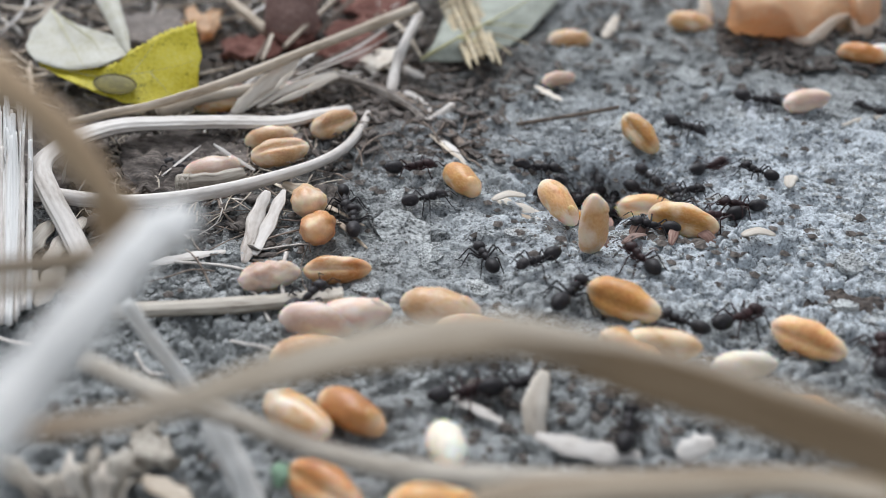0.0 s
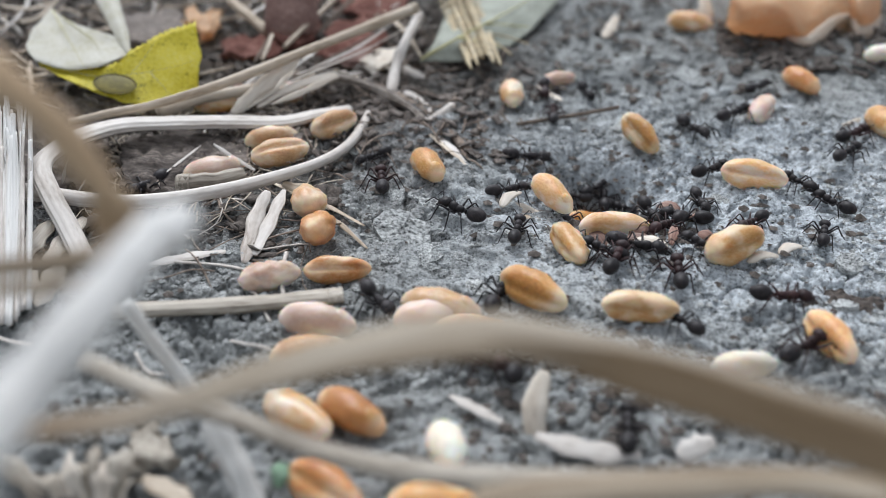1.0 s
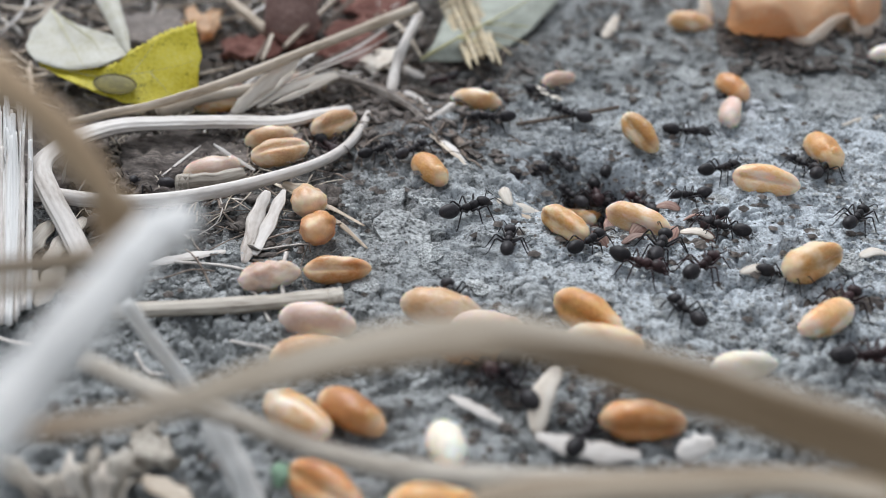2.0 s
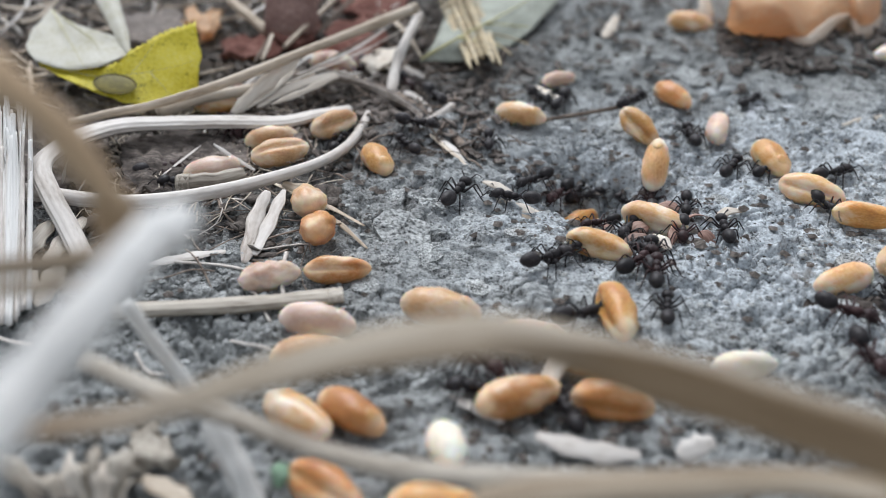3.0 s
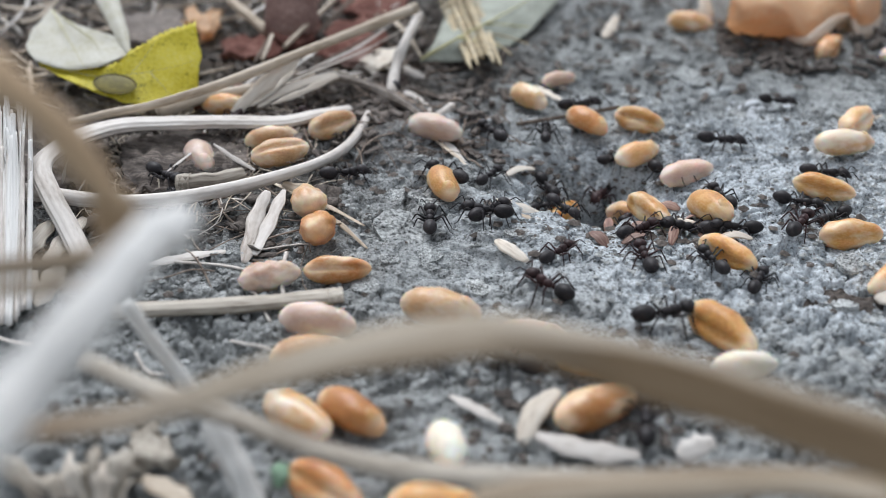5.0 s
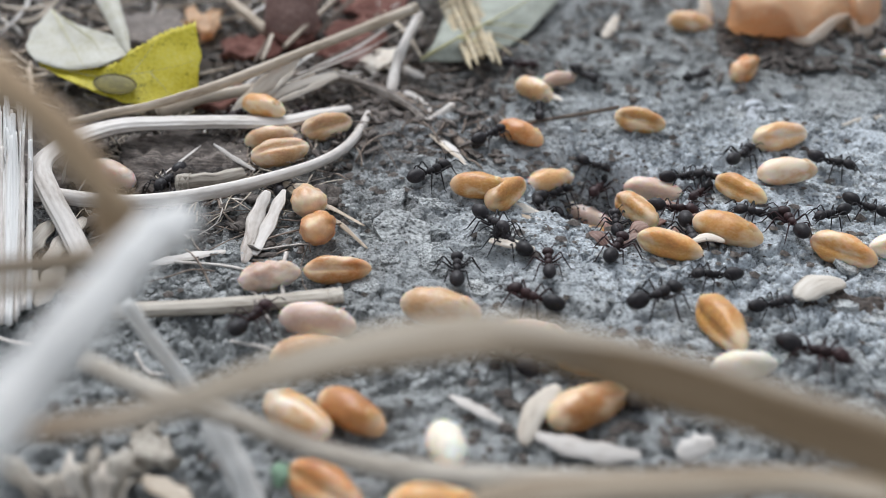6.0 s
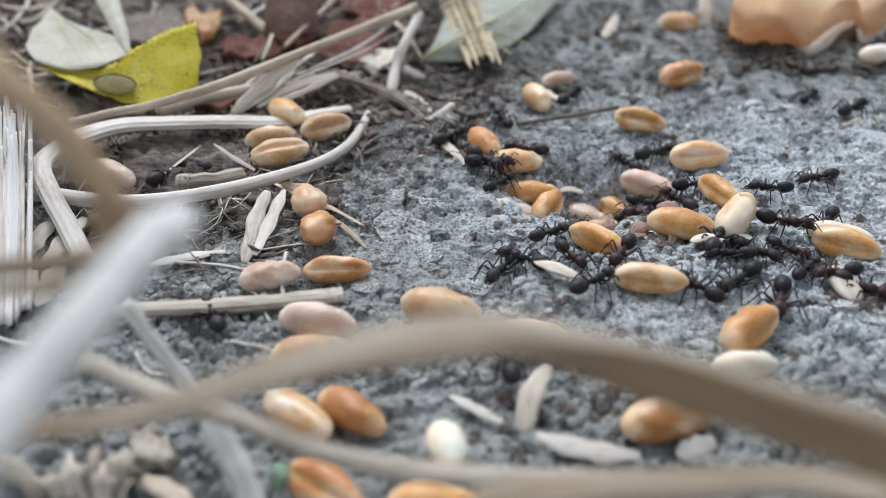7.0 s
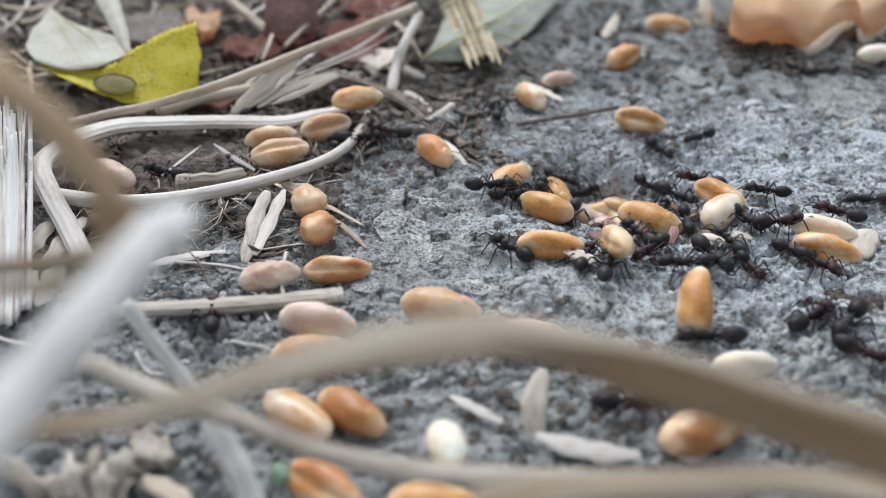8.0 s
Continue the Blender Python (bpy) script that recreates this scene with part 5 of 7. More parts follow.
for k in range(30):
    o = tuft.location / MM
    foot, mid_, top_ = Vector((-34.32, 60.27, 1.0)), Vector((-38.54, 74.2, 5.0)), Vector((-40.8, 82.94, 9.0))
    sway, depth = tuft_rnd.uniform(-1.5, 1.5), tuft_rnd.uniform(-1.2, 1.2)
    part("strand", sweep(bmesh.new(), [foot - o + Vector((sway * 0.9, depth, 0)), mid_ - o + Vector((sway + tuft_rnd.uniform(-0.3, 0.3), depth, depth * 0.3)), top_.lerp(mid_, tuft_rnd.random() ** 2 * 0.7) - o + Vector((sway * 1.1 + tuft_rnd.uniform(-0.5, 0.5), depth, depth * 0.4))], tuft_rnd.uniform(0.14, 0.5), count=24, sides=8, flat=0.6, seed=k), STRAW if k % 3 == 0 else WHITE, tuft)


# ---- a ring of pale crust on the clay ----
crust = thing("crust_ring", "pale weathered ring of crust on the grey clay", "crust", (37.06, 101.87, rest(37.06, 101.87) + 0.1))
for name, centre, reach, turns in (("rim", (0.8, 0.2), (3.2, 2.4), 1.0), ("flake", (-2.9, 0.4), (0.7, 1.9), 0.62), ("flake", (0.2, -0.2), (1.6, 1.1), 0.7)):
    ring = [(centre[0] + reach[0] * math.cos(a * turns * math.pi / 12 + 0.6), centre[1] + reach[1] * math.sin(a * turns * math.pi / 12 + 0.6), 0.12 * math.sin(a * 1.7)) for a in range(25)]
    part(name, sweep(bmesh.new(), ring, 0.75, count=60, sides=10, flat=0.5, wobble=0.5, seed=int(reach[1] * 10)), PALE_CRUST, crust)


# ---- reddish husks trodden into the rim of the nest, and a green bit ----
husk_rnd = random.Random(8)
HUSK_PLACES = [(16.17, 79.39, -3.25), (18.27, 75.16, -1.25), (20.67, 77.66, -1.86), (21.02, 73.57, -0.55), (23.73, 77.33, -1.02), (24.12, 73.69, -0.32), (17.23, 72.58, -0.53), (14.43, 74.27, -1.0), (22.24, 81.14, -2.35)]
for k, (x, y, z) in enumerate(HUSK_PLACES):
    a, n = husk_rnd.uniform(0, 6.28), husk_rnd.uniform(0.8, 1.5)
    ends = [(x + n * s * math.cos(a), y + n * s * math.sin(a), rest(x, y) + 0.45 + 0.35 * (s == 0) + 0.2 * s) for s in (-1, 0, 1)]
    stalk("husk_scrap", "reddish-brown torn grain husk at the nest's rim", "husk", ends, husk_rnd.uniform(0.9, 1.6), HUSK_RED, "husks at the nest", count=12, sides=10, flat=0.2, taper=spindle, lean=husk_rnd.uniform(-0.6, 0.6), seed=k)
stalk("leaf_bit", "small green leaf bit beside an orange grain", "leaf", [(-10.6, 42.51, 0.8), (-10.35, 42.8, 1.6), (-10.18, 43.38, 2.0)], 1.4, MOSS, count=10, sides=8, flat=0.3, taper=spindle)

# ---- flakes of the broken crust ----
def flake_mesh(seed):
    """A thin scale of crust: ragged rim, uneven top."""
    rnd = random.Random(seed)
    bm = bmesh.new()
    n = 20
    rim, r = [], 1.0
    for _ in range(n):
        r = min(1.2, max(0.6, r + rnd.uniform(-0.22, 0.22)))
        rim.append(r)
    rows = []
    for f, z in ((1.0, -0.3), (0.98, 0.12), (0.66, 0.2), (0.33, 0.24)):
        rows.append([bm.verts.new((math.cos(2 * math.pi * k / n) * rim[k] * f, math.sin(2 * math.pi * k / n) * rim[k] * 0.75 * f, z + (0.12 * rnd.uniform(-1, 1) if z > 0 else 0))) for k in range(n)])
    mid = bm.verts.new((0.05, 0, 0.24))
    for a, b in zip(rows, rows[1:]):
        for k in range(n):
            bm.faces.new((a[k], a[(k + 1) % n], b[(k + 1) % n], b[k]))
    for k in range(n):
        bm.faces.new((rows[-1][k], rows[-1][(k + 1) % n], mid))
    bm.faces.new(rows[0][::-1])
    bm.transform(Matrix.Scale(MM, 4))
    bmesh.ops.recalc_face_normals(bm, faces=bm.faces)
    me = bpy.data.meshes.new("soil_flake")
    bm.to_mesh(me)
    bm.free()
    me.materials.append(SCALE)
    return me


FLAKES = [flake_mesh(k) for k in range(8)]
flake_rnd = random.Random(31)
PLACES = [(-3.75, 74.46, -0.01), (-4.6, 79.88, -0.01), (-1.22, 71.76, -0.01), (-4.64, 69.01, -0.0), (32.29, 63.15, -0.0), (34.48, 61.6, -0.0), (35.81, 69.01, -0.0), (5.29, 61.6, -0.0), (-8.67, 90.7, -0.0), (-19.29, 70.82, -0.0), (-19.88, 66.41, -0.0)]
for k in range(110):
    if k < len(PLACES):
        x, y, size = PLACES[k][0], PLACES[k][1], flake_rnd.uniform(1.0, 1.7) if k else 2.6
    else:
        x, y, size = flake_rnd.uniform(-34, 50), flake_rnd.uniform(46, 125), 0.6 + 1.3 * flake_rnd.random() ** 2
        if math.hypot(x - NEST[0], y - NEST[1]) < 9 or math.hypot(x + 50, y - 128) < 66:
            continue
    flake = tagged(new("soil_flake", FLAKES[k % 8]), "thin grey flake of dry clay crust lying loose", "soil flake", "crust flakes")
    flake.scale = (size, size, size * 0.55)
    flake.matrix_basis = pose(x * MM, y * MM, (rest(x, y) + 0.12) * MM, flake_rnd.uniform(-14, 14), flake_rnd.uniform(-14, 14), flake_rnd.uniform(0, 360)) @ Matrix.Diagonal((*flake.scale, 1))


# ---- loose soil and fibres that nobody could count ----
def scatter_crumbs(name, label, material, count, seed, lying, size):
    rnd = random.Random(seed)
    verts, faces = [], []
    shape = [(1, 0, 0.2), (0.3, 0.95, 0), (-0.8, 0.6, 0.1), (-0.8, -0.6, -0.1), (0.3, -0.95, 0.1), (0.1, 0.1, 0.9), (0, 0, -0.8)]
    tri = [(0, 1, 5), (1, 2, 5), (2, 3, 5), (3, 4, 5), (4, 0, 5), (1, 0, 6), (2, 1, 6), (3, 2, 6), (4, 3, 6), (0, 4, 6)]
    xs = [rnd.uniform(-66, 66) for _ in range(count * 6)]
    ys = [rnd.uniform(40, 142) for _ in range(count * 6)]
    wet = fbm(np.array(xs), np.array(ys), 14, 3, 77)
    spots = [(x, y) for x, y, w in zip(xs, ys, wet) if rnd.random() < lying(x, y, float(w))][:count]
    hs = ground_height([p[0] for p in spots], [p[1] for p in spots])
    for (x, y), h in zip(spots, hs):
        r = size[0] + size[1] * rnd.random() ** 4
        a, sq = rnd.uniform(0, 6.28), rnd.uniform(0.25, 0.8)
        n = len(verts)
        for px, py, pz in shape:
            k = r * rnd.uniform(0.7, 1.25)
            verts.append(((x + k * (px * math.cos(a) - py * math.sin(a))) * MM, (y + k * (px * math.sin(a) + py * math.cos(a))) * MM, (h + 0.3 * r + k * pz * sq) * MM))
        faces += [(n + i, n + j, n + k) for i, j, k in tri]
    me = bpy.data.meshes.new(name)
    me.from_pydata(verts, [], faces)
    me.materials.append(material)
    tagged(new(name, me), label, "soil", kind="stuff")


def on_clay(x, y, wet):
    return max(0.12, (wet - 0.35) * 2.6) * (0.15 if math.hypot(x + 50, y - 128) < 64 else 1)


def by_litter(x, y, wet):
    """Most at the litter's edge, thinning out over the clay; dense in the nest to darken it."""
    out = math.hypot(x + 50, y - 128) - 58
    # crumbs packed in the funnel put its shade into the colour
    in_nest = math.exp(-(math.hypot((x - NEST[0]) / 7.5, (y - NEST[1] - 1) / 6.5)) ** 4)
    before = math.exp(-(math.hypot((x - NEST[0] - 5) / 13, (y - NEST[1] + 11) / 7)) ** 2)
    near = math.exp(-(((x - 9) / 9) ** 2 + ((y - 51) / 6) ** 2))
    return max(0.6 * near, 0.45 * math.exp(-(max(0.0, out) / 7) ** 2), in_nest, 0.5 * before, 0.03)


def scatter_fibres(name, label, material, count, zone, width, length, seed, flat=0.6):
    rnd = random.Random(seed)
    bm = bmesh.new()
    for k in range(count):
        x, y = rnd.uniform(zone[0], zone[1]), rnd.uniform(zone[2], zone[3])
        if x > zone[4] + zone[5] * (y - 90):
            continue
        a, ln = rnd.uniform(0, 6.28), length * rnd.uniform(0.4, 1.3)
        bend = rnd.uniform(-0.5, 0.5)
        pts_ = []
        for j in range(4):
            s = j / 3 - 0.5
            px = x + ln * (s * math.cos(a) - bend * s * s * math.sin(a))
            py = y + ln * (s * math.sin(a) + bend * s * s * math.cos(a))
            pts_.append((px, py, rest(px, py) + 0.25 + rnd.uniform(0, 0.7)))
        sweep(bm, pts_, width * rnd.uniform(0.5, 1.4), count=7, sides=5, flat=flat)
    tagged(part(name, bm, material), label, "litter", kind="stuff")


scatter_crumbs("soil_crumbs", "loose grey soil crumbs strewn over the crust", CRUMB, 36000, 12, on_clay, (0.045, 0.3))
scatter_crumbs("mould_crumbs", "dark brown crumbs of leaf mould along the litter, also darkening the nest's shaded funnel", HUMUS, 11000, 13, by_litter, (0.09, 0.6))
scatter_fibres("root_fibres", "dark brown rootlets and stem fibres matted in the litter", FIBRE, 520, (-66, 0, 66, 145, -8, 0.12), 0.2, 7, 3)
scatter_fibres("edge_roots", "dark crumbly rootlets at the edge of the litter", FIBRE, 200, (-24, 9, 88, 128, 9, 0.0), 0.2, 5, 14)
scatter_fibres("edge_flakes", "crumbled dark leaf flakes at the edge of the litter", HUMUS, 260, (-24, 7, 88, 128, 9, 0.0), 1.0, 1.5, 15, 0.16)
scatter_fibres("mat_fibres", "fine pale fibres matted on the dark litter", TAN, 190, (-36, -12, 77, 100, -12, 0.0), 0.13, 5, 18)
scatter_fibres("straw_fibres", "fine pale straw fibres strewn in the litter", STRAW, 170, (-66, 0, 50, 145, -10, 0.1), 0.3, 6, 4)
scatter_fibres("dead_grass", "tangled brown and straw-coloured dead grass behind the leaf", TAN, 70, (-72, -28, 105, 152, -22, 0.1), 0.55, 12, 9)
scatter_fibres("litter_flakes", "crumbled brown leaf flakes in the litter", HUMUS, 600, (-66, 0, 70, 145, -9, 0.12), 1.3, 2.2, 5, 0.14)

scatter_fibres("far_flakes", "dark crumbled leaf flakes strewn over the far soil", HUMUS, 130, (2, 40, 104, 146, 99, 0.0), 0.9, 2.2, 21, 0.16)
scatter_fibres("leaf_mould", "dark brown leaf mould gathered before the orange leaf", HUMUS, 150, (37, 60, 112, 128, 99, 0.0), 1.2, 2.6, 22, 0.16)


# ---- what moves: ants and the grains that they drag ----
def path(rows, half=0.0, roll=0.0):
    """Rows of seconds, x, y, turn[, tilt[, lift]] as poses on the soil, with steps put in where a thing turns far."""
    out, last = [], None
    for t, x, y, turn, *more in rows:
        tilt = more[0] if more else 0.0
        lift = more[1] if len(more) > 1 else 0.0
        if last:
            t0, x0, y0, turn0, tilt0, lift0 = last
            turn = turn0 + (turn - turn0 + 180) % 360 - 180
            n = int(abs(turn - turn0) // 60) + 1
        else:
            t0, x0, y0, turn0, tilt0, lift0, n = t, x, y, turn, tilt, lift, 1
        for k in range(1, n + 1):
            f = k / n
            a, b, c, d = x0 + (x - x0) * f, y0 + (y - y0) * f, turn0 + (turn - turn0) * f, tilt0 + (tilt - tilt0) * f
            z = rest(a, b) + lift0 + (lift - lift0) * f + half + 1.6 * half * abs(math.sin(radians(d)))
            out.append((t0 + (t - t0) * f, pose(a * MM, b * MM, z * MM, roll, -d, c)))
        last = t, x, y, turn, tilt, lift
    return out


def stride(ant, quick, phase):
    """The six legs swing in two tripods."""
    legs = [p for p in ant.children if p.name.startswith("leg")]
    for k, leg in enumerate(legs):
        x, s, turn = HIPS[k]
        rows = []
        for j in range(33):
            w = math.sin(phase + quick * j * 1.9 + math.pi * (k % 2))
            rows.append((j * 0.25, pose(x * MM, 0.28 * s * MM, 1.15 * MM, 0, -6 * max(0.0, w), turn + 15 * w)))
        walk(leg, rows)


def drag(colour, shape, roll, size, rows):
    grain = wheat_grain(colour, shape, size, CARRIED_LABEL[colour], "wheat grains on the move")
    walk(grain, path(rows, 1.3 * size, roll))


def blow(width, length, rows):
    """A papery husk dragged about by ants."""
    n = length / 2
    bm = sweep(bmesh.new(), [(-n, 0, 0), (0, 0.15 * n, 0.35), (n, 0, 0.1)], width, count=16, sides=10, flat=0.3, ridges=4, taper=spindle)
    husk = tagged(part("husk", bm, CHAFF), "white papery grain husk dragged by ants", "husk", "husks on the move")
    walk(husk, path(rows, 0.8))


def herd(shade, label, count):
    first = build_ant(shade, label)
    return [first] + [copy_thing(first, pose(0, 0, 0)) for _ in range(count - 1)]


BLACK_ANTS = herd(ANT_BODY, "black harvester ant hurrying over grey soil", 36)
BROWN_ANTS = herd(ANT_RED, "dark brown harvester ant hurrying over grey soil", 18)


def crawl(kind, size, rows):
    ant = kind.pop()
    ant.scale = (size, size, size)
    walk(ant, path(rows))
    stride(ant, random.uniform(0.8, 1.2), random.uniform(0, 6))


def motions():
    drag("amber", 3, 180, 0.92, [(0.0, 1.92, 81.89, -62.0), (0.5, -1.18, 83.16, -58.0), (1.0, -1.47, 84.2, -67.2), (1.5, 0.65, 83.16, -60.0), (3.0, -6.72, 87.15, -66.0), (3.5, -6.43, 83.96, -59.8), (4.0, -3.2, 81.8, -80.0), (4.5, -1.6, 81.6, -96.0), (6.0, 3.61, 80.50, -12.4), (6.5, 6.62, 84.54, -7.6), (7.0, 9.1, 84.29, -6.0), (7.5, 10.09, 85.68, -61.8), (8.0, 11.78, 86.38, -73.0)])
    drag("amber", 0, 70, 0.9, [(0.0, 14.39, 85.81, -6.2), (4.5, 14.39, 85.81, 52.8), (6.0, 6.09, 80.24, 50.3), (6.5, 9.63, 82.24, 57.3), (7.0, 10.4, 81.24, 64.3), (7.5, 9.76, 80.56, 131.7), (8.0, 9.82, 78.57, 147.1)])
    drag("orange", 0, 150, 0.94, [(0.0, 53.25, 114.91, -30.1), (0.5, 48.86, 112.61, -43.4), (1.0, 43.35, 107.53, -70.3), (1.5, 38.98, 107.01, -74.8), (3.0, 26.95, 103.29, -63.9), (3.5, 24.04, 103.29, -62.7), (4.0, 19.72, 104.45, -30.1), (4.5, 18.56, 100.1, -59.8), (6.0, 8.46, 93.77, -42.1), (6.5, 6.55, 92.42, -53.8), (7.0, 4.44, 91.03, -68.0), (7.5, 0.93, 87.04, -40.9), (8.0, -0.81, 87.52, -64.0)])
    drag("amber", 0, 60, 0.9, [(0.0, 21.35, 93.12, -56.0, -22.0), (1.5, 21.35, 93.12, -56.0, -22.0), (3.0, 21.41, 94.30, -54.0, -20.0), (3.5, 21.52, 95.58, -48.0, -10.0), (4.0, 21.48, 96.42, -46.7), (4.5, 21.67, 96.42, -39.9), (6.0, 21.81, 96.14, -27.8), (8.0, 21.81, 96.14, -27.8)])
    drag("pale", 3, 180, 0.89, [(0.0, 10.86, 77.31, -60.0, -20.0, 0.6), (0.5, 10.33, 78.19, -58.0, -15.0, 1.0), (1.0, 10.56, 79.92, -58.0, -12.0, 0.8), (1.5, 10.14, 84.32, -40.0, -5.0, 0.4), (3.0, 22.0, 87.4, 74.3, 45.0), (3.5, 24.05, 92.51, 68.0), (4.0, 25.3, 94.29, 41.7), (4.5, 24.45, 93.07, 32.3), (6.0, 11.26, 88.01, 23.2), (6.5, 9.09, 88.45, 1.9), (7.0, 7.53, 88.27, 1.0), (7.5, 5.53, 85.88, 3.5), (8.0, 6.95, 85.29, 46.0)])
    drag("amber", 1, 80, 0.94, [(0.0, 14.04, 54.87, -46.2), (0.5, 14.16, 64.68, -66.0), (1.0, 11.12, 70.43, -72.8), (1.5, 10.58, 75.79, -65.9), (3.0, 13.62, 69.87, -30.6), (3.5, 14.6, 70.41, -21.6), (4.0, 17.76, 72.94, -34.1), (4.5, 19.95, 78.67, -62.4), (6.0, 18.77, 79.39, -62.8), (6.5, 17.86, 81.58, -76.7), (7.0, 18.68, 86.88, -61.6), (7.5, 20.09, 85.37, -38.2), (8.0, 19.2, 86.28, -43.5)])
    drag("pale", 1, 90, 1.03, [(0.0, 13.0, 70.6, -98.7, 78.0), (0.3, 13.8, 72.5, -60.0, 40.0), (0.5, 14.65, 74.91, 30.0), (1.0, 16.08, 75.97, -1.4), (1.5, 17.24, 76.46, -38.1), (3.0, 19.88, 76.53, -34.0), (3.5, 20.11, 79.4, -62.2), (4.0, 18.41, 78.98, -10.8), (4.5, 21.39, 84.88, -28.5), (6.0, 16.95, 85.13, -2.2), (6.5, 18.61, 87.3, -1.5), (7.0, 17.53, 85.22, 0.7), (7.5, 18.76, 85.09, -72.4), (8.0, 18.45, 85.9, -84.0)])
    drag("amber", 3, 180, 1.01, [(0.0, 59.39, 100.87, -56.3), (1.0, 47.72, 93.41, -82.7), (1.5, 43.44, 90.4, -82.7), (3.0, 34.07, 88.08, -80.6), (3.5, 31.08, 85.8, -86.4), (4.0, 27.69, 85.32, -70.7), (4.5, 24.9, 81.4, -85.2, 20.0), (6.0, 25.55, 72.7, -35.3), (6.5, 24.44, 73.73, -32.4), (7.0, 21.92, 74.23, -22.2), (7.5, 21.77, 77.5, 39.0), (8.0, 19.52, 76.8, -35.6)])
    drag("pale", 0, 60, 1.0, [(0.0, 20.8, 82.91, -9.0), (0.5, 28.27, 77.5, 10.4), (1.0, 30.95, 83.45, -21.2), (1.5, 31.42, 83.16, -18.0), (3.0, 36.14, 81.4, -35.0), (3.5, 41.01, 85.77, 31.6), (4.0, 45.06, 92.02, 58.0), (4.5, 45.88, 94.55, 58.2), (6.0, 36.33, 92.72, 16.3), (6.5, 29.15, 89.86, 35.5), (7.0, 27.09, 89.86, 6.9), (7.5, 23.49, 89.32, -8.6), (8.0, 17.89, 87.15, -8.0)])
    drag("amber", 1, 70, 0.92, [(0.0, 50.19, 80.81, -23.4), (3.5, 50.19, 80.81, -23.4), (4.0, 46.9, 80.81, -23.2), (4.5, 42.39, 82.18, -23.2), (6.0, 29.21, 81.44, -52.7), (6.5, 27.42, 83.18, -39.8), (7.0, 27.11, 81.18, -66.8), (7.5, 26.86, 80.8, -69.6), (8.0, 26.83, 80.06, -52.1)])
    drag("pale", 3, 180, 0.97, [(0.0, 55.28, 89.34, 0.0), (4.0, 51.15, 89.34, 0.0), (4.5, 46.63, 89.87, 0.0), (6.0, 34.65, 84.6, 8.2), (6.5, 30.0, 75.4, 58.8, 25.0), (7.0, 26.7, 74.4, 54.7, 15.0), (7.5, 26.6, 74.4, 50.8, 10.0), (8.0, 26.34, 77.11, 47.6)])
    drag("amber", 1, 80, 0.92, [(0.0, 48.2, 76.46, -22.5), (1.5, 47.15, 76.46, -10.6), (3.0, 39.52, 76.47, -17.3), (3.5, 36.6, 74.63, -6.1), (4.0, 33.15, 71.26, -62.0), (4.5, 28.34, 69.25, -60.0), (6.0, 19.83, 70.03, -31.5), (6.5, 16.4, 70.2, -31.0), (7.0, 13.77, 71.56, -40.5), (7.5, 11.85, 71.46, -31.4), (8.0, 9.42, 69.77, -8.5)])
    drag("amber", 0, 70, 0.91, [(0.0, 51.86, 78.59, 0.0), (3.5, 48.68, 77.52, 0.0), (4.0, 45.27, 76.99, 0.0), (4.5, 38.35, 74.72, 19.8), (6.0, 35.08, 69.92, -42.0), (6.5, 35.74, 70.38, -24.9), (7.0, 35.73, 71.03, -29.5), (7.5, 34.15, 69.64, -7.6), (8.0, 33.76, 70.38, -24.6)])
    drag("pale", 0, 70, 0.9, [(0.0, 27.57, 56.6, -39.5), (0.5, 29.23, 57.99, -54.0), (1.0, 29.39, 56.94, -74.5), (1.5, 29.08, 57.29, -120.5), (3.0, 33.52, 65.54, -159.1), (3.5, 34.59, 66.12, -119.6), (4.0, 35.65, 66.55, -124.8), (4.5, 36.5, 66.29, -136.3), (6.0, 38.54, 61.3, -145.4), (6.5, 38.79, 59.8, -180.0), (8.0, 38.79, 59.8, -180.0)])
    drag("cream", 1, 70, 0.91, [(0.0, 45.92, 71.5, 0.0), (6.0, 40.53, 70.56, 0.0), (6.5, 37.03, 73.23, 0.0), (7.0, 35.8, 72.94, -16.8), (7.5, 35.13, 72.46, -21.2), (8.0, 34.38, 73.24, -21.3)])
    drag("amber", 0, 75, 1.03, [(0.0, 22.45, 76.02, -26.4), (0.5, 22.83, 71.28, 57.1), (1.0, 25.41, 69.7, 32.1), (1.5, 28.05, 66.99, 30.8), (3.0, 39.54, 66.98, 15.7), (3.5, 42.51, 66.12, -0.0), (8.0, 42.51, 66.12, 0.0)])
    drag("amber", 0, 75, 1.01, [(0.0, 14.37, 61.23, -38.0), (0.5, 9.22, 63.03, -50.0), (1.0, 7.33, 62.81, -42.0), (1.5, 9.56, 59.8, -32.9), (3.0, 13.55, 59.8, -82.8), (3.5, 16.18, 59.65, -59.6), (4.0, 19.21, 58.34, -71.7), (4.5, 21.11, 57.78, -53.5), (6.0, 21.6, 58.7, -75.5), (6.5, 21.8, 58.2, -99.5, 20.0), (7.0, 23.59, 57.99, 41.1), (7.5, 21.08, 60.39, 59.9), (8.0, 19.9, 60.5, 75.2, 22.0)])
    drag("amber", 1, 75, 0.94, [(0.0, 16.12, 55.32, -5.0), (0.5, 16.36, 57.45, -6.7), (1.0, 15.48, 60.20, -8.0), (1.5, 15.10, 61.54, 5.0), (2.3, 10.96, 53.98, -16.8), (6.0, 10.96, 53.98, -20.2), (6.5, 15.83, 59.10, -37.4), (7.0, 17.09, 64.34, -11.1), (7.5, 14.1, 68.7, -91.7, 20.0), (8.0, 14.8, 68.5, -83.5, 20.0)])
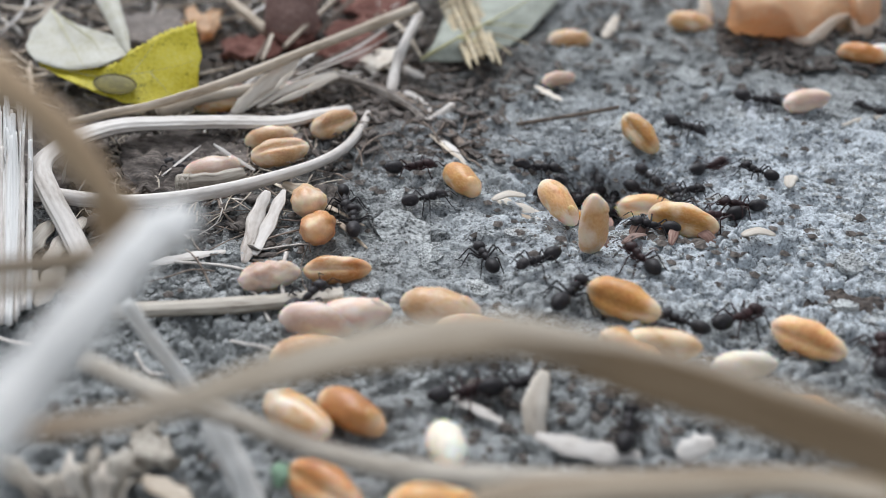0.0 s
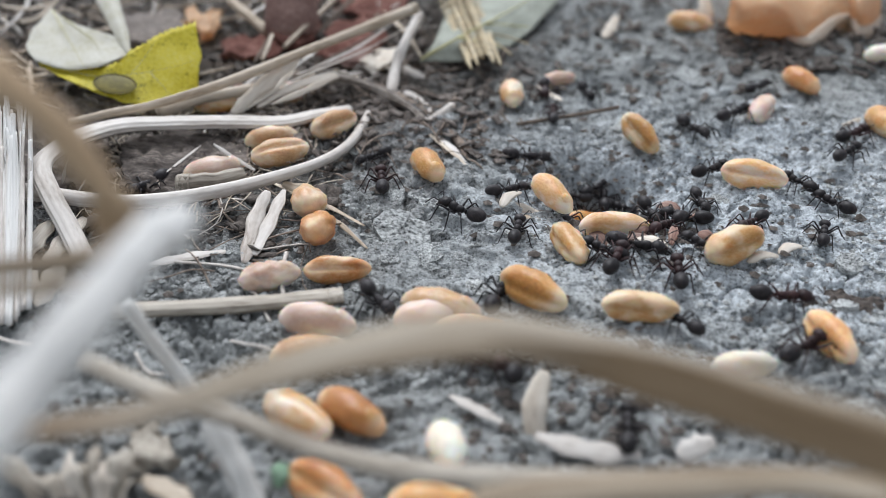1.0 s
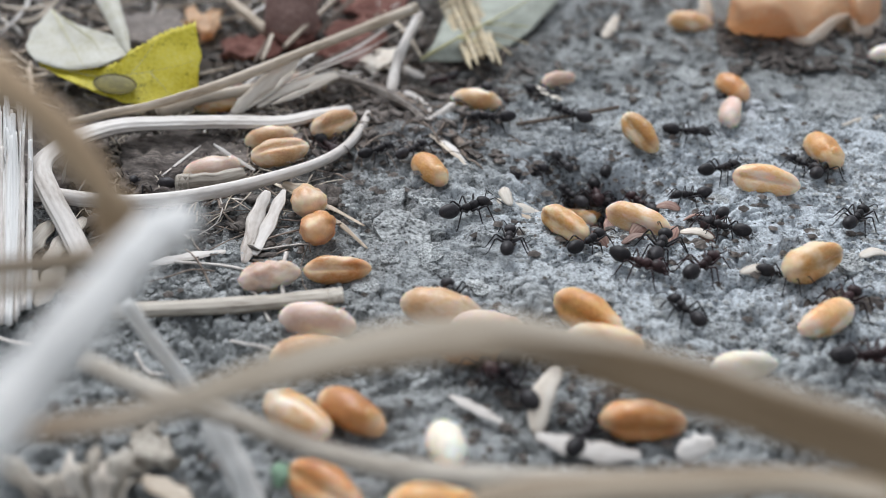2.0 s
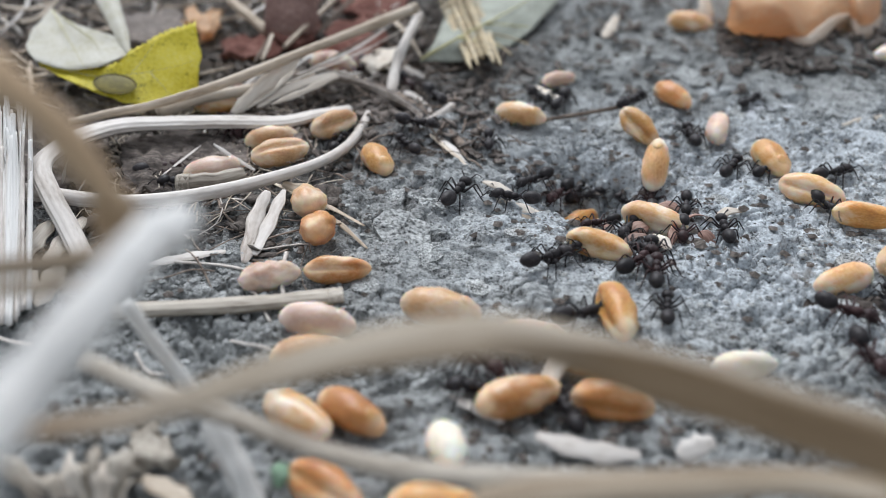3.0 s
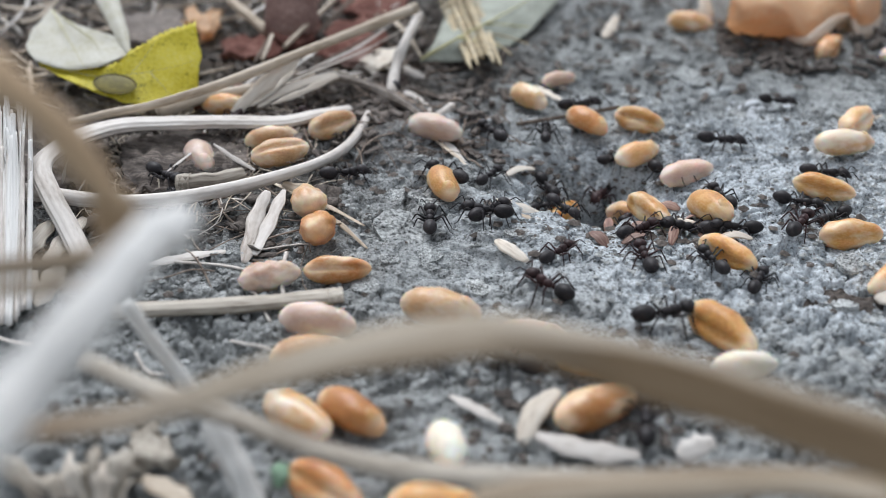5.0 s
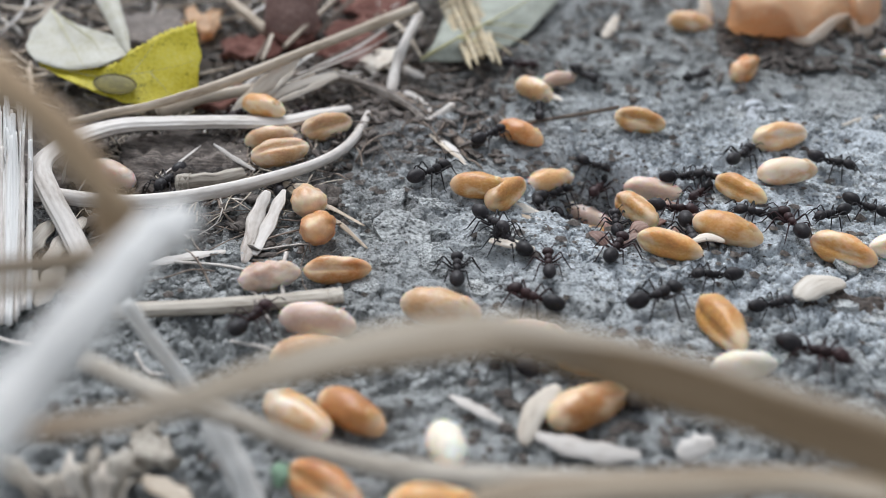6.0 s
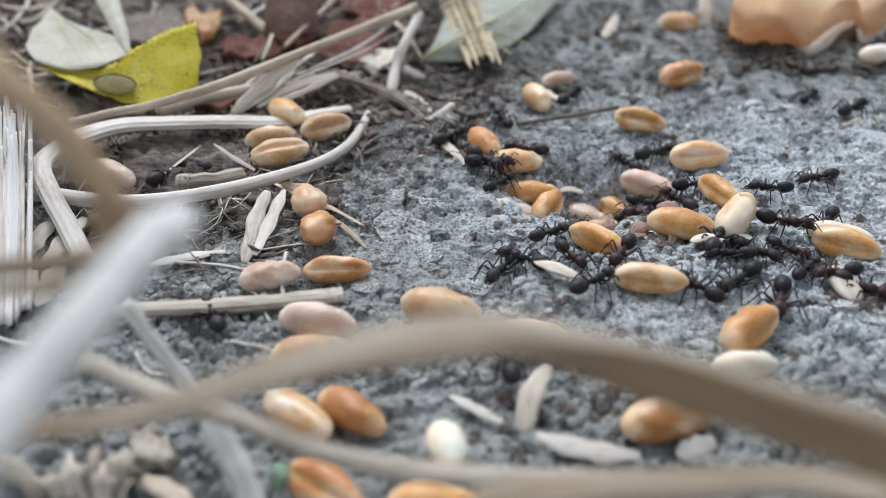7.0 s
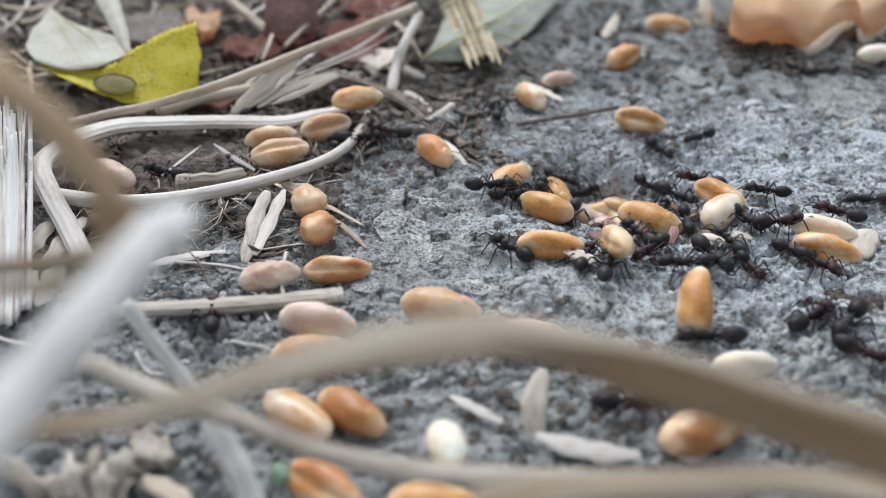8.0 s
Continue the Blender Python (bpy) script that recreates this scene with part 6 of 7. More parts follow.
    drag("orange", 3, 180, 1.01, [(0.0, 2.18, 56.73, 0.0), (1.5, 2.18, 56.73, 0.0), (3.0, 5.4, 50.72, 17.2), (3.5, 6.86, 50.13, 11.7), (4.0, 9.67, 49.84, 7.2), (4.5, 10.89, 49.61, 16.7), (6.0, 10.14, 49.84, 26.6), (6.5, 12.22, 49.84, -3.0), (7.0, 15.16, 47.8, 11.1), (7.5, 16.9, 47.04, 13.2), (8.0, 17.43, 46.87, 19.4)])
    drag("orange", 0, 80, 0.91, [(0.0, 24.96, 48.52, -15.6), (0.5, 24.96, 48.52, -15.6), (1.0, 21.33, 49.38, -15.6), (1.5, 15.3, 47.58, -0.0), (3.0, 11.86, 50.07, -15.4), (3.5, 9.07, 50.78, 29.4), (4.0, 11.98, 50.84, -23.0), (4.5, 14.05, 52.48, -24.1), (6.0, 16.03, 52.24, -24.1), (8.0, 16.03, 52.24, -24.1)])
    drag("pale", 3, 180, 0.93, [(0.0, 17.17, 123.13, 0.0), (0.5, 11.93, 114.91, -70.4), (1.0, 8.11, 104.12, -90.3), (1.5, 2.12, 103.62, -9.9), (3.0, 8.77, 98.27, -22.8), (3.5, 8.34, 98.57, 60.3), (4.0, 9.82, 97.12, -21.6), (4.5, 9.91, 99.94, -57.0), (6.0, 10.86, 105.29, -52.4), (6.5, 11.25, 101.99, -63.6), (7.0, 11.03, 103.29, -74.4), (7.5, 10.54, 103.79, -72.1), (8.0, 10.33, 103.62, -68.3)])
    drag("pink", 1, 90, 0.98, [(0.0, 41.86, 101.19, 20.7), (0.5, 38.16, 100.56, 59.7), (1.0, 36.39, 99.77, 56.7), (1.5, 34.65, 99.31, 69.1), (3.0, 30.41, 95.58, 72.2), (3.5, 31.38, 90.49, 20.9), (4.0, 29.88, 92.65, 65.5), (4.5, 27.08, 87.65, 43.2), (6.0, 21.76, 85.52, -22.5), (6.5, 19.74, 87.21, 3.4), (7.0, 21.41, 86.98, -36.8), (7.5, 19.46, 85.47, -59.2), (8.0, 18.11, 85.25, -4.7)])
    drag("orange", 0, 90, 1.0, [(0.0, 67.66, 118.9, 0.0), (3.0, 61.93, 115.89, 0.0), (3.5, 56.51, 115.89, 0.0), (4.0, 54.11, 115.3, -17.8), (4.5, 53.85, 120.57, 56.6), (6.0, 37.65, 111.68, 53.0), (6.5, 32.95, 110.21, 51.9), (7.0, 29.13, 108.94, 26.4), (7.5, 26.09, 113.75, 45.5), (8.0, 23.16, 115.49, 46.4)])
    drag("pale", 3, 180, 1.02, [(0.0, 34.51, 128.77, -30.5), (6.0, 34.51, 128.77, -30.5), (6.5, 34.06, 129.24, -24.8), (7.0, 33.66, 129.94, -15.4), (7.5, 32.63, 129.94, -15.3), (8.0, 31.88, 130.18, -15.5)])
    drag("pink", 3, 170, 1.02, [(0.0, -18.1, 103.29, 25.0), (1.5, -18.1, 103.29, 25.0), (3.0, -13.79, 113.37, -24.3), (3.5, -13.93, 113.37, -24.3), (4.0, -13.58, 112.61, -72.6), (4.5, -9.8, 99.4, -35.0), (5.2, 4.0, 92.0, -30.0), (5.8, 15.2, 87.2, -40.0), (8.0, 15.2, 87.2, -40.0)])
    drag("amber", 3, 180, 0.89, [(0.0, -25.6, 100.2, 0.0, 0.0, 0.0), (4.5, -25.6, 100.2, 0.0, 0.0, 0.0), (6.0, -19.53, 95.49, -31.9, 0.0, 0.9), (6.5, -18.14, 98.69, -18.3, 0.0, 1.0), (7.0, -16.94, 95.05, -45.6, 0.0, 0.9), (7.5, -12.3, 93.45, -10.0, 0.0, 2.4), (8.0, -9.44, 97.3, 15.0, 0.0, 1.4)])
    drag("tan", 0, 60, 0.92, [(0.0, -11.79, 93.98, 42.6), (4.5, -11.79, 93.98, 42.6), (6.0, -12.53, 93.41, 31.4), (8.0, -12.63, 93.27, 31.2)])
    drag("pink", 3, 180, 0.99, [(0.0, -23.15, 85.28, 22.3), (3.0, -23.15, 85.28, 22.3), (3.5, -23.32, 85.52, -64.7), (4.0, -22.51, 89.08, -74.8), (4.5, -22.33, 89.34, -75.0), (6.0, -33.3, 84.31, -32.1), (8.0, -33.3, 84.31, -32.1)])
    drag("pink", 3, 180, 0.96, [(0.0, -7.04, 59.8, 13.7), (0.5, -4.59, 59.43, 13.4), (1.0, -0.84, 59.8, 9.7), (1.5, 1.36, 58.92, -8.2), (3.0, 6.45, 56.73, 0.0), (8.0, 6.45, 56.73, 0.0)])
    drag("cream", 3, 180, 0.91, [(0.0, 55.76, 114.91, 0.0), (6.0, 58.64, 114.91, 0.0), (6.5, 55.76, 114.52, 0.0), (8.0, 55.62, 114.91, 0.0)])
    blow(1.2, 2.6, [(0.0, 34.74, 83.15, 59.4, 0), (0.5, 34.14, 77.26, 47.0, 0), (1.0, 30.83, 70.83, 29.0, 0), (1.5, 33.7, 69.71, 16.3, 0), (3.0, 42.83, 70.81, 0.0, 0), (8.0, 43.83, 70.81, 0.0, 0)])
    blow(1.5, 4.2, [(0.0, 15.13, 86.68, 60.2, 0), (1.5, 15.13, 86.68, 60.2, 0), (3.0, 15.4, 87.22, 57.8, 0), (3.5, 7.04, 74.01, 113.6, 0), (4.0, 7.53, 64.31, 132.6, 0), (4.5, 6.04, 68.13, 113.4, 0), (6.0, 6.06, 70.92, 162.3, 0), (6.5, 5.79, 66.39, 132.5, 0), (7.0, 9.57, 65.97, 145.4, 0), (7.5, 11.99, 68.18, 143.3, 0), (8.0, 11.99, 68.18, 143.3, 0)])
    blow(1.2, 3.4, [(0.0, 6.37, 79.84, 10.5, 0), (1.5, 6.62, 79.43, 75.3, 0), (3.0, 5.35, 81.59, 142.0, 0), (3.5, 3.71, 82.64, 131.2, 0), (4.0, 2.11, 81.84, 128.3, 0), (4.5, 5.52, 85.22, 63.6, 0), (6.0, 10.76, 88.74, 6.6, 0), (6.5, 11.98, 88.85, 10.4, 0), (7.0, 13.5, 89.07, -4.8, 0), (7.5, 15.0, 88.99, -25.1, 0), (8.0, 15.84, 88.06, -32.2, 0)])
    blow(2.6, 5.0, [(0.0, 41.24, 60.8, 0.0, 0), (4.5, 40.11, 62.33, 0.0, 0), (6.0, 30.97, 63.75, 27.5, 0), (6.5, 32.7, 64.72, 27.5, 0), (7.0, 33.93, 65.54, 88.2, 0), (7.5, 35.83, 68.11, 60.3, 0), (8.0, 37.92, 71.75, 60.2, 0)])
    blow(1.3, 3.0, [(0.0, 21.28, 77.22, -1.7, 0), (1.0, 18.42, 71.24, -26.1, 0), (1.5, 23.64, 74.17, -11.3, 0), (3.0, 19.29, 71.8, -65.1, 0), (3.5, 17.42, 76.42, -18.3, 0), (4.0, 21.65, 71.09, 16.8, 0), (4.5, 21.72, 76.88, 30.1, 0), (6.0, 23.38, 71.0, -2.6, 0), (8.0, 23.38, 71.0, -2.6, 0)])
    blow(1.7, 5.4, [(0.0, 6.77, 49.47, 79.7, 40.0), (1.0, 6.77, 49.47, 79.7, 40.0), (1.5, 6.73, 48.82, 78.1, 30.0), (3.0, 8.94, 53.78, 48.7, 10.0), (3.5, 8.94, 53.78, 48.7, 10.0), (4.0, 6.32, 49.08, 52.6, 10.0), (4.5, 6.7, 49.36, 56.8, 10.0), (6.0, 6.79, 49.17, 58.2, 15.0), (6.5, 6.34, 50.08, 64.9, 25.0), (7.0, 6.57, 50.44, 66.4, 25.0), (7.5, 6.67, 49.59, 81.6, 40.0), (8.0, 6.75, 49.59, 81.6, 40.0)])
    blow(1.2, 3.0, [(0.0, 28.16, 72.02, -1.7, 0), (0.5, 28.61, 71.81, -1.4, 0), (1.0, 27.81, 69.01, 16.4, 0), (1.5, 26.6, 63.11, -9.0, 0), (3.0, 26.91, 76.85, 26.8, 0), (3.5, 26.88, 72.88, -61.6, 0), (4.0, 26.11, 71.89, -2.6, 0), (8.0, 26.11, 71.89, -2.6, 0)])
    crawl(BLACK_ANTS, 0.79, [(0, -1.6, 78.4, 22.0), (0.5, 4.5, 75.0, -77.2), (1, 6.5, 81.7, 14.9), (1.5, -2.7, 87.7, 22.2), (3, -3.8, 90.3, 122.7), (3.5, 15.0, 88.7, 121.9), (4, 18.4, 87.0, 133.3), (4.5, 18.4, 87.0, 147.6), (6, 20.8, 82.6, 141.5), (6.5, 16.8, 89.5, 164.1), (7, 19.1, 83.2, 124.8), (7.5, 16.1, 85.7, 178.5), (8, 12.4, 79.3, -111.6)])
    crawl(BLACK_ANTS, 0.82, [(0, 3.7, 69.3, 109.4), (0.5, 0.8, 69.4, 175.4), (1, 13.8, 69.1, 141.3), (1.5, 11.5, 71.7, 80.8), (3, 16.4, 70.3, -22.1), (3.5, 19.6, 70.1, -86.4), (4, 26.3, 75.8, -104.6), (4.5, 25.5, 73.0, 175.1), (6, 29.2, 75.9, 164.9), (6.5, 26.8, 68.5, 47.3), (7, 27.5, 69.9, -40.0), (7.5, 27.7, 70.8, -89.0), (8, 22.8, 76.3, -93.4)])
    crawl(BROWN_ANTS, 0.89, [(0, -3.1, 84.9, 12.2), (0.5, -5.5, 82.0, 97.6), (1, -6.0, 82.0, 95.5), (1.5, -7.7, 86.4, -36.6), (3, -22.7, 94.0, -66.6), (3.5, -24.2, 92.6, 97.0), (4, -24.3, 97.8, -66.4), (4.5, -22.6, 97.1, -93.7), (6, -22.6, 97.1, -108.4), (6.5, -23.6, 86.4, 40.2), (7, -22.8, 85.2, -29.4), (7.5, -21.4, 85.8, 100.7), (8, -21.4, 85.8, 113.4)])
    crawl(BLACK_ANTS, 0.89, [(0, 10.1, 88.9, -14.2), (0.5, 9.2, 88.7, -37.4), (1, 9.0, 90.1, -12.3), (1.5, 8.4, 93.4, 120.0), (3, -0.9, 102.0, -63.7), (3.5, -2.2, 99.6, -62.9), (4, 9.4, 100.4, 39.6), (4.5, 5.3, 93.9, 146.4), (6, 5.1, 92.8, 44.8), (6.5, 2.5, 91.8, 46.0), (7, 1.0, 92.4, 39.6), (7.5, -17.1, 100.9, 80.7), (8, -8.7, 91.7, 6.2)])
    crawl(BLACK_ANTS, 0.77, [(0, 16.7, 90.7, -88.1), (0.5, 16.9, 111.5, 40.7), (1, 17.2, 105.8, -78.4), (1.5, 12.6, 106.2, -24.8), (3, 11.4, 104.1, -61.3), (3.5, 10.7, 104.5, -67.7), (4, 13.7, 98.2, 37.6), (4.5, 11.5, 94.4, 85.1), (6, 11.0, 99.7, 85.1), (6.5, 5.7, 103.6, 116.3), (7, 6.7, 96.7, 106.5), (7.5, 6.3, 96.7, 87.1), (8, 6.1, 98.9, 87.3)])
    crawl(BROWN_ANTS, 0.76, [(0, 17.0, 88.3, 84.5), (0.5, 17.5, 87.6, 141.7), (1, 12.5, 98.9, 84.4), (1.5, 5.2, 107.0, 180.0), (3, -10.3, 113.8, -89.6), (3.5, -10.1, 111.5, -73.8), (4, -14.2, 98.1, 136.1), (4.5, -15.1, 97.1, 122.2), (6, -15.1, 97.1, 108.6), (6.5, -15.1, 97.1, 125.6), (7, -15.1, 97.1, 114.8), (7.5, -21.3, 98.9, 75.0), (8, -21.3, 98.9, 61.9)])
    crawl(BLACK_ANTS, 0.74, [(0, 21.6, 88.1, -67.8), (0.5, 17.7, 85.0, -82.8), (1, 13.7, 88.5, 165.3), (1.5, 15.6, 89.6, -62.9), (3, 4.9, 92.0, -92.2), (3.5, 5.5, 91.6, 87.5), (4, 10.4, 93.0, 68.5), (4.5, 1.7, 83.3, 74.4), (6, 14.0, 87.9, -4.7), (6.5, 12.7, 74.1, 37.7), (7, 9.7, 72.8, 28.6), (7.5, 8.6, 71.0, 37.1), (8, 7.3, 80.9, -78.0)])
    crawl(BLACK_ANTS, 0.89, [(0, 26.9, 95.9, -45.7), (0.5, 27.1, 96.7, -62.0), (1, 27.8, 95.9, -62.3), (1.5, 26.8, 95.2, -61.2), (3, 27.2, 94.5, 92.4), (3.5, 24.2, 89.4, -100.2), (4, 27.1, 92.5, -102.3), (4.5, 29.7, 94.5, -46.4), (6, 31.5, 89.7, 46.5), (6.5, 25.3, 88.1, 60.2), (7, 22.9, 91.3, 23.3), (7.5, 22.4, 86.3, 5.1), (8, 23.6, 83.3, -47.2)])
    crawl(BROWN_ANTS, 0.91, [(0, 27.8, 87.7, 30.4), (0.5, 41.3, 91.7, 37.7), (1, 44.0, 92.3, 32.3), (1.5, 57.6, 92.3, 3.4), (3, 55.8, 92.3, -61.9), (3.5, 57.2, 92.3, 23.1), (4, 53.8, 92.3, -4.9), (4.5, 53.5, 92.3, 29.4), (6, 57.6, 92.3, -2.7), (6.5, 56.6, 92.3, -61.3), (7, 55.9, 92.3, 23.9), (7.5, 57.9, 92.3, 35.7), (8, 54.8, 92.3, -16.0)])
    crawl(BLACK_ANTS, 0.74, [(0, 24.5, 83.8, 6.0), (0.5, 25.0, 82.4, 147.9), (1, 25.1, 80.4, -84.2), (1.5, 24.9, 83.0, 167.4), (3, 23.8, 80.6, -102.8), (3.5, 22.4, 85.8, -79.1), (4, 19.8, 90.0, 39.9), (4.5, 19.6, 90.8, 32.0), (6, 16.4, 91.5, -41.3), (6.5, 16.0, 90.3, -49.7), (7, 21.0, 84.4, -16.1), (7.5, 19.4, 80.9, -94.5), (8, 21.3, 79.8, 67.0)])
    crawl(BLACK_ANTS, 0.75, [(0, 32.2, 86.0, 134.0), (0.5, 30.9, 82.0, -132.1), (1, 35.4, 83.4, 124.4), (1.5, 36.1, 84.3, 133.8), (2.2, 37.6, 88.2, 120.0), (3, 33.2, 86.4, 40.3), (3.5, 35.4, 81.5, 24.4), (4, 39.3, 75.7, 45.4), (4.5, 36.8, 76.7, -150.0), (6, 36.7, 77.3, -154.9), (6.5, 34.5, 82.9, 177.9), (7, 31.6, 80.7, 174.0), (7.5, 31.2, 80.2, 151.2), (8, 31.2, 80.2, 162.3)])
    crawl(BROWN_ANTS, 0.75, [(0, 28.1, 77.8, 167.4), (0.5, 25.9, 71.4, 75.4), (1, 28.2, 74.4, -142.3), (1.5, 27.2, 76.2, -135.5), (3, 21.9, 73.9, -103.0), (3.5, 21.8, 81.0, 54.2), (4, 21.2, 80.8, -61.5), (4.5, 10.9, 71.7, 14.9), (6, 8.9, 66.8, 87.4), (6.5, 10.4, 67.2, -32.5), (7, 11.0, 68.1, -62.7), (7.5, 9.6, 66.4, 51.4), (8, 12.2, 68.1, 68.5)])
    crawl(BLACK_ANTS, 0.95, [(0, 37.2, 103.6, -26.5), (0.5, 35.4, 100.9, 21.0), (1, 32.9, 98.4, 35.2), (1.5, 14.8, 96.8, 83.5), (3, 13.8, 103.6, -113.3), (3.5, 17.0, 85.3, -103.4), (4, 15.1, 80.0, -166.4), (4.5, 17.9, 84.4, -116.2), (6, 13.8, 84.3, 112.9), (6.5, 14.9, 84.1, 57.0), (7, 15.5, 88.0, -81.3), (7.5, 14.3, 88.0, 44.3), (8, 14.9, 84.6, -8.5)])
    crawl(BLACK_ANTS, 0.74, [(0, 48.9, 100.4, 128.3), (0.5, 43.5, 107.9, 35.8), (1, 38.1, 107.0, 36.4), (1.5, 34.2, 106.2, 42.3), (3, 36.2, 103.6, 45.2), (3.5, 45.4, 99.6, -39.8), (4, 44.6, 101.2, 34.3), (4.5, 42.1, 100.4, -20.4), (6, 31.2, 109.7, 30.4), (6.5, 28.0, 112.4, 50.7), (7, 43.4, 104.5, 49.1), (7.5, 34.0, 98.1, -86.5), (8, 28.1, 94.5, -152.1)])
    crawl(BROWN_ANTS, 0.85, [(0, 16.9, 67.7, 114.2), (0.5, 20.4, 66.8, 77.8), (1, 19.6, 65.5, 83.7), (1.5, 23.3, 67.0, 35.0), (3, 17.7, 65.3, 79.2), (3.5, 20.2, 67.2, 83.3), (4, 18.2, 68.6, 79.0), (4.5, 18.2, 68.2, 108.0), (6, 15.1, 69.6, 63.2), (6.5, 17.3, 65.5, -135.0), (7, 15.3, 68.2, -119.3), (7.5, 19.5, 69.4, 23.9), (8, 18.0, 69.6, -136.3)])
    crawl(BLACK_ANTS, 0.92, [(0, 10.3, 62.4, 55.0), (0.5, 5.3, 62.7, 57.4), (1, 4.6, 63.1, 68.9), (1.5, 6.1, 51.9, 85.8), (3, 2.6, 51.6, 174.3), (3.5, 2.2, 51.3, -61.2), (4, 4.7, 51.6, -151.4), (4.5, 4.8, 54.4, 154.2), (6, 4.8, 54.4, 136.3), (6.5, 4.8, 54.4, 103.6), (7, 4.8, 54.4, 93.8), (7.5, 4.8, 54.4, 106.4), (8, 20.2, 57.0, 180.0)])
    crawl(BLACK_ANTS, 0.76, [(0, 18.5, 58.9, 145.5), (0.5, 16.9, 62.3, 106.8), (1, 18.4, 59.1, 130.1), (1.5, 19.8, 60.7, 122.0), (3, 17.8, 60.9, 78.8), (3.5, 21.7, 57.7, -64.2), (4, 22.0, 60.4, 95.5), (4.5, 23.1, 68.6, 81.7), (6, 22.8, 65.8, 179.7), (6.5, 21.2, 65.1, -129.9), (7, 24.8, 69.0, 179.4), (7.5, 27.4, 66.3, 101.7), (8, 25.3, 70.9, 109.0)])
    crawl(BROWN_ANTS, 0.88, [(0, 23.3, 59.9, 27.6), (0.5, 24.4, 60.4, 27.6), (1, 27.5, 62.5, -9.2), (1.5, 32.2, 62.3, 75.9), (3, 32.1, 60.7, -38.0), (3.5, 36.8, 69.9, -110.5), (4, 36.6, 69.7, 69.5), (4.5, 33.6, 74.7, 34.9), (6, 31.6, 73.7, 100.7), (6.5, 31.0, 71.8, 39.2), (7, 31.1, 73.7, -22.5), (7.5, 30.6, 72.2, 47.0), (8, 30.6, 73.7, 10.0)])
    crawl(BLACK_ANTS, 0.8, [(0, 19.4, 74.9, 161.0), (0.5, 19.1, 71.2, 177.4), (1, 22.6, 70.1, 134.2), (1.5, 25.6, 74.1, 171.9), (3, 25.7, 73.9, 89.7), (3.5, 25.9, 75.6, 117.0), (4, 27.6, 74.2, 105.2), (4.5, 27.1, 77.5, 101.8), (6, 27.4, 84.6, 160.9), (6.5, 32.3, 86.3, -144.7), (7, 37.8, 84.6, -162.1), (7.5, 33.1, 92.3, -66.9), (8, 23.3, 91.7, -65.4)])
    crawl(BLACK_ANTS, 0.87, [(0, -10.9, 62.4, 57.8), (0.5, -8.8, 61.9, 72.2), (1, -5.2, 62.1, -57.5), (1.5, -3.3, 61.0, 147.4), (3, 9.0, 67.7, 23.2), (3.5, 9.9, 69.3, 122.2), (4, 5.8, 76.8, 88.6), (4.5, 4.5, 77.7, 87.5), (6, 4.4, 73.4, -55.1), (6.5, 4.9, 72.9, 66.5), (7, 5.1, 67.2, -123.8), (7.5, 3.1, 80.1, -113.8), (8, 4.8, 81.4, 4.7)])
    crawl(BROWN_ANTS, 0.83, [(0, -24.5, 88.1, 35.5), (0.5, -24.5, 88.1, -35.7), (1, -24.5, 88.1, -19.9), (1.5, -24.5, 88.1, -37.5), (3, -28.9, 85.8, 14.9), (3.5, -26.3, 84.6, -57.9), (4, -25.8, 82.2, 75.9), (4.5, -33.5, 87.7, 87.6), (6, -36.3, 70.8, 150.7), (6.5, -36.3, 70.8, 125.1), (7, -36.3, 70.8, 149.0), (7.5, -36.3, 70.8, 140.0), (8, -36.3, 70.8, 130.1)])
    crawl(BLACK_ANTS, 0.75, [(0, -9.3, 78.3, -80.1), (0.5, -8.7, 76.7, -85.4), (1, -7.3, 88.6, -140.5), (1.5, -5.5, 88.3, 11.3), (3, -11.1, 91.7, 75.6), (3.5, -10.2, 88.3, 31.9), (4, -6.9, 82.5, 130.3), (4.5, -25.5, 81.1, -28.2), (6, -24.3, 81.7, -5.6), (6.5, -23.6, 80.0, 102.3), (7, -23.6, 80.0, 85.5), (7.5, -19.9, 78.9, 100.5), (8, -21.1, 82.2, 100.8)])
    crawl(BLACK_ANTS, 0.93, [(0, -8.2, 74.7, 94.6), (0.5, -1.0, 77.5, 62.1), (1, 1.6, 76.3, 142.1), (1.5, 2.4, 75.7, 24.9), (3, 1.4, 80.1, 62.2), (3.5, 0.6, 80.2, 89.7), (4, -0.9, 81.5, 95.3), (4.5, 1.0, 83.0, -173.6), (6, -1.2, 83.0, 40.1), (6.5, -0.2, 89.7, 68.6), (7, 4.4, 86.8, -53.4), (7.5, 3.9, 90.0, 18.5), (8, 8.8, 84.0, 47.3)])
    crawl(BROWN_ANTS, 0.84, [(0, 1.4, 51.3, 14.8), (0.5, 2.8, 54.4, -5.5), (1, 2.8, 54.4, -24.9), (1.5, 2.8, 54.4, -65.6), (3, 2.8, 54.4, -50.0), (3.5, 2.8, 54.4, -21.6), (4, 2.8, 54.4, -63.8), (4.5, 2.8, 54.4, -56.2), (6, -14.7, 58.9, 60.8), (6.5, -18.3, 60.7, 101.6), (7, -18.3, 60.7, 115.6), (7.5, -18.3, 60.7, 118.4), (8, -18.3, 60.7, 99.1)])
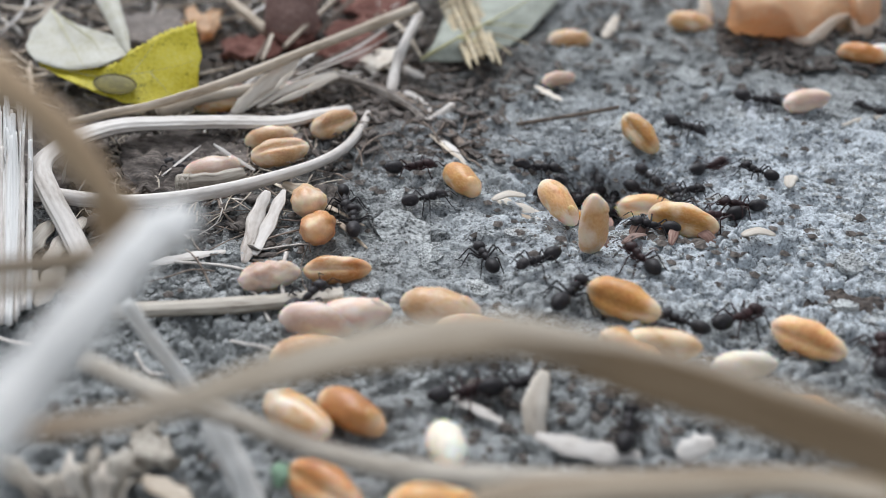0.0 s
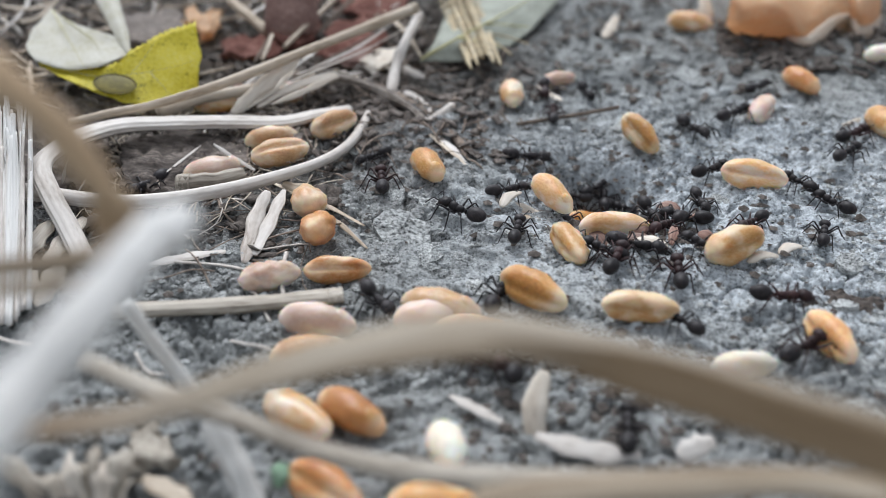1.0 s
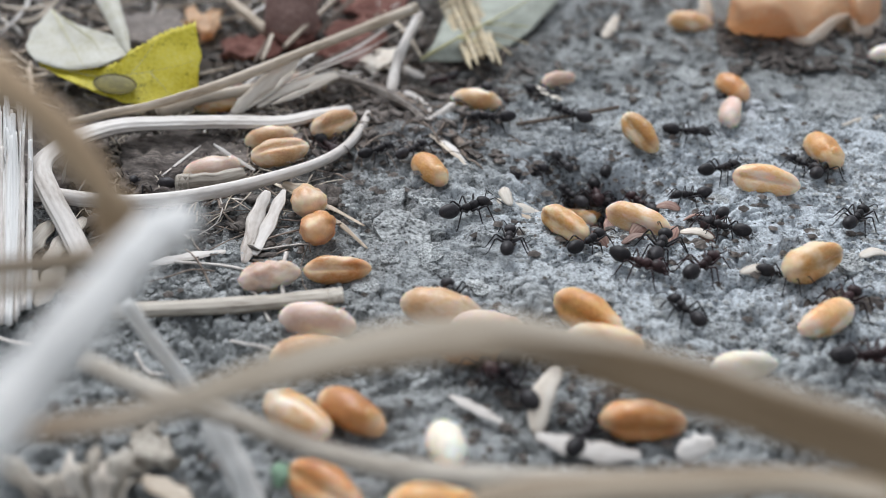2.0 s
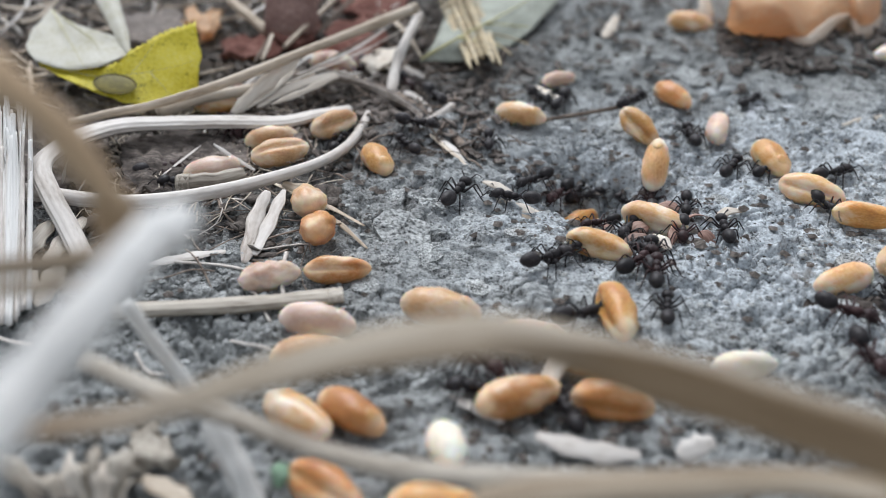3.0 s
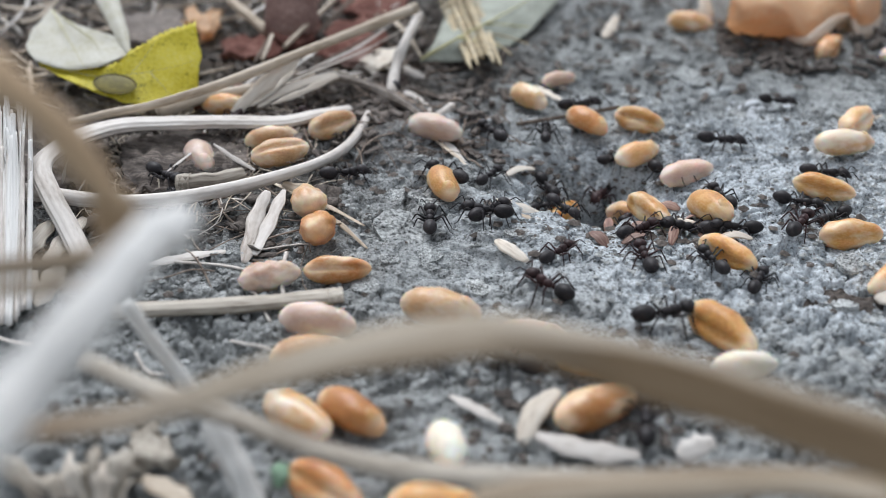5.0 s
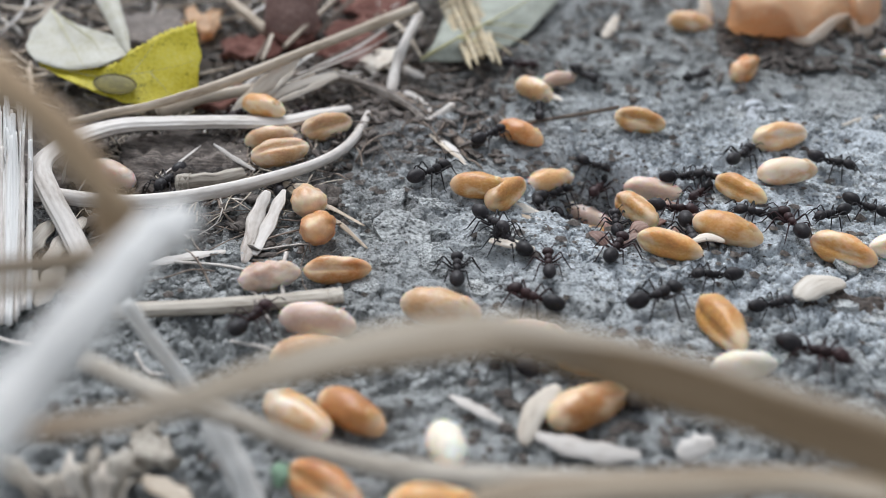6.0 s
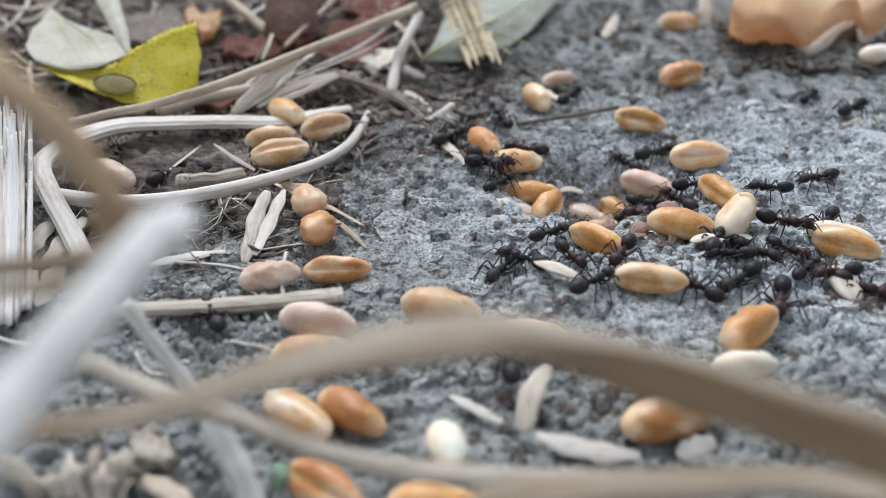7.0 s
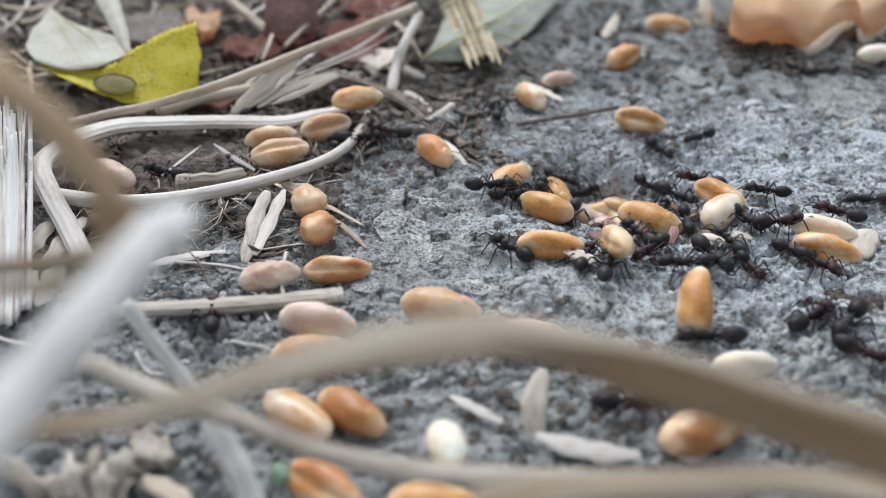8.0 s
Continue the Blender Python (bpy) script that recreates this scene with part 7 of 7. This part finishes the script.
    crawl(BLACK_ANTS, 0.95, [(0, 5.3, 51.9, 14.5), (0.5, 5.5, 54.4, 56.1), (1, 5.5, 54.4, 77.0), (1.5, 5.5, 54.4, 55.3), (3, 11.2, 60.1, 15.9), (3.5, 13.2, 61.7, 23.2), (4, 16.0, 61.1, 22.8), (4.5, 17.5, 59.4, 8.2), (6, 17.1, 61.9, 29.0), (6.5, 22.3, 64.7, -84.8), (7, 24.8, 65.5, -139.0), (7.5, 30.9, 60.0, -146.8), (8, 31.6, 59.3, -130.7)])
    crawl(BLACK_ANTS, 0.86, [(0, 12.5, 47.6, 74.0), (0.5, 10.7, 47.6, 75.5), (1, 12.5, 47.6, 80.7), (1.5, 10.6, 46.8, 41.1), (3, 8.6, 49.8, 105.6), (3.5, 10.1, 48.4, 82.6), (4, 13.1, 47.0, 80.0), (4.5, 14.0, 47.6, 79.6), (6, 13.3, 51.5, 93.0), (6.5, 24.9, 58.5, 180.0), (7, 20.9, 64.0, 127.3), (7.5, 24.2, 65.9, 180.0), (8, 20.4, 66.8, 179.7)])
    crawl(BROWN_ANTS, 0.94, [(0, 32.6, 55.1, 68.9), (0.5, 20.9, 46.2, -30.8), (1, 27.1, 55.8, 35.3), (1.5, 31.1, 54.4, 48.4), (3, 31.7, 55.1, -84.3), (3.5, 28.3, 53.2, -135.2), (4, 38.5, 53.2, -162.5), (4.5, 36.9, 53.2, -144.7), (6, 27.6, 55.2, -26.4), (6.5, 26.1, 55.8, 173.3), (7, 27.2, 62.3, -111.8), (7.5, 30.4, 61.1, -37.8), (8, 29.4, 60.7, 36.2)])
    crawl(BLACK_ANTS, 0.87, [(0, 11.5, 87.3, 42.3), (0.5, 11.1, 87.0, -23.9), (1, 12.0, 80.4, -93.6), (1.5, 13.4, 86.3, 45.1), (3, -2.7, 93.7, -21.7), (3.5, -4.9, 88.3, -37.3), (4, 5.0, 87.5, -65.2), (4.5, -6.5, 85.2, 57.0), (6, -16.0, 81.7, -81.8), (6.5, -20.6, 85.8, 167.7), (7, -26.6, 94.9, 102.2), (7.5, -27.5, 99.3, 102.1), (8, -30.1, 100.9, -36.3)])
    crawl(BLACK_ANTS, 0.73, [(0, 18.4, 87.0, 110.7), (0.5, 16.5, 89.5, 124.2), (1, 17.9, 87.2, 152.8), (1.5, 18.1, 87.3, 136.0), (3, 19.5, 87.2, 124.4), (3.5, 18.7, 86.7, 143.8), (4, 17.3, 85.4, 170.8), (4.5, 16.9, 85.5, -31.0), (6, 14.6, 88.1, 26.0), (6.5, 13.3, 94.3, 49.5), (7, 19.6, 90.4, 121.1), (7.5, 17.8, 90.2, 144.1), (8, 21.6, 86.9, -55.1)])
    crawl(BROWN_ANTS, 0.72, [(0, 17.4, 84.5, -97.3), (0.5, 15.3, 89.6, -77.9), (1, 15.4, 88.1, -70.9), (1.5, 16.9, 87.8, -77.7), (3, 14.9, 77.5, -162.2), (3.5, 14.9, 77.5, -162.2), (4, 17.9, 81.8, 99.5), (4.5, 18.2, 85.3, 164.4), (6, 25.6, 82.6, -130.6), (6.5, 28.7, 69.9, -126.9), (7, 30.7, 70.8, -41.3), (7.5, 28.9, 69.9, -41.0), (8, 26.2, 67.2, -74.9)])
    crawl(BLACK_ANTS, 0.95, [(0, 19.2, 85.1, -57.2), (0.5, 16.6, 72.6, -31.4), (1, 17.1, 70.2, -22.8), (1.5, 19.2, 70.6, 53.9), (3, 17.9, 68.6, 79.3), (3.5, 17.4, 71.3, 126.1), (4, 22.4, 75.6, 76.5), (4.5, 22.6, 75.5, 113.8), (6, 22.4, 73.4, -91.0), (6.5, 21.4, 69.1, -69.2), (7, 24.4, 71.5, 61.7), (7.5, 26.1, 68.5, 47.1), (8, 23.0, 67.7, -68.0)])
    crawl(BLACK_ANTS, 0.87, [(0, 23.0, 80.6, 91.2), (0.5, 20.4, 83.5, 106.7), (1, 22.8, 77.2, 163.7), (1.5, 17.6, 89.0, 137.0), (3, 9.4, 86.6, -142.2), (3.5, 10.6, 78.7, 83.3), (4, 9.7, 80.0, -14.2), (4.5, 3.0, 77.7, -169.2), (6, 6.0, 70.9, 128.0), (6.5, 8.8, 71.0, 117.5), (7, 6.8, 68.1, 151.9), (7.5, 7.0, 70.0, 19.8), (8, 5.9, 70.0, 131.3)])
    crawl(BROWN_ANTS, 0.9, [(0, 25.7, 76.6, -172.7), (0.5, 19.3, 68.6, -137.9), (1, 14.7, 67.3, 65.1), (1.5, 16.5, 66.5, -64.6), (3, 16.6, 67.3, 42.1), (3.5, 17.5, 66.5, 79.5), (4, 10.9, 62.7, 131.5), (4.5, 9.2, 64.7, 131.5), (6, 7.3, 62.3, 146.8), (6.5, 8.6, 63.5, 164.6), (7, -0.9, 62.7, 180.0), (7.5, 12.5, 50.3, -28.5), (8, 13.2, 49.8, 4.3)])
    crawl(BLACK_ANTS, 0.91, [(0, -26.6, 85.8, 151.2), (0.5, -26.6, 85.8, 151.2), (1, -29.3, 82.8, -123.8), (1.5, -30.5, 83.4, 170.5), (3, -26.1, 83.4, -178.2), (3.5, -28.0, 83.4, -96.4), (4, -28.2, 84.0, -52.2), (4.5, -27.9, 84.0, -14.1), (6, -27.2, 83.4, -107.8), (6.5, -27.2, 83.4, -107.8), (7, -27.5, 84.6, 52.1), (7.5, -28.0, 84.6, 158.7), (8, -28.0, 84.6, 158.7)])
    crawl(BLACK_ANTS, 0.8, [(0, 8.0, 67.2, -147.6), (0.5, 5.9, 72.4, 77.1), (1, 6.7, 73.0, 77.1), (1.5, 5.6, 72.4, 84.2), (3, 10.6, 69.1, 38.7), (3.5, 17.3, 87.7, -35.4), (4, 18.4, 87.0, -43.6), (4.5, 18.6, 84.3, 56.7), (6, 16.5, 77.6, 85.6), (6.5, 16.9, 85.3, -81.2), (7, 15.4, 87.0, -58.9), (7.5, 16.1, 87.1, -69.6), (8, 15.2, 86.6, -91.5)])
    crawl(BROWN_ANTS, 0.88, [(0, 62.8, 111.0, 180.0), (0.5, 66.1, 111.0, 91.4), (1, 64.3, 111.0, 75.4), (1.5, 63.0, 111.0, 73.9), (3, 63.2, 111.0, 70.6), (3.5, 62.4, 111.0, 82.1), (4, 63.1, 111.0, 145.9), (4.5, 65.1, 111.0, 101.3), (6, 62.6, 111.0, 90.9), (6.5, 66.0, 111.0, 78.4), (7, 64.9, 111.0, 68.1), (7.5, 65.4, 111.0, 67.5), (8, 64.4, 111.0, 59.7)])
    crawl(BLACK_ANTS, 0.87, [(0, 21.2, 86.5, -40.0), (0.5, 17.6, 89.0, -69.2), (1, 20.0, 78.8, -79.3), (1.5, 18.5, 87.6, -63.7), (3, 15.5, 89.2, 24.4), (3.5, 15.3, 88.6, -98.8), (4, 13.5, 88.0, -96.3), (4.5, 10.6, 87.0, -121.7), (6, 11.5, 86.3, 29.8), (6.5, 13.4, 87.6, 25.7), (7, 4.9, 86.7, 0.0), (7.5, 8.4, 87.3, 56.8), (8, 9.7, 85.3, 68.2)])
    crawl(BLACK_ANTS, 0.73, [(0, 40.7, 63.4, 180.0), (0.5, 32.5, 65.9, 122.5), (1, 34.5, 73.2, 69.0), (1.5, 31.7, 70.8, 38.7), (2.0, 28.6, 66.0, -20.0), (2.4, 31.0, 62.4, 10.0), (3, 36.3, 63.0, 68.7), (3.5, 32.4, 72.9, 52.9), (4, 29.9, 69.6, 58.3), (4.5, 26.5, 67.8, 74.4), (6, 26.7, 62.3, 15.5), (6.5, 30.7, 65.5, 62.0), (7, 31.0, 67.2, 45.4), (7.5, 31.0, 67.2, -19.4), (8, 30.9, 69.9, -41.0)])
    crawl(BROWN_ANTS, 0.84, [(0, 11.5, 87.2, -121.5), (0.5, 9.0, 86.7, -93.7), (1, 12.2, 106.2, -95.2), (1.5, 10.3, 103.6, -81.2), (3, -4.4, 107.9, -70.3), (3.5, -6.3, 106.2, -62.7), (4, 1.1, 103.6, -55.5), (4.5, -13.5, 103.6, 143.9), (6, 9.7, 113.4, -14.5), (6.5, 9.9, 111.5, 154.3), (7, 8.8, 91.3, 165.7), (7.5, -4.0, 88.6, 117.1), (8, -5.7, 92.3, 159.5)])
    crawl(BLACK_ANTS, 0.93, [(0, 52.4, 87.2, 180.0), (0.5, 52.7, 87.2, -143.8), (1, 53.1, 87.2, -129.1), (1.5, 54.5, 87.1, -138.7), (3, 52.0, 87.0, -121.0), (3.5, 44.4, 91.7, -110.2), (4, 46.9, 96.9, -110.5), (4.5, 56.7, 96.9, -107.9), (6, 59.4, 96.9, -95.3), (6.5, 49.0, 107.0, -18.8), (7, 46.7, 99.6, 38.5), (7.5, 57.6, 99.6, 24.1), (8, 56.9, 99.6, -43.7)])
    crawl(BLACK_ANTS, 0.85, [(0, 14.2, 88.1, -142.8), (0.5, 19.6, 87.1, 101.5), (1, 27.6, 86.5, 28.2), (1.5, 27.8, 86.3, 4.6), (3, 29.9, 87.4, 55.4), (3.5, 26.7, 89.3, -32.9), (4, 23.6, 87.9, 39.1), (4.5, 23.0, 88.1, -73.5), (6, 24.7, 86.0, 8.5), (6.5, 23.8, 84.7, 21.7), (7, 25.6, 84.3, 10.9), (7.5, 23.1, 74.6, 76.2), (8, 17.6, 72.6, 118.4)])
    crawl(BROWN_ANTS, 0.9, [(0, 42.4, 67.2, 180.0), (0.5, 45.1, 67.2, 169.1), (1, 42.4, 67.2, 105.6), (1.5, 43.2, 67.2, 99.6), (3, 45.1, 67.2, 108.2), (3.5, 43.3, 68.4, 96.3), (4, 45.1, 67.7, 73.6), (4.5, 43.3, 68.4, 101.9), (6, 41.7, 68.4, 89.6), (6.5, 42.8, 68.4, 98.4), (7, 34.9, 64.7, -39.9), (7.5, 33.6, 60.0, 25.2), (8, 31.7, 55.1, -36.0)])
    crawl(BLACK_ANTS, 0.74, [(0, 17.7, 88.6, -53.1), (0.5, 16.7, 88.3, -51.7), (1, 16.5, 89.6, 40.2), (1.5, 14.9, 88.9, 57.1), (3, 14.4, 89.6, 60.2), (3.5, 15.2, 88.6, -57.9), (4, 13.6, 88.2, 51.3), (4.5, 10.6, 84.4, 84.8), (6, 10.0, 82.8, -77.1), (6.5, 2.0, 84.2, 43.2), (7, 5.7, 83.6, 44.5), (7.5, 4.8, 82.8, 29.2), (8, 6.7, 80.5, 5.0)])
    crawl(BLACK_ANTS, 0.82, [(0, 47.4, 80.2, 180.0), (0.5, 47.4, 80.1, 132.6), (1, 37.6, 79.6, 124.9), (1.5, 39.6, 75.2, 107.8), (3, 36.8, 78.7, -71.1), (3.5, 39.4, 81.1, 179.7), (4, 32.8, 80.3, 165.5), (4.5, 31.9, 79.0, -15.1), (6, 40.9, 79.4, -50.5), (6.5, 35.7, 76.7, 31.8), (7, 35.6, 75.7, -128.1), (7.5, 32.6, 74.6, -143.9), (8, 27.9, 75.0, -64.4)])
    crawl(BROWN_ANTS, 0.84, [(0, 14.6, 89.2, -147.9), (0.5, 18.2, 86.8, 95.8), (1, 20.8, 75.4, -144.2), (1.5, 20.1, 85.4, 147.0), (3, 21.4, 84.9, 81.5), (3.5, 28.0, 81.5, 68.9), (4, 24.3, 77.1, 63.8), (4.5, 16.6, 72.6, 52.1), (6, 22.3, 79.1, -17.6), (6.5, 21.1, 80.4, -23.2), (7, 23.4, 82.5, 124.5), (7.5, 24.0, 85.8, -150.2), (8, 26.1, 84.9, 154.1)])
    crawl(BLACK_ANTS, 0.85, [(0, 50.8, 87.3, 180.0), (0.5, 42.8, 85.8, 180.0), (1, 42.1, 88.6, 41.2), (1.5, 38.9, 87.1, 61.2), (3, 39.9, 85.8, 18.4), (3.5, 42.0, 82.2, -169.3), (4, 41.8, 84.6, -51.3), (4.5, 39.0, 85.0, -11.5), (6, 40.1, 87.1, -36.2), (6.5, 52.5, 87.1, -47.6), (7, 53.1, 87.1, 29.0), (7.5, 54.8, 87.1, -25.2), (8, 41.4, 80.5, 180.0)])
    crawl(BLACK_ANTS, 0.91, [(0, 18.1, 88.1, 72.6), (0.5, 18.7, 86.9, 101.5), (1, 17.3, 88.9, 84.2), (1.5, 16.9, 89.0, 81.8), (3, 22.1, 102.5, 43.9), (3.5, 18.8, 102.5, 44.6), (4, 15.8, 100.4, 74.7), (4.5, 15.3, 98.2, 48.7), (6, 17.5, 110.6, -61.8), (6.5, 18.2, 107.9, -56.7), (7, 15.1, 104.5, 57.6), (7.5, 15.4, 84.4, 25.7), (8, 14.9, 89.3, 31.0)])
    crawl(BROWN_ANTS, 0.83, [(0, 43.6, 69.8, 180.0), (0.5, 46.2, 69.2, -138.0), (1, 44.2, 69.1, -132.1), (1.5, 43.5, 69.1, -119.4), (3, 46.2, 69.8, -138.1), (3.5, 46.6, 70.0, -131.7), (4, 47.0, 70.0, -148.7), (4.5, 46.6, 70.0, -177.7), (6, 45.5, 70.0, -146.6), (6.5, 45.5, 70.0, -157.8), (7, 44.0, 70.0, -157.1), (7.5, 38.4, 72.2, 49.6), (8, 37.4, 77.5, 146.5)])
    crawl(BLACK_ANTS, 0.85, [(0, 15.7, 89.1, -144.8), (0.5, 17.8, 88.2, 172.4), (1, 19.1, 87.0, 155.3), (1.5, 17.6, 88.9, 112.7), (3, 6.9, 80.0, 165.2), (3.5, 7.5, 80.4, -160.6), (4, 4.2, 79.3, 37.0), (4.5, -1.3, 77.7, 90.8), (6, 1.2, 67.6, 89.2), (6.5, 11.8, 62.9, 50.7), (7, 12.4, 64.1, 36.2), (7.5, 13.1, 64.7, 79.4), (8, 13.7, 66.3, 76.3)])
    crawl(BLACK_ANTS, 0.84, [(0, 61.6, 113.5, 180.0), (0.5, 67.0, 113.5, -133.0), (1, 67.5, 113.5, -127.9), (1.5, 64.2, 113.5, -126.6), (3, 66.5, 113.5, -136.9), (3.5, 63.1, 113.5, -130.3), (4, 65.5, 113.5, -118.7), (4.5, 68.0, 113.5, -109.2), (6, 66.8, 113.5, -82.7), (6.5, 63.9, 113.5, -91.1), (7, 64.6, 113.5, -64.0), (7.5, 65.3, 113.5, -15.8), (8, 66.0, 113.5, 42.9)])
    crawl(BROWN_ANTS, 0.88, [(0, 17.1, 84.2, -14.8), (0.5, 16.4, 84.0, -102.4), (1, 15.2, 88.1, -104.2), (1.5, 17.7, 88.8, -82.1), (3, 12.2, 87.0, -124.3), (3.5, 13.5, 88.4, -132.8), (4, 17.0, 89.4, -136.3), (4.5, 17.3, 89.0, -128.1), (6, 16.9, 89.5, -121.3), (6.5, 19.7, 84.9, -115.6), (7, 20.4, 82.3, 164.2), (7.5, 17.0, 77.5, -117.1), (8, 17.3, 83.0, 148.1)])
    crawl(BLACK_ANTS, 0.85, [(0, 53.2, 92.5, 180.0), (0.5, 56.5, 92.5, 106.2), (1, 57.0, 92.5, -174.8), (1.5, 58.0, 92.5, -141.8), (3, 53.9, 92.5, 179.8), (3.5, 55.8, 92.5, 98.9), (4, 55.5, 92.5, 175.4), (4.5, 57.4, 92.5, -136.2), (6, 57.7, 92.5, -177.5), (6.5, 55.9, 92.5, 107.5), (7, 56.4, 92.5, 83.3), (7.5, 54.0, 92.5, 76.5), (8, 53.9, 92.5, 76.1)])
    crawl(BLACK_ANTS, 0.81, [(0, 17.8, 85.0, -177.1), (0.5, 17.8, 85.5, -144.5), (1, 17.4, 78.1, 161.7), (1.5, 19.0, 84.4, 125.1), (3, 17.4, 75.6, -121.4), (3.5, 14.1, 88.4, -179.5), (4, 12.5, 76.2, -60.1), (4.5, 11.8, 78.6, -51.6), (6, 12.5, 83.7, -70.5), (6.5, 12.8, 85.9, 24.7), (7, 12.6, 83.8, -0.3), (7.5, 12.8, 87.2, 39.9), (8, 12.4, 89.3, -35.2)])
    crawl(BROWN_ANTS, 0.79, [(0, 42.6, 63.9, 180.0), (0.5, 44.2, 63.9, -145.3), (1, 41.1, 63.9, -139.5), (1.5, 43.2, 63.9, -166.8), (3, 43.4, 63.9, -149.7), (3.5, 43.7, 63.9, -141.2), (4, 42.4, 63.8, -137.1), (4.5, 42.7, 63.8, -174.4), (6, 42.5, 63.8, 125.0), (6.5, 33.4, 60.7, 173.0), (7, 33.1, 66.3, -169.6), (7.5, 33.8, 65.5, -129.2), (8, 32.2, 67.9, -53.0)])
    walk(ORANGE_LEAF, [(0, pose(0.0505, 0.12913, 0.0)), (6.05, pose(0.0505, 0.12913, 0.0)), (6.4, pose(0.0505, 0.12693, 0.0, 4, 0, -2)), (8, pose(0.0505, 0.12693, 0.0, 4, 0, -2))])


motions()
